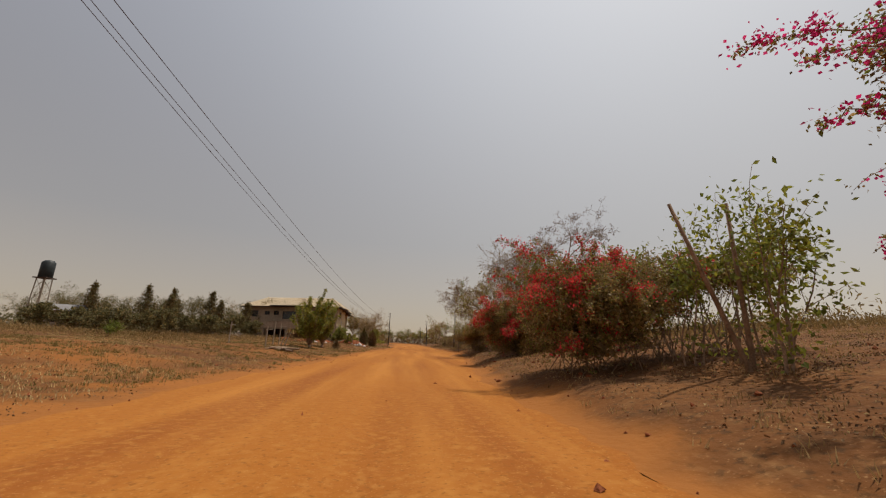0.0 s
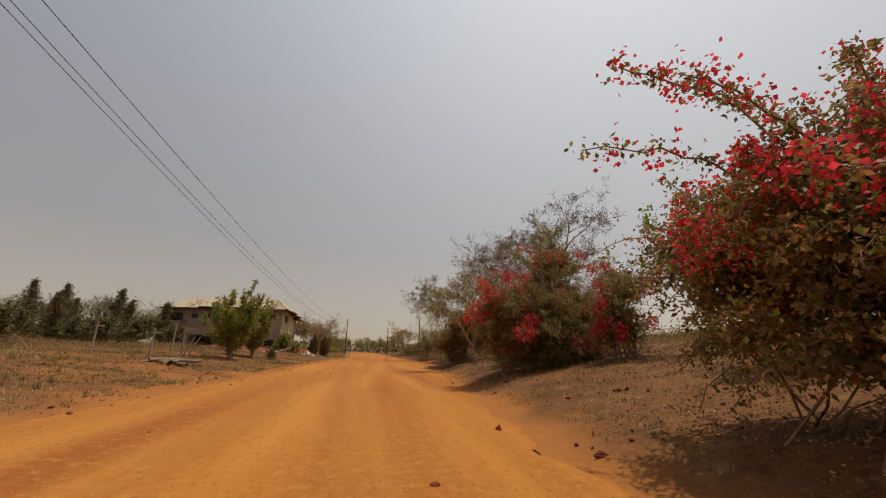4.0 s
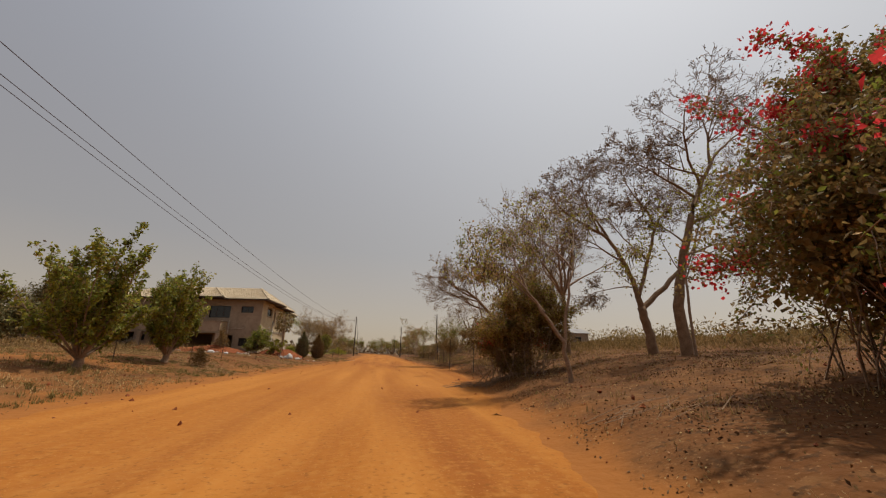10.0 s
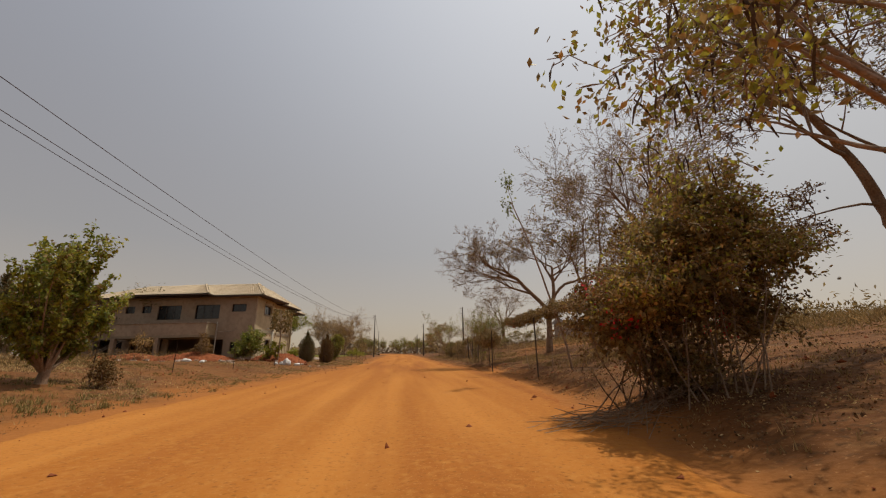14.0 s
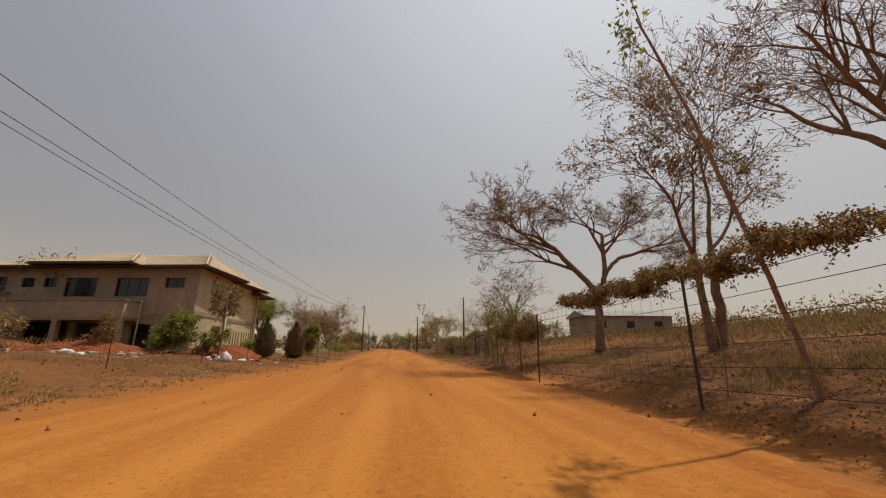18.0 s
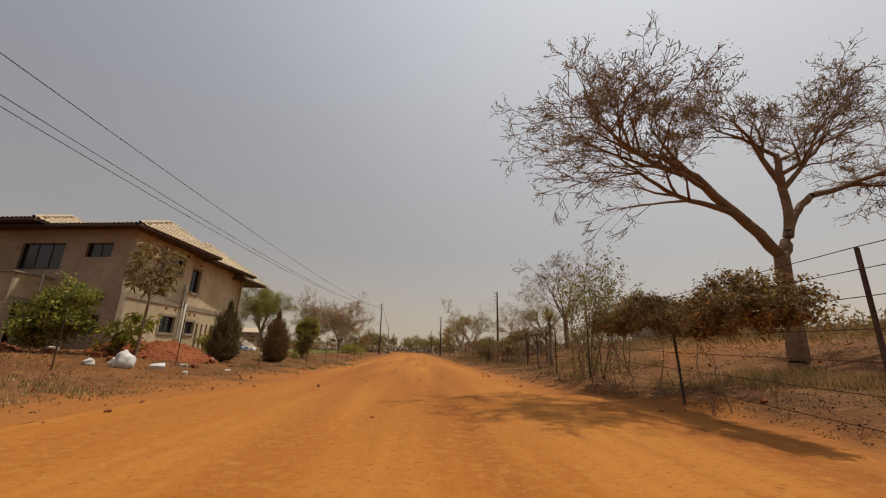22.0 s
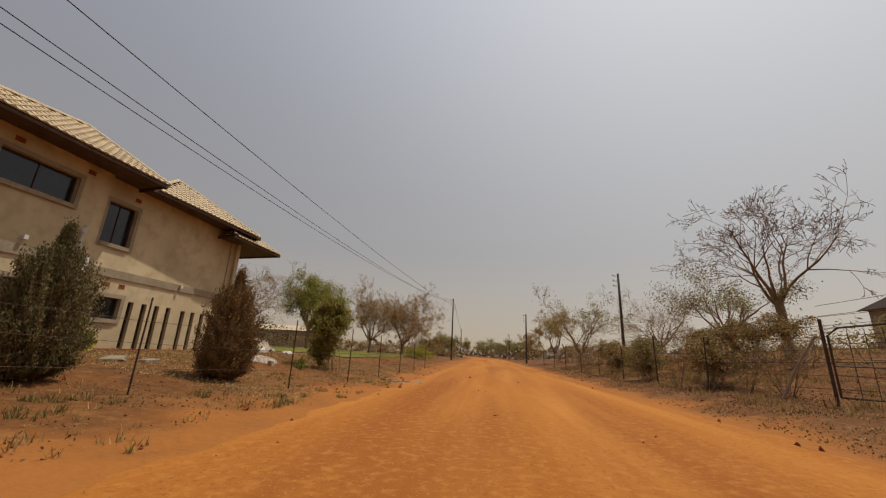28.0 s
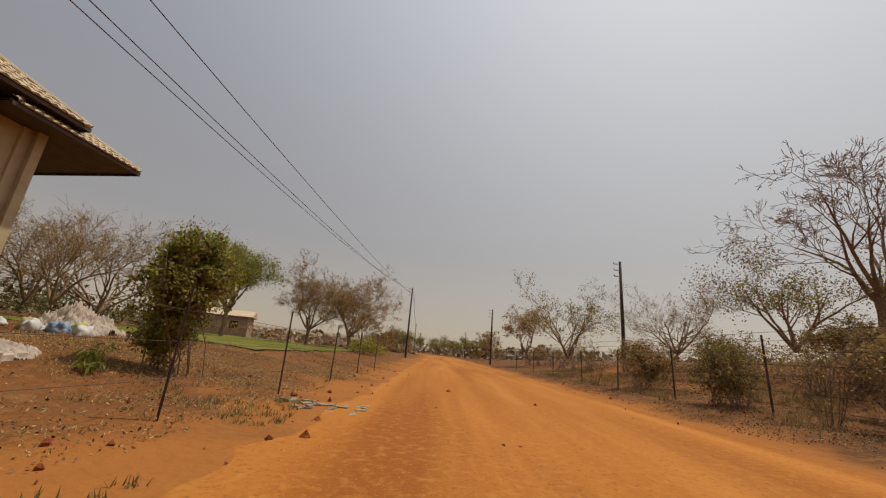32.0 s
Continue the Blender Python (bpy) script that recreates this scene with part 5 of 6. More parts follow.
tree("bare_tree", -24.5, 95.0, "dark bare many-limbed tree behind the house", fork(0.6, 9, 0.6, 5.0, 0.1, 66), dict(ACA, flat=1.0, kids=[5, 4, 3, 3], fine=0.014), DRY(900, 0.1), seed=66, bark=M_BARKD)
tree("acacia_tree", -12.8, 106.0, "dry flat-topped acacia with tan crown", fork(1.5, 7, 0.85, 3.6, 0.1, 67), dict(ACA, kids=[6, 5, 4, 3], flat=0.5, fine=0.012), [(M_LEAFDRY, 15000, 0.1, 0.1, "dry_foliage")], seed=67, trunk=[([(0, 0, 0), (0, 0, 2.1)], [0.18, 0.14])])
tree("acacia_tree", -9.3, 109.0, "dry flat-topped acacia with brown crown", fork(1.2, 8, 0.8, 4.3, 0.1, 68), dict(ACA, kids=[6, 5, 4, 3], flat=0.5, fine=0.012), [(M_LEAFDRY, 17000, 0.1, 0.1, "dry_foliage")], seed=68, trunk=[([(0, 0, 0), (0, 0, 2.3)], [0.18, 0.14])])
bush("yellow_shrub", -6.5, 104.0, "low yellow-green shrub on the verge", [((0, 0, 0.7), (1.6, 1.2, 0.8)), ((1.2, 0.6, 0.5), (1.0, 0.9, 0.6))], [(M_LEAFY, 3000, 0.14, "foliage")], stems=10, seed=69)
bush("green_shrub", -21.3, 30.4, "small round green shrub in dry grass", [((0, 0, 0.6), (0.5, 0.5, 0.6))], [(M_LEAF, 1200, 0.11, "foliage")], stems=8, seed=70)

# lawn beyond the house
V, Fq = sheet(np.linspace(-24, -7.5, 28), np.linspace(84, 112, 30), lambda x, y: land(x, y) + 0.05 + 0.02 * fbm(x, y, 2.0))
tagged(mesh_ob("lawn", V, Fq, M_LAWN, smooth=True), "strip of watered green lawn beyond the house", "lawn", kind="structure")


def mound(name, x, y, rx, ry_, h, label, material, seed, category="mound"):
    rng = np.random.default_rng(seed)
    xs = np.linspace(-1, 1, 60)
    X, Y = np.meshgrid(xs, xs)
    d = np.sqrt(X ** 2 + Y ** 2) * (1 + 0.18 * fbm(X * 2 + seed, Y * 2, 1.6))
    Zr = h * np.clip(1 - d ** 1.6, 0, None) * (1 + 0.25 * fbm(X * 4, Y * 4 + seed, 1.5)) + (0.05 * fbm(X * 9, Y * 9, 1.4, seed) + 0.075 * h * rng.normal(size=X.shape)) * (d < 0.97)
    base = land(x + X * rx, y + Y * ry_) - land(x, y)
    V = np.stack([X * rx, Y * ry_, base + np.where(d < 1, Zr, -0.06)], -1).reshape(-1, 3)
    i, j = np.meshgrid(np.arange(59), np.arange(59))
    a = (j * 60 + i).ravel()
    ob = mesh_ob(name, V, np.stack([a, a + 1, a + 61, a + 60], 1), material, smooth=True)
    ob.location = (x, y, g(x, y))
    return tagged(ob, label, category)


mound("earth_mound", -13.2, 59.8, 3.2, 1.5, 0.55, "heap of red earth dug out before the house", M_MOUND, 1)
mound("earth_mound", -17.5, 59.6, 2.8, 1.4, 0.4, "heap of red earth dug out before the house", M_MOUND, 2)
mound("earth_mound", -7.6, 63.6, 1.7, 1.9, 0.6, "heap of red earth along the house wall", M_MOUND, 3)
mound("earth_mound", -8.8, 63.0, 1.4, 1.4, 0.5, "heap of red earth by the house corner", M_MOUND, 4)
mound("sand_mound", -24.5, 60.0, 1.6, 1.4, 0.85, "mound of pale building sand", M_RUBBLE, 5)
mound("sand_mound", -11.9, 80.2, 1.35, 1.0, 0.8, "cream mound of building sand by bags", M_RUBBLE, 6)
mound("sand_mound", -7.2, 73.8, 0.7, 0.6, 0.2, "low pale mound of sand and rubble", M_RUBBLE, 7)


def sack(x, y, sx, sy, sz, rz, seed, label="crumpled white sack lying on red earth", material=None):
    rng = np.random.default_rng(seed)
    bm = bmesh.new()
    bmesh.ops.create_icosphere(bm, subdivisions=3, radius=1)
    for v in bm.verts:
        n_ = noise.noise(v.co * 1.6 + Vector((seed, 0, 0))) * 0.4 + noise.noise(v.co * 4 + Vector((0, seed, 0))) * 0.2
        v.co = v.co * (1 + n_)
        v.co = Vector((v.co.x * sx, v.co.y * sy, max(v.co.z, -0.45) * sz))
    me = bpy.data.meshes.new("sack")
    bm.to_mesh(me)
    bm.free()
    me.materials.append(material or M_WHITE)
    me.polygons.foreach_set("use_smooth", [True] * len(me.polygons))
    ob = new("sack", me)
    ob.matrix_world = pose(x, y, g(x, y) + 0.42 * sz, 0, 0, rz)
    return tagged(ob, label, "sack", "sacks by the house")


for k, (x, y, sx, sy, sz) in enumerate([(-6.3, 59.2, 0.3, 0.22, 0.34), (-6.7, 59.5, 0.2, 0.16, 0.16), (-6.9, 58.7, 0.16, 0.13, 0.12), (-12.2, 79.0, 0.24, 0.18, 0.14), (-12.9, 78.8, 0.24, 0.18, 0.18), (-11.0, 78.9, 0.22, 0.17, 0.1), (-6.4, 64.6, 0.16, 0.12, 0.1), (-10.6, 55.5, 0.2, 0.15, 0.12), (-12.5, 57.3, 0.3, 0.2, 0.15)]):
    sack(x, y, sx, sy, sz, k * 47, k + 1)

for k, (x, y, m, lb) in enumerate([(-9.5, 77.2, M_YELLOWBAG, "crumpled yellow plastic bag on a heap"), (-9.0, 77.6, M_BLUE, "crumpled blue and white bag on a heap"), (-9.2, 77.0, M_WHITE, "crumpled white bag on a heap"), (-8.6, 77.3, M_BLUE, "crumpled blue and white bag on a heap"), (-8.7, 78.0, M_YELLOWBAG, "crumpled yellow plastic bag on a heap"), (-8.2, 77.6, M_WHITE, "crumpled white bag on a heap"), (-9.8, 77.8, M_WHITE, "crumpled white bag on a heap"), (-7.4, 78.6, M_WHITE, "crumpled white bag on a heap"), (-6.9, 78.2, M_WHITE, "torn white bag on dry soil")]):
    sack(x - 2.2, y + 1.4, 0.26, 0.18, 0.26 if k < 6 else 0.14, k * 53, 40 + k, lb, m)

# broken slabs and stones by the road and the wall
def rubble(name, x, y, sx, sy, sz, rz, label, material, seed, group="rubble on the verge", category="rubble", tilt=0.0):
    rng = np.random.default_rng(seed)
    bm = box_bm(-sx / 2, sx / 2, -sy / 2, sy / 2, -0.05, sz)
    for v in bm.verts:
        v.co += Vector(rng.normal(size=3)) * 0.09 * min(sx, sy)
    bmesh.ops.bevel(bm, geom=bm.edges[:], offset=min(0.02, sz * 0.2), segments=1, affect='EDGES')
    ob = part(name, bm, material, None)
    ob.matrix_world = pose(x, y, g(x, y), tilt, 0, rz)
    return tagged(ob, label, category, group)


rg = np.random.default_rng(611)
for k in range(24):
    rubble("concrete_slab", -2.5 + 0.06 * k + rg.normal() * 0.12, 74.8 + rg.normal() * 0.3, rg.uniform(0.08, 0.26), rg.uniform(0.06, 0.18), rg.uniform(0.01, 0.035), rg.uniform(0, 180), "broken bit of pale concrete at the road edge", M_BAND, 620 + k)
rubble("concrete_slab", -7.9, 68.5, 0.5, 0.4, 0.06, 20, "flat grey slab lying by the house wall", M_BAND, 640)
rubble("concrete_slab", -7.4, 69.0, 0.38, 0.3, 0.1, -15, "broken grey slab lying by the house wall", M_BAND, 641)
rubble("white_tray", -5.7, 59.9, 0.4, 0.3, 0.12, 30, "battered white plastic tray on red earth", M_WHITE, 642, "", "tray", 14)
for k in range(26):
    x, y = -8.5 + rg.normal() * 2.4, 61.5 + rg.normal() * 1.2
    rubble("rubble_stone", x, y, rg.uniform(0.12, 0.35), rg.uniform(0.1, 0.25), rg.uniform(0.06, 0.16), rg.uniform(0, 180), "rough stone among dug red earth", M_MOUND if k % 3 else M_RUBBLE, 660 + k, "stones among the red earth", "stone")
for k in range(16):
    x, y = -12.5 + rg.normal() * 3.0, 57.2 + rg.normal() * 0.5
    rubble("rubble_stone", x, y, rg.uniform(0.12, 0.4), rg.uniform(0.1, 0.3), rg.uniform(0.05, 0.14), rg.uniform(0, 180), "pale rubble stone before the house", M_RUBBLE, 690 + k, "stones before the house", "stone")
for k in range(7):
    rubble("rubble_stone", -7.2 + rg.normal() * 0.7, 73.6 + rg.normal() * 0.5, rg.uniform(0.15, 0.4), rg.uniform(0.1, 0.3), rg.uniform(0.06, 0.16), rg.uniform(0, 180), "white rubble stone beside a sand heap", M_RUBBLE, 710 + k, "stones beside the sand heap", "stone")
for k in range(5):
    rubble("rubble_stone", 4.0 + rg.random() * 0.9, 8.0 + 3.4 * k + rg.normal(), rg.uniform(0.07, 0.15), rg.uniform(0.06, 0.11), rg.uniform(0.03, 0.05), rg.uniform(0, 180), "flat reddish stone at the road edge", M_MOUND, 720 + k, "stones at the road edge", "stone")
# logs by the timber posts
for k in range(6):
    lx, ly = -8.6 + 0.16 * k, 27.4 + 0.25 * (k % 3)
    v, f = tubes([([(-0.7, 0, 0), (0, 0.03, 0.02), (0.7, 0, 0)], [0.07, 0.075, 0.06])], 7)
    ob = mesh_ob("log", v, f, M_BARK, smooth=True)
    ob.matrix_world = pose(lx, ly, g(lx, ly) + 0.05 + 0.11 * (k % 2), 0, 0, 20 + 31 * k)
    tagged(ob, "grey weathered log lying in dry grass", "log", "logs in a pile")

# ladder against the porch
lad = thing("ladder", *H(13.0, -1.3, 0)[:2], 0, "rough timber ladder leaning before the house", "ladder")
p0, p1 = np.array([-1.6, 0.0, 0.75]), np.array([1.1, 0.6, 2.6])
off = np.array([0.0, 0.22, 0.32])
for q in (0, 1):
    v, f = tubes([([p0 + off * q, p1 + off * q], [0.035, 0.035])], 5)
    mesh_ob("rail", v, f, M_PALE, lad)
for q in np.linspace(0.08, 0.95, 8):
    v, f = tubes([([p0 + (p1 - p0) * q, p0 + (p1 - p0) * q + off], [0.022, 0.022])], 5)
    mesh_ob("rung", v, f, M_PALE, lad)


# ---- posts, fences, poles ----
def stake(name, x, y, h, r, label, material, lean=(0, 0), group="", category="post"):
    ob_v, ob_f = tubes([([(0, 0, -0.2), (lean[0] * 0.5 * h, lean[1] * 0.5 * h, h * 0.5), (lean[0] * h, lean[1] * h, h)], [r, r, r * 0.9])], 6)
    ob = mesh_ob(name, ob_v, ob_f, material)
    ob.location = (x, y, g(x, y))
    return tagged(ob, label, category, group)


for k, (x, y, h) in enumerate([(-5.9, 61.2, 1.8), (-4.9, 66.1, 1.75), (-3.4, 69.0, 1.7), (-3.05, 72.2, 1.7), (-2.9, 75.4, 1.65), (-2.85, 79.0, 1.65), (-2.85, 83.0, 1.6), (-2.9, 87.5, 1.6), (-6.5, 57.1, 1.3), (-7.5, 42.1, 1.6), (-8.9, 38.6, 1.7), (-8.0, 47.5, 1.4), (-7.2, 52.0, 1.3)]):
    stake("fence_post", x, y, h, 0.02, "thin rusty steel fence post", M_STEEL, (0.025 * math.sin(k * 3), 0.01), "steel fence posts on the grassy verge")
left_wire = thing("fence_wire", -4, 66, 0, "thin fence wires between rusty steel posts", "wire")
for z in (0.45, 0.9, 1.3):
    pts = [(x + 4, y - 66, g(x, y) + z) for x, y in ((-5.9, 61.2), (-4.9, 66.1), (-3.4, 69.0), (-3.05, 72.2), (-2.9, 75.4), (-2.85, 79.0), (-2.85, 83.0), (-2.9, 87.5))]
    v, f = tubes([(pts, [0.004] * len(pts))], 3)
    mesh_ob("wire", v, f, M_STEEL, left_wire)
for x, y, h, arm in ((-10.6, 33.0, 1.9, 0.0), (-10.3, 33.6, 1.75, 0.45), (-9.9, 29.2, 1.5, 0.35), (-12.6, 29.5, 1.6, 0.3)):
    tp_ = thing("timber_post", x, y, g(x, y), "pale rough timber post with a nailed crosspiece" if arm else "pale rough timber post standing in dry grass", "post")
    v, f = tubes([([(0, 0, -0.2), (0.02, 0, h)], [0.045, 0.04])], 7)
    mesh_ob("post", v, f, M_PALE, tp_)
    if arm:
        v, f = tubes([([(-0.1, 0.04, h - 0.25), (arm, 0.04, h - 0.22)], [0.03, 0.028])], 6)
        mesh_ob("crosspiece", v, f, M_PALE, tp_)
for k in range(2):
    stake("leaning_pole", -10.15 + 0.28 * k, 33.4, 1.15, 0.04, "pale pole leaning beside timber posts", M_PALE, (0.45, 0.05), "leaning poles", "pole")
for k, (x, y, h) in enumerate([(7.7, 43.4, 2.3), (7.5, 50.2, 2.3), (8.4, 54.6, 2.2), (8.6, 59.4, 2.5), (8.8, 63.0, 1.8), (9.0, 66.0, 1.7), (9.0, 74.0, 1.8), (8.7, 77.2, 2.0), (8.6, 81.0, 1.7), (8.5, 85.0, 1.7), (8.4, 89.0, 1.7), (8.3, 94.0, 1.7), (8.2, 99.0, 1.7), (8.1, 105.0, 1.6)]):
    stake("fence_post", x, y, h, 0.028, "dark upright fence post with wire", M_WOODPOLE, (0.03 * math.sin(k * 2.3), 0.0), "fence posts along the fence line")
fence = thing("fence_wire", 8.4, 40, 0, "slack fence wires between dark posts", "wire")
lines = []
for z in (0.35, 0.7, 1.05, 1.4, 1.75, 2.05, 2.3):
    pts = [(x - 8.4, y - 40, g(x, y) + z + 0.02 * math.sin(y * 3)) for x, y in ((7.5, 38.6), (7.7, 43.4), (7.5, 50.2), (8.4, 54.6), (8.6, 59.4), (8.8, 63.0), (9.0, 66.0), (9.5, 69.8))]
    lines.append((pts, [0.006] * len(pts)))
    pts = [(x - 8.4, y - 40, g(x, y) + z * 0.9) for x, y in ((10.4, 68.8), (9.0, 74.0), (8.7, 77.2), (8.6, 81.0), (8.5, 85.0), (8.4, 89.0), (8.3, 94.0), (8.2, 99.0), (8.1, 105.0))]
    lines.append((pts, [0.006] * len(pts)))
for ln in lines:
    v, f = tubes([ln], 3)
    mesh_ob("wire", v, f, M_STEEL, fence)

for k in range(20):
    y = 44.0 + 0.3 * k
    x = 7.7 - 0.2 * (y - 43.4) / 6.8
    v, f = tubes([([(x - 8.4, y - 40, g(x, y) + 0.35), (x - 8.4, y - 40, g(x, y) + 2.3)], [0.003, 0.003])], 3)
    mesh_ob("mesh_wire", v, f, M_STEEL, fence)
gate = thing("metal_gate", 9.6, 69.9, g(9.6, 69.9), "rusty steel garden gate between two stout posts", "gate")
dx, dy = 0.85, -1.15
for q in (0, 1):
    v, f = tubes([([(dx * q, dy * q, -0.2), (dx * q, dy * q, 2.0 + 0.25 * q)], [0.036, 0.036])], 8)
    mesh_ob("gate_post", v, f, M_STEEL, gate)
v, f = tubes([([(0.06 * dx, 0.06 * dy, 0.2), (0.06 * dx, 0.06 * dy, 1.6), (0.2 * dx, 0.2 * dy, 1.78), (0.85 * dx, 0.85 * dy, 1.85), (0.94 * dx, 0.94 * dy, 1.6), (0.94 * dx, 0.94 * dy, 0.2), (0.06 * dx, 0.06 * dy, 0.2)], [0.025] * 7), ([(0.06 * dx, 0.06 * dy, 0.9), (0.94 * dx, 0.94 * dy, 0.9)], [0.02, 0.02])], 6)
mesh_ob("gate_frame", v, f, M_STEEL, gate)
for q in (0.3, 0.5, 0.7):
    v, f = tubes([([(q * dx, q * dy, 0.2), (q * dx, q * dy, 1.75)], [0.009, 0.009])], 4)
    mesh_ob("gate_bar", v, f, M_STEEL, gate)
rg = np.random.default_rng(94)
yucca = thing("yucca_plant", 10.1, 67.2, g(10.1, 67.2), "spiky yucca with a rosette of long pointed leaves", "plant")
v, f = tubes([([(0, 0, 0), (0.03, 0, 2.3)], [0.11, 0.08])], 7)
mesh_ob("trunk", v, f, M_BARK, yucca, smooth=True)
Vy, Fy = [], []
for k in range(90):
    a, e = rg.random() * 6.283, rg.uniform(-0.9, 1.4)
    d = np.array([math.cos(a) * math.cos(e), math.sin(a) * math.cos(e), math.sin(e)])
    sd = np.array([-math.sin(a), math.cos(a), 0]) * 0.035
    c = np.array([0, 0, 2.35 - 0.6 * (e < 0) * rg.random()])
    Fy.append(tuple(range(len(Vy), len(Vy) + 4)))
    Vy += [c - sd * 0.5, c + sd * 0.5, c + d * 0.4 + sd, c + d * 0.4 - sd]
    Fy.append(tuple(range(len(Vy), len(Vy) + 3)))
    Vy += [c + d * 0.4 - sd, c + d * 0.4 + sd, c + d * rg.uniform(0.7, 1.05)]
mesh_ob("rosette", np.array(Vy), Fy, M_LEAFD, yucca)
for k, (x, y) in enumerate(((8.4, 58.6), (8.8, 60.2), (9.6, 61.4), (10.4, 60.6))):
    tree("sapling_tree", x, y, "thin leafy saplings by the fence", [((0.25 * math.cos(a * 2), 0.3 * math.sin(a), 0.0), (0.2 * math.cos(a), 0.2 * math.sin(a), 1), 3.2 + 0.5 * math.sin(a * 3 + k), 0.022) for a in np.arange(0, 6.2, 1.6)], dict(SAP, short=0.45, bare=0.5), [(M_LEAF, 520, 0.095, 0.08, "foliage"), (M_LEAFD, 620, 0.09, 0.08, "old_foliage")], seed=95 + k, bark=M_BARKD, group="saplings by the fence")
stake("gate_brace", 9.3, 71.3, 1.6, 0.035, "slanting timber brace of the gate post", M_PALE, (0.3, -0.6))
stake("gate_brace", 9.6, 66.8, 1.5, 0.035, "slanting timber brace of the gate post", M_PALE, (-0.25, 0.7))

# creeper along the fence
CREEP = "dark creeper hanging in a hedge over the fence"
def creeper(y0, y1, x0, x1, z, thick, n, seed, red=0):
    lumps = []
    k = max(3, int((y1 - y0) / 0.8))
    for i in range(k):
        t = (i + 0.5) / k
        lumps.append(((0.0 + (x1 - x0) * (t - 0.5), (y1 - y0) * (t - 0.5), z + 0.12 * math.sin(i * 2.1)), (0.45, 0.75, thick * (1 + 0.25 * math.sin(i * 1.7)))))
    return bush("creeper_hedge", (x0 + x1) / 2, (y0 + y1) / 2, CREEP, lumps, [(M_LEAFD, int(n * 1.4), 0.06, "foliage"), (M_LEAFDRY, int(n * 0.5), 0.06, "dry_foliage"), (M_CYP, int(n * 0.6), 0.06, "shaded_foliage")], (M_RED, red, 14, 0.085, 0.12) if red else None, stems=3, sprays=10, seed=seed)


creeper(38.5, 50.0, 8.0, 8.6, 2.3, 0.22, 11000, 81, red=3)
creeper(51.4, 54.9, 7.9, 8.4, 1.85, 0.5, 8500, 82)
creeper(54.7, 58.3, 8.4, 8.5, 1.85, 0.45, 7500, 86)
creeper(71.5, 78.0, 10.2, 10.8, 1.85, 0.35, 4000, 84)
bush("dry_thicket", 9.4, 84.0, "dry leafy thicket on the fence", [((0, 0, 0.9), (0.9, 1.4, 0.8)), ((-0.2, 0.6, 1.4), (0.7, 0.8, 0.6))], [(M_LEAFD, 2600, 0.1, "foliage"), (M_LEAFDRY, 2600, 0.1, "dry_foliage")], stems=20, seed=85)


def power_pole(x, y, h, label, seed):
    p = thing("power_pole", x, y, g(x, y), label, "pole", "power poles along the road")
    v, f = tubes([([(0, 0, -0.3), (0.02, 0, h * 0.5), (0.03, 0, h)], [0.14, 0.12, 0.09])], 8)
    mesh_ob("shaft", v, f, M_WOODPOLE, p, smooth=True)
    for k in range(3):
        v, f = tubes([([(-0.12, 0, h - 0.2 - 0.45 * k), (-0.42, 0, h - 0.2 - 0.45 * k), (-0.42, 0, h - 0.1 - 0.45 * k)], [0.03, 0.03, 0.05])], 6)
        mesh_ob("insulator", v, f, M_STEEL, p)
    return p


power_pole(-4.0, 122.0, 9.9, "dark wooden power pole at the roadside", 1)
power_pole(7.8, 121.0, 7.6, "dark wooden power pole by the fence", 2)
power_pole(13.0, 93.5, 7.6, "dark wooden power pole beside the fence", 3)
power_pole(-6.8, 190.0, 9.5, "distant wooden power pole", 4)
power_pole(9.0, 185.0, 8.0, "distant wooden power pole", 5)
cables = thing("power_lines", -8, 0, 0, "three thin overhead power lines along the road", "cable")
for xa, za, sag, xb, zb in ((-9.1, 10.3, 4.0, -3.9, 9.8), (-8.6, 10.0, 3.6, -3.75, 9.4), (-7.2, 9.0, 2.5, -3.6, 8.9)):
    span = [(xa + (xb - xa) * q + 8, 5 + 117 * q, za + (zb - za) * q - 4 * sag * q * (1 - q)) for q in np.linspace(-0.12, 1, 60)]
    span += [(xb + (-6.8 - xb) * q + 8, 122 + 68 * q, zb - 3.2 * q * (1 - q)) for q in np.linspace(0.05, 1, 20)]
    v, f = tubes([(span, [0.012] * len(span))], 4)
    mesh_ob("cable", v, f, M_STEEL, cables)

# dry growth before the gate and along the fence
bush("dry_thicket", 9.6, 74.6, "dark leafy thicket among bare twigs by the gate", [((0, 0, 1.0), (0.8, 0.9, 0.8)), ((0.2, 0.5, 1.6), (0.6, 0.7, 0.5))], [(M_LEAFD, 2400, 0.09, "foliage"), (M_LEAFDRY, 1600, 0.09, "dry_foliage")], stems=22, sprays=8, seed=741)
bush("leafy_thicket", 9.1, 79.2, "dense dusty green thicket grown over the fence", [((0, 0, 0.8), (0.8, 1.1, 0.8)), ((0.1, 0.3, 1.5), (0.7, 0.9, 0.5))], [(M_LEAFD, 4500, 0.07, "foliage"), (M_LEAF, 2200, 0.07, "green_foliage")], stems=20, sprays=12, seed=742)
tree("leafy_tree", 15.5, 83.5, "half-leafed dusty tree behind the fence", fork(1.0, 6, 0.7, 3.0, 0.08, 743), GRN, [(M_LEAFD, 3500, 0.1, 0.25, "foliage"), (M_LEAF, 2500, 0.1, 0.25, "green_foliage"), (M_LEAFDRY, 1500, 0.09, 0.25, "dry_foliage")], seed=743)
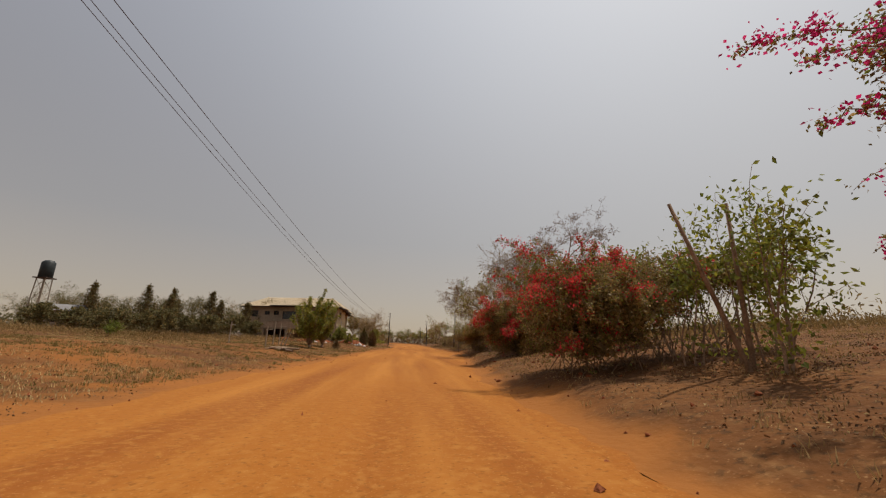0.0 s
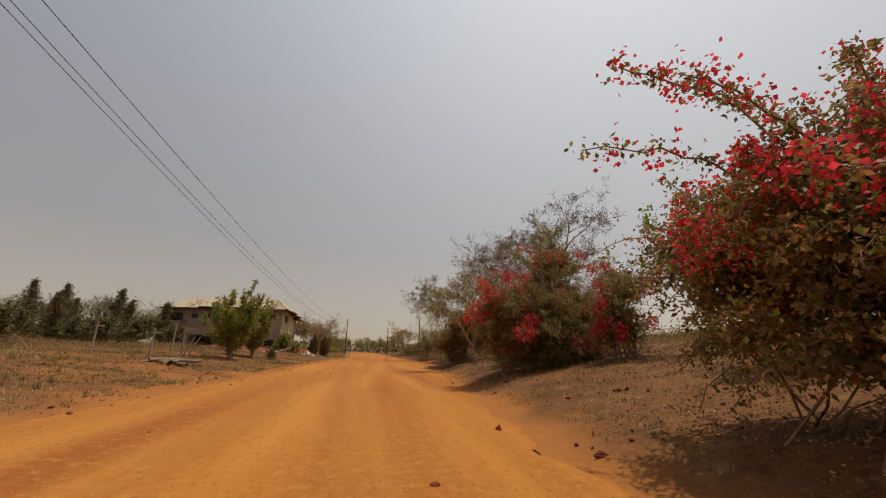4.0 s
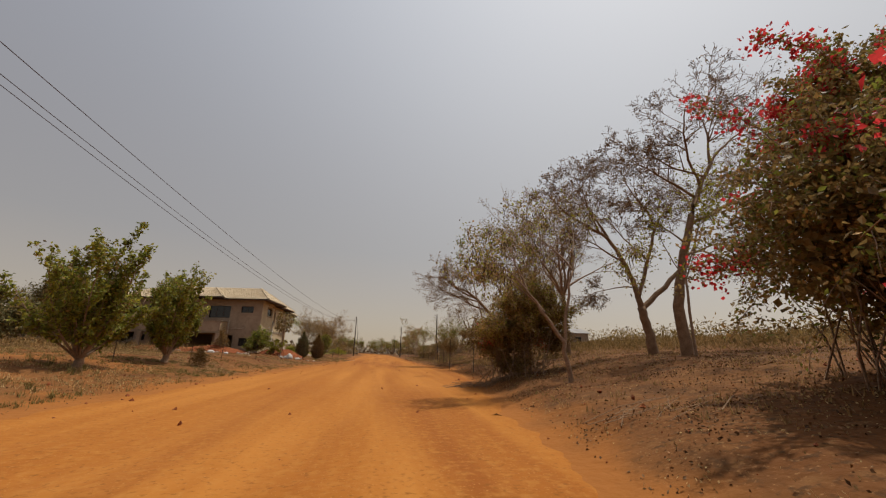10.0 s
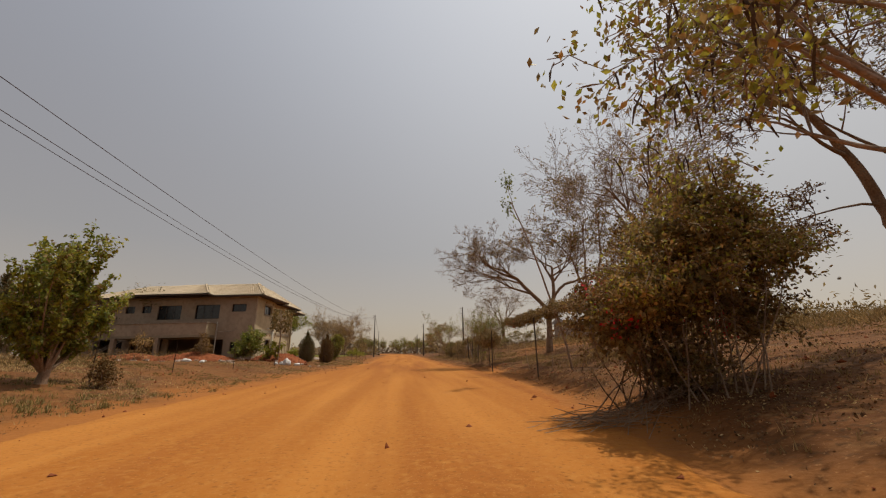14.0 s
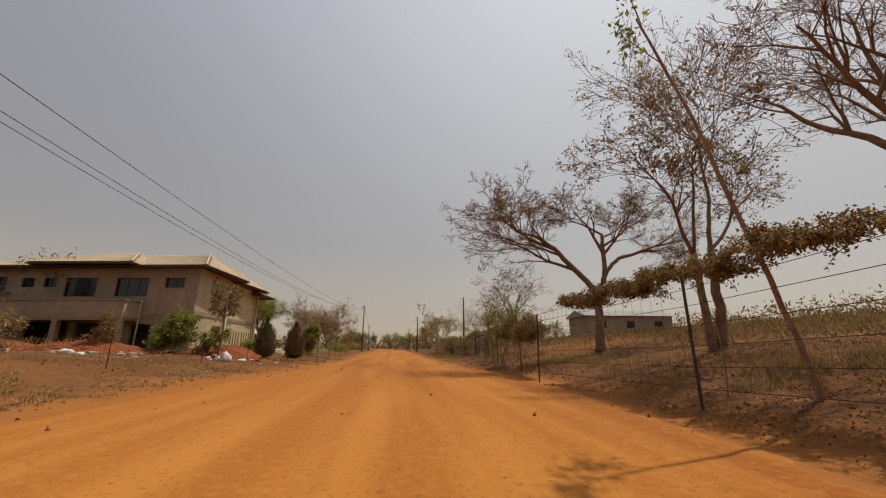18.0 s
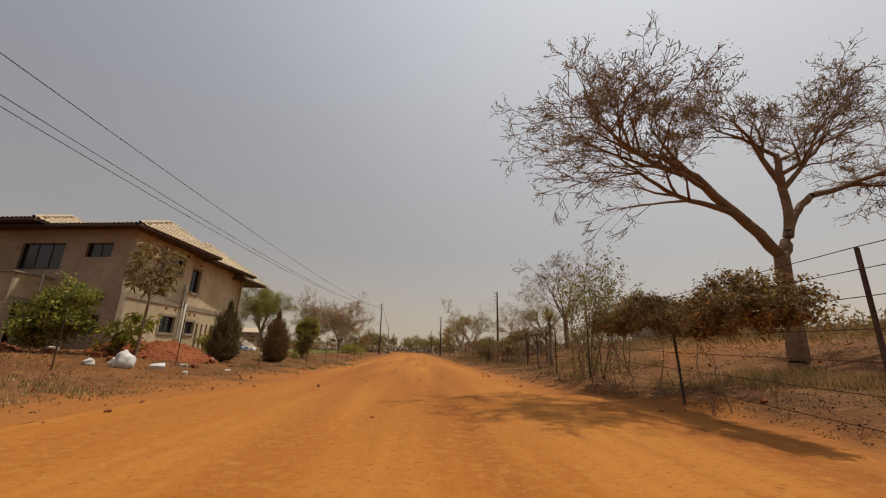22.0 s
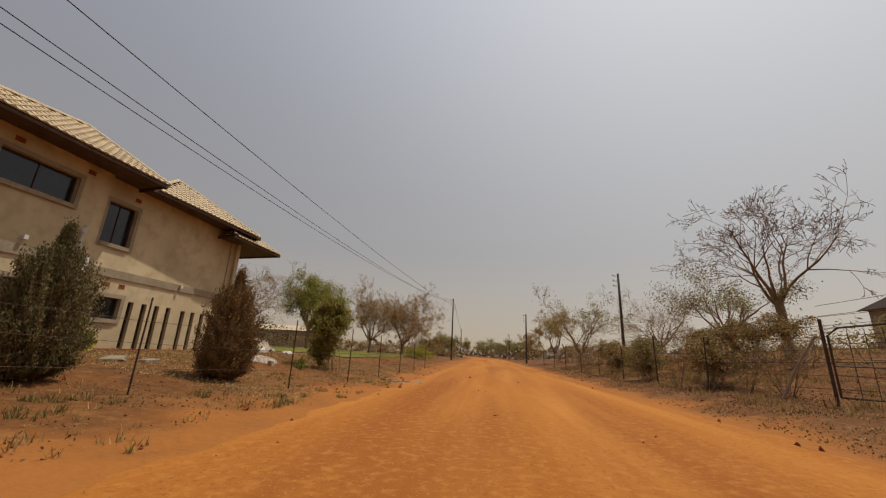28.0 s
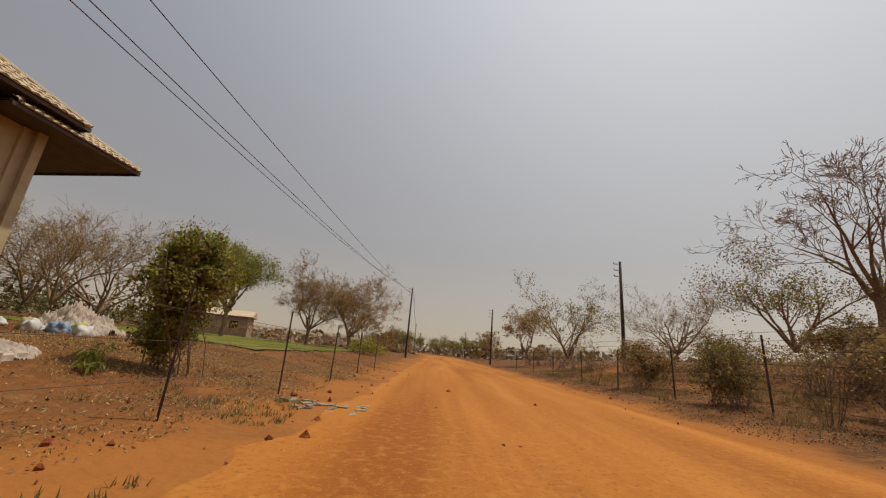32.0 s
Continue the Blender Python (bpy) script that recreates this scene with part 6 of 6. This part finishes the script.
bush("leafy_thicket", 13.0, 79.0, "dusty thicket behind the fence", [((0, 0, 1.0), (1.5, 1.3, 0.9)), ((0.6, 0.3, 1.7), (1.0, 1.0, 0.6))], [(M_LEAFD, 2200, 0.07, "foliage"), (M_LEAFDRY, 1500, 0.07, "dry_foliage")], stems=34, sprays=20, seed=744)
for k, (x, y, h) in enumerate([(16.2, 74.5, 1.5), (17.9, 75.2, 1.3), (19.6, 76.5, 1.6), (14.0, 72.6, 1.1)]):
    bush("dusty_shrub", x, y, "dusty olive shrub on bare stems before the low building", [((0, 0, h * 0.75), (1.0, 0.9, h * 0.5)), ((0.5, 0.2, h), (0.7, 0.7, h * 0.4))], [(M_LEAFD, 1300, 0.08, "foliage"), (M_LEAFDRY, 600, 0.07, "dry_foliage"), (M_LEAF, 500, 0.08, "green_foliage")], stems=20, sprays=12, seed=760 + k, group="shrubs before the low building")
TWIG = dict(SAP, kids=[6, 4], short=0.6, bare=0.25)
for k, (x, y, h) in enumerate([(8.9, 76.0, 1.5), (8.7, 78.2, 1.6), (9.3, 72.6, 1.3), (9.9, 71.8, 1.2), (8.4, 83.0, 1.4), (9.8, 66.8, 1.2), (8.3, 87.0, 1.5)]):
    tree("twiggy_shrub", x, y, "bare twiggy shrub by the fence", [((0.1 * math.cos(a), 0.1 * math.sin(a), 0), (0.4 * math.cos(a), 0.4 * math.sin(a), 1), h, 0.014) for a in np.arange(0, 6.2, 0.7)], TWIG, [(M_LEAFDRY, 160, 0.07, 0.06, "dry_foliage"), (M_LEAFD, 90, 0.07, 0.06, "foliage")], seed=750 + k, group="twiggy shrubs by the fence", category="shrub", bark=M_BARKD)

rg = np.random.default_rng(808)
for bx, by, cnt in ((5.6, 34.6, 60), (6.6, 34.9, 40), (5.9, 25.6, 12)):
    lines = []
    for k in range(cnt):
        a, ln = rg.normal() * 0.5 + 0.2, rg.uniform(0.5, 1.4)
        p = np.array([rg.normal() * 0.45, rg.normal() * 0.3, 0.02 + 0.14 * rg.random()])
        d = np.array([math.cos(a), math.sin(a), rg.normal() * 0.08]) * ln
        zz = [g(bx + q[0], by + q[1]) - g(bx, by) for q in (p - d / 2, p, p + d / 2)]
        lines.append(([p - d / 2 + (0, 0, zz[0]), p + rg.normal(size=3) * 0.04 + (0, 0, zz[1]), p + d / 2 + (0, 0, zz[2])], [0.007, 0.006, 0.003]))
    v, f = tubes(lines, 4)
    ob = mesh_ob("brush_pile", v, f, M_BARKD)
    ob.location = (bx, by, g(bx, by))
    tagged(ob, "low heap of cut dry branches at the road edge", "branches", kind="stuff")

# ---- far things ----
def far_house(x, y, w, d, h, rz, label, wallm, roofm):
    t = thing("far_building", x, y, g(x, y) - 0.2, label, "building")
    t.rotation_euler[2] = radians(rz)
    part("wall", box_bm(-w / 2, w / 2, -d / 2, d / 2, 0, h), wallm, t)
    bm = bmesh.new()
    vs = [bm.verts.new(c) for c in ((-w / 2 - 0.4, -d / 2 - 0.4, h), (w / 2 + 0.4, -d / 2 - 0.4, h), (w / 2 + 0.4, d / 2 + 0.4, h), (-w / 2 - 0.4, d / 2 + 0.4, h), (-w / 2 - 0.4, 0, h + 0.9), (w / 2 + 0.4, 0, h + 0.9))]
    for q in ((0, 1, 5, 4), (2, 3, 4, 5), (0, 4, 3), (1, 2, 5), (0, 3, 2, 1)):
        bm.faces.new([vs[i] for i in q])
    part("roof", bm, roofm, t)
    for k in range(max(2, int(w / 3))):
        cx = -w / 2 + (k + 0.5) * w / max(2, int(w / 3))
        part("window", box_bm(cx - 0.5, cx + 0.5, -d / 2 - 0.02, -d / 2 + 0.1, h * 0.4, h * 0.75), M_PANE, t)
    return t


far_house(32.3, 84.5, 11.0, 6, 2.5, -4, "long low beige building with a grey sheet roof", M_BLOCKWALL, M_GREYROOF)
far_house(-30, 118.0, 10, 6, 2.6, 20, "low pale outbuilding behind trees", M_BLOCKWALL, M_ROOF)
far_house(-46.0, 57.0, 3.4, 3, 2.6, 30, "small pale building beneath the water tower", M_BLOCKWALL, M_GREYROOF)

far_house(-43.8, 82.0, 4.5, 3.5, 2.1, 8, "small shack with a pale sheet roof", M_BLOCKWALL, M_WHITE)
far_house(-38.4, 83.0, 3.6, 3.0, 2.0, -5, "small shack with a pale sheet roof", M_BLOCKWALL, M_WHITE)
bw = thing("boundary_wall", -33.0, 68.5, g(-33.0, 68.5), "low pale block boundary wall across the field", "wall")
for k in range(10):
    part("block_panel", box_bm(-6.5 + 1.3 * k, -5.22 + 1.3 * k, -0.08, 0.08, -0.4, 0.75 + 0.05 * (k % 3)), M_BLOCKWALL, bw)

tower = thing("water_tower", -45.5, 52, g(-45.5, 52), "black plastic water tank on a steel lattice stand", "water tower")
legs = [(-0.66, -0.66), (0.66, -0.66), (0.66, 0.66), (-0.66, 0.66)]
for a, b in legs:
    v, f = tubes([([(a, b, 0), (a * 0.75, b * 0.75, 6.2)], [0.07, 0.06])], 6)
    mesh_ob("leg", v, f, M_PALE, tower)
for k in range(4):
    z0, z1 = 1.5 * k + 0.2, 1.5 * k + 1.6
    for i in range(4):
        a, b = legs[i], legs[(i + 1) % 4]
        w0, w1 = 1 - 0.25 * z0 / 6.2, 1 - 0.25 * z1 / 6.2
        v, f = tubes([([(a[0] * w0, a[1] * w0, z0), (b[0] * w1, b[1] * w1, z1)], [0.035, 0.035])], 4)
        mesh_ob("brace", v, f, M_PALE, tower)
part("platform", box_bm(-0.78, 0.78, -0.78, 0.78, 6.15, 6.28), M_STEEL, tower)
v, f = tubes([([(0, 0, 6.3), (0, 0, 6.35), (0, 0, 8.2), (0, 0, 8.45), (0, 0, 8.5)], [0.64, 0.7, 0.69, 0.45, 0.22])], 20)
mesh_ob("tank", v, f, M_TANK, tower, smooth=True)

# firs and thickets across the left field
def casuarina(x, y, h, seed):
    """A pointed tree: a straight stem, rising branches that shorten towards the top, drooping needle sprays along them."""
    rng = np.random.default_rng(seed)
    t = thing("casuarina_tree", x, y, g(x, y) - 0.05, "pointed dark green casuarina tree across the field", "tree", "casuarinas across the field")
    lean = rng.normal(size=2) * 0.03
    stem = lambda z: np.array([lean[0] * z, lean[1] * z, z])
    v, f = tubes([([stem(z) for z in np.linspace(0, h, 9)], np.linspace(0.11, 0.015, 9))], 6)
    mesh_ob("trunk", v, f, M_BARKD, t, smooth=True)
    lines, C = [], []
    n = int(h * 13)
    for i in range(n):
        u = 0.08 + 0.9 * (i / n)
        a = i * 2.4 + rng.normal() * 0.3
        ln = h * 0.3 * (1 - u) ** 0.85 * rng.uniform(0.45, 1.15) + 0.12
        way = np.array([math.cos(a), math.sin(a), rng.uniform(0.35, 0.8)])
        q = [stem(u * h) + way * ln * w + np.array([0, 0, 0.25 * ln * w * w]) for w in (0, 0.35, 0.7, 1.0)]
        lines.append((q, [0.025, 0.018, 0.012, 0.006]))
        k = int(16 + 42 * ln)
        w = rng.random(k)[:, None] ** 0.7
        C.append(stem(u * h) + way * ln * w + rng.normal(size=(k, 3)) * (0.07 + 0.06 * ln))
    C.append(np.stack([stem(h * w) for w in rng.uniform(0.9, 1.03, 50)]) + rng.normal(size=(50, 3)) * 0.05)
    v, f = tubes(lines, 4)
    mesh_ob("branches", v, f, M_BARKD, t)
    C = np.concatenate(C)
    rng.shuffle(C)
    k = len(C) * 3 // 5
    for nm, m, P in (("foliage", M_BUSH, C[:k]), ("dark_foliage", M_CYP, C[k:])):
        v, f = leaf_quads(rng, P, 0.26, up=-0.2, aspect=0.32)
        mesh_ob(nm, v, f, m, t)["kind"] = "stuff"


rg = np.random.default_rng(71)
for k, (x, y, h) in enumerate([(-39, 62, 7.2), (-34, 60, 6.6), (-30, 62, 6.8), (-44, 58, 6.6), (-27.5, 60, 5.2), (-37, 66, 5.6), (-24.5, 62, 5.4), (-31.5, 55, 5.2)]):
    casuarina(x, y, h, 100 + k)
for k in range(26):
    x, y = -58 + k * 1.5 + rg.normal(), 56 + rg.normal() * 5 - (k % 3) * 6
    bush("field_bush", x, y, "dusty green bush across the field", [((0, 0, 1.3), (1.5, 1.3, 1.2)), ((0.6, 0.2, 2.1), (0.9, 0.9, 0.8))], [(M_BUSH, 2300, 0.21, "foliage"), (M_LEAFD, 700, 0.2, "dry_foliage")], stems=8, seed=120 + k, group="bushes across the field")
for k in range(12):
    x, y = -62 + k * 3.6 + rg.normal(), 70 + rg.normal() * 5
    tree("field_tree", x, y, "dusty leafy tree across the field", fork(0.8, 6, 0.6, 3.0 + (k % 3) * 0.5, 0.08, 240 + k), GRN, [(M_BUSH, 2800, 0.17, 0.22, "foliage"), (M_LEAFD, 800, 0.17, 0.22, "dry_foliage")], seed=240 + k, group="trees across the field")
for k in range(6):
    x, y = -38 + k * 6 + rg.normal(), 88 + rg.normal() * 4
    if x > -17:
        continue
    tree("dry_tree", x, y, "dry brown tree behind the field", fork(1.0, 5, 0.6, 3.6, 0.09, 140 + k), dict(ACA, depth=3, kids=[6, 5, 4]), DRY(900, 0.08), seed=140 + k, bark=M_BARKD, group="dry trees behind the field")

# roadside trees and scrub further on
for k in range(26):
    side = -1 if k % 2 else 1
    y = 112 + 7.5 * k + rg.normal() * 4
    x = float(centre(y)) + side * (7.5 + rg.random() * 9)
    if k % 3 == 0:
        tree("dry_tree", x, y, "dry thorn tree along the far road", fork(1.4, 5, 0.7, 3.4, 0.09, 160 + k), dict(ACA, depth=3, kids=[5, 4, 4]), DRY(1500, 0.13) + [(M_LEAFD, 900, 0.13, 0.2, "green_foliage")], seed=160 + k, group="trees along the far road")
    else:
        bush("scrub_bush", x, y, "dusty scrub bush along the far road", [((0, 0, 1.2), (1.8, 1.8, 1.2)), ((0.8, 0.3, 2.0), (1.1, 1.1, 1.0))], [(M_LEAFD, 1100, 0.2, "foliage"), (M_LEAFDRY, 700, 0.2, "dry_foliage")], stems=8, seed=160 + k, group="scrub along the far road")
for k in range(16):
    y = 76 + 2.6 * k + rg.normal()
    x = 10.6 + rg.random() * 4.5
    bush("scrub_bush", x, y, "low dry thorn scrub behind the fence", [((0, 0, 0.9), (1.1, 1.2, 0.9)), ((0.4, 0.3, 1.5), (0.7, 0.7, 0.6))], [(M_LEAFDRY, 600, 0.07, "dry_foliage"), (M_LEAFD, 450, 0.07, "foliage")], stems=22, sprays=14, seed=200 + k, group="scrub behind the fence")
tree("green_top_tree", 10.4, 97.0, "dry tree with one green crown by the fence", fork(1.2, 5, 0.6, 3.6, 0.09, 91), dict(ACA, depth=3, kids=[5, 4, 4]), DRY(700, 0.09) + [(M_LEAF, 2400, 0.13, 0.2, "green_foliage")], seed=91)
tree("dry_tree", 14.5, 90.0, "spreading dry thorn tree behind the fence", fork(0.9, 7, 0.9, 2.7, 0.07, 92), dict(ACA, depth=3, kids=[6, 5, 4], flat=0.9), DRY(700, 0.07), seed=92)

for k, (x, y, h) in enumerate([(-9, 175, 4.6), (-13, 182, 5.2), (-6.5, 215, 5.0), (9.5, 205, 4.6), (13.5, 190, 4.8), (-19, 190, 5.0), (5.5, 260, 6.5), (1.5, 268, 6.0), (20, 210, 5.0), (8.5, 245, 6.0), (-2.0, 285, 7.0), (4.5, 290, 7.5), (-20, 245, 5.5)]):
    tree("far_tree", x, y, "dark leafy tree at the far end of the road", fork(1.0, 6, 0.6, h * 0.75, 0.1, 270 + k), GRN, [(M_LEAFD, 2600, 0.24, 0.35, "foliage"), (M_LEAF, 1800, 0.24, 0.35, "green_foliage")], seed=270 + k, group="trees at the far end of the road")

# woods at the horizon, one sheet of many small clumps, haze in their colour
rg = np.random.default_rng(300)
n = 42000
ang = rg.uniform(-1.5, 1.5, n)
dist = rg.uniform(130, 420, n)
C = np.stack([dist * np.sin(ang), 40 + dist * np.cos(ang), np.zeros(n)], 1)
keep = np.abs(C[:, 0] - centre(C[:, 1])) > 9
C = C[keep]
hh = 3.0 + 2.2 * fbm(C[:, 0], C[:, 1], 0.05) + 1.6 * fbm(C[:, 0], C[:, 1], 0.21, 3)
C[:, 2] = land(C[:, 0], C[:, 1]) + rg.random(len(C)) * np.clip(hh, 0.6, 6)
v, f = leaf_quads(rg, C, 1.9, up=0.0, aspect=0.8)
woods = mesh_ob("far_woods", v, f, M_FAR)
tagged(woods, "brown-green scrub woodland along the horizon, haze mixed into its colour", "woods", kind="stuff")


# rank weeds and scrub in the fields, too many to count
def scrub_belt(name, label, n, xr, yr, hmax, size, material, seed, thr):
    rng = np.random.default_rng(seed)
    X, Y = rng.uniform(*xr, n), rng.uniform(*yr, n)
    q = fbm(X, Y, 0.16, seed) + 0.6 * fbm(X, Y, 0.45, seed + 2)
    kk = q > thr
    X, Y, q = X[kk], Y[kk], q[kk]
    Zt = land(X, Y) + rng.random(len(X)) ** 0.8 * hmax * np.clip(0.35 + 0.6 * (q - thr), 0.2, 1)
    v, f = leaf_quads(rng, np.stack([X, Y, Zt], 1), size, up=-0.4 if size > 0.4 else -1.7, aspect=0.35 if size > 0.4 else 0.13)
    return tagged(mesh_ob(name, v, f, material), label, "scrub", kind="stuff")


scrub_belt("dry_hedge", "red-brown dry hedge beyond the lawn", 9000, (-46, -7), (112, 117), 1.5, 0.3, M_LEAFDRY, 406, -2.0)
scrub_belt("field_weeds", "rank brownish-green weeds across the field", 48000, (15.5, 46), (14, 74), 0.9, 0.3, M_RANK, 401, -0.3)
scrub_belt("field_weeds", "tall dry grass across the field", 34000, (13.5, 46), (14, 90), 0.5, 0.3, M_GRASS, 402, -0.2)
scrub_belt("field_scrub", "dusty scrub behind the rising field", 20000, (38, 90), (10, 130), 3.2, 0.5, M_LEAFD, 403, -0.5)
scrub_belt("field_weeds", "tall dry grass before the trees", 22000, (-48, -13), (22, 62), 0.75, 0.24, M_GRASS, 404, -0.1)
scrub_belt("field_scrub", "dusty green scrub across the field", 22000, (-80, -24), (66, 110), 3.0, 0.45, M_BUSH, 405, -0.5)

# ---- grass, litter and stones ----
def tufts(name, n, xr, yr, size, material, label, seed, cond, blades=6):
    rng = np.random.default_rng(seed)
    X, Y = rng.uniform(*xr, n), rng.uniform(*yr, n)
    k = cond(X, Y, rng)
    X, Y = X[k], Y[k]
    m = len(X)
    b = np.stack([X, Y, land(X, Y)], 1)
    b = np.repeat(b, blades, 0)
    b[:, :2] += rng.normal(size=(m * blades, 2)) * 0.05
    a = rng.random(m * blades) * 6.283
    L_ = size * rng.uniform(0.4, 1.2, m * blades)
    out = np.stack([np.cos(a), np.sin(a), np.zeros_like(a)], 1)
    tip = b + out * (L_ * rng.uniform(0.15, 0.8, len(L_)))[:, None] + np.array([0, 0, 1.0]) * (L_ * 0.9)[:, None]
    side = np.stack([-np.sin(a), np.cos(a), np.zeros_like(a)], 1) * 0.008 * (1 + size)
    V = np.stack([b - side, b + side, tip], 1).reshape(-1, 3)
    ob = mesh_ob(name, V, np.arange(len(V)).reshape(-1, 3), material)
    return tagged(ob, label, "grass", kind="stuff")


def edge(x, y):
    return np.where(x > centre(y), x - centre(y) - half(y), centre(y) - x - half(y))


tufts("dry_grass", 48000, (-34, 30), (2, 100), 0.13, M_GRASS, "dry straw-coloured grass tufts on the verges", 1, lambda x, y, r: (edge(x, y) > 0.6) & (fbm(x, y, 0.35) + 0.5 * fbm(x, y, 1.2, 3) + r.normal(size=len(x)) * 0.3 > 0.1))
rg = np.random.default_rng(66)
X, Y = rg.uniform(-11, -2.6, 60000), rg.uniform(67.5, 83, 60000)
k = (edge(X, Y) > 0.8) & (fbm(X, Y, 0.5) + 0.5 * fbm(X, Y, 1.7, 2) + rg.normal(size=60000) * 0.3 > -0.25)
v, f = leaf_quads(rg, np.stack([X[k], Y[k], land(X[k], Y[k]) + 0.015], 1), 0.055, up=0.05, aspect=0.3)
tagged(mesh_ob("straw_litter", v, f, M_STRAW), "trampled straw on the soil beside the house", "straw", kind="stuff")
tufts("dry_grass", 34000, (-26, -3.4), (6, 56), 0.085, M_STRAW, "short dry grass on the open verge", 12, lambda x, y, r: (edge(x, y) > 0.9) & (fbm(x, y, 0.3, 2) + 0.6 * fbm(x, y, 1.1, 1) + r.normal(size=len(x)) * 0.2 > 0.15), blades=6)
scrub_belt("dry_weeds", "brown dry weeds standing across the verge", 24000, (-36, -12.5), (20, 56), 0.55, 0.24, M_RANK, 407, 0.1)
tufts("green_weeds", 14000, (-24, -3.6), (6, 56), 0.1, M_WEED, "low green weeds in the short dry grass", 13, lambda x, y, r: (edge(x, y) > 0.7) & (fbm(x, y, 0.4, 8) + 0.5 * fbm(x, y, 1.4, 6) > 0.2), blades=9)
tufts("green_weeds", 900, (-5.2, -1.6), (63.5, 76), 0.11, M_WEED, "low green weeds on the verge by the house", 7, lambda x, y, r: (edge(x, y) > 0.2) & (fbm(x, y, 1.1, 3) + 0.5 * fbm(x, y, 2.3, 1) > 0.35), blades=14)
tufts("green_weeds", 1600, (-14, -3.6), (14, 44), 0.22, M_WEED, "low green weeds in the dry verge", 8, lambda x, y, r: (edge(x, y) > 0.4) & (fbm(x, y, 0.9, 5) + 0.5 * fbm(x, y, 2.1, 4) > 0.4), blades=12)
tufts("dry_grass", 16000, (7.2, 12.5), (40, 100), 0.26, M_GRASS, "dry grass standing along the fence", 11, lambda x, y, r: (edge(x, y) > 1.6) & (fbm(x, y, 0.6, 3) + 0.5 * fbm(x, y, 1.9, 5) + r.normal(size=len(x)) * 0.2 > 0.25), blades=7)
tufts("green_weeds", 5000, (-26, 20), (2, 100), 0.11, M_WEED, "small green weeds at the road edge", 2, lambda x, y, r: (edge(x, y) > 0.3) & (fbm(x, y, 0.5, 7) + 0.5 * fbm(x, y, 1.7, 2) > 0.55), blades=9)
rg = np.random.default_rng(9)
for material, n, x0, x1, size, thr, lb in ((M_BROWNLITTER, 110000, 3.6, 16, 0.045, 0.0, "fallen dry leaves scattered on the verge"), (M_STRAW, 90000, 3.8, 15, 0.038, 0.1, "bits of pale straw and chaff on the verge"), (M_LITTER, 70000, 4.2, 15, 0.045, 0.1, "dark fallen leaves strewn under the fence"), (M_BROWNLITTER, 60000, -15, -2.6, 0.045, 0.1, "fallen dry leaves scattered on the open verge")):
    X, Y = rg.uniform(x0, x1, n), rg.uniform(3, 92, n)
    k = (edge(X, Y) > 0.25) & (fbm(X, Y, 0.8, size * 90) + 0.6 * fbm(X, Y, 2.4, 1) + rg.normal(size=n) * 0.4 > thr)
    C = np.stack([X[k], Y[k], land(X[k], Y[k]) + 0.018], 1)
    v, f = leaf_quads(rg, C, size, up=0.1)
    tagged(mesh_ob("leaf_litter", v, f, material), lb, "litter", kind="stuff")
n = 2600
X, Y = rg.uniform(-12, 14, n), rg.uniform(2, 90, n)
k = (edge(X, Y) > -0.8) | (rg.random(n) < 0.12)
sv = np.array([(1, 0, 0), (-1, 0, 0), (0, 1, 0), (0, -1, 0), (0, 0, 1), (0, 0, -1)], float)
sf = [(0, 2, 4), (2, 1, 4), (1, 3, 4), (3, 0, 4), (2, 0, 5), (1, 2, 5), (3, 1, 5), (0, 3, 5)]
items = []
for x, y in zip(X[k], Y[k]):
    s_ = 0.015 + 0.05 * rg.random() ** 3
    items.append((sv * s_ * rg.uniform(0.6, 1.3, (1, 3)) + rg.normal(size=(6, 3)) * s_ * 0.2 + np.array([x, y, g(x, y) + s_ * 0.4]), sf))
v, f = join(*items)
tagged(mesh_ob("stones", v, f, M_MOUND), "small stones and clods on the road edge", "stones", kind="stuff")
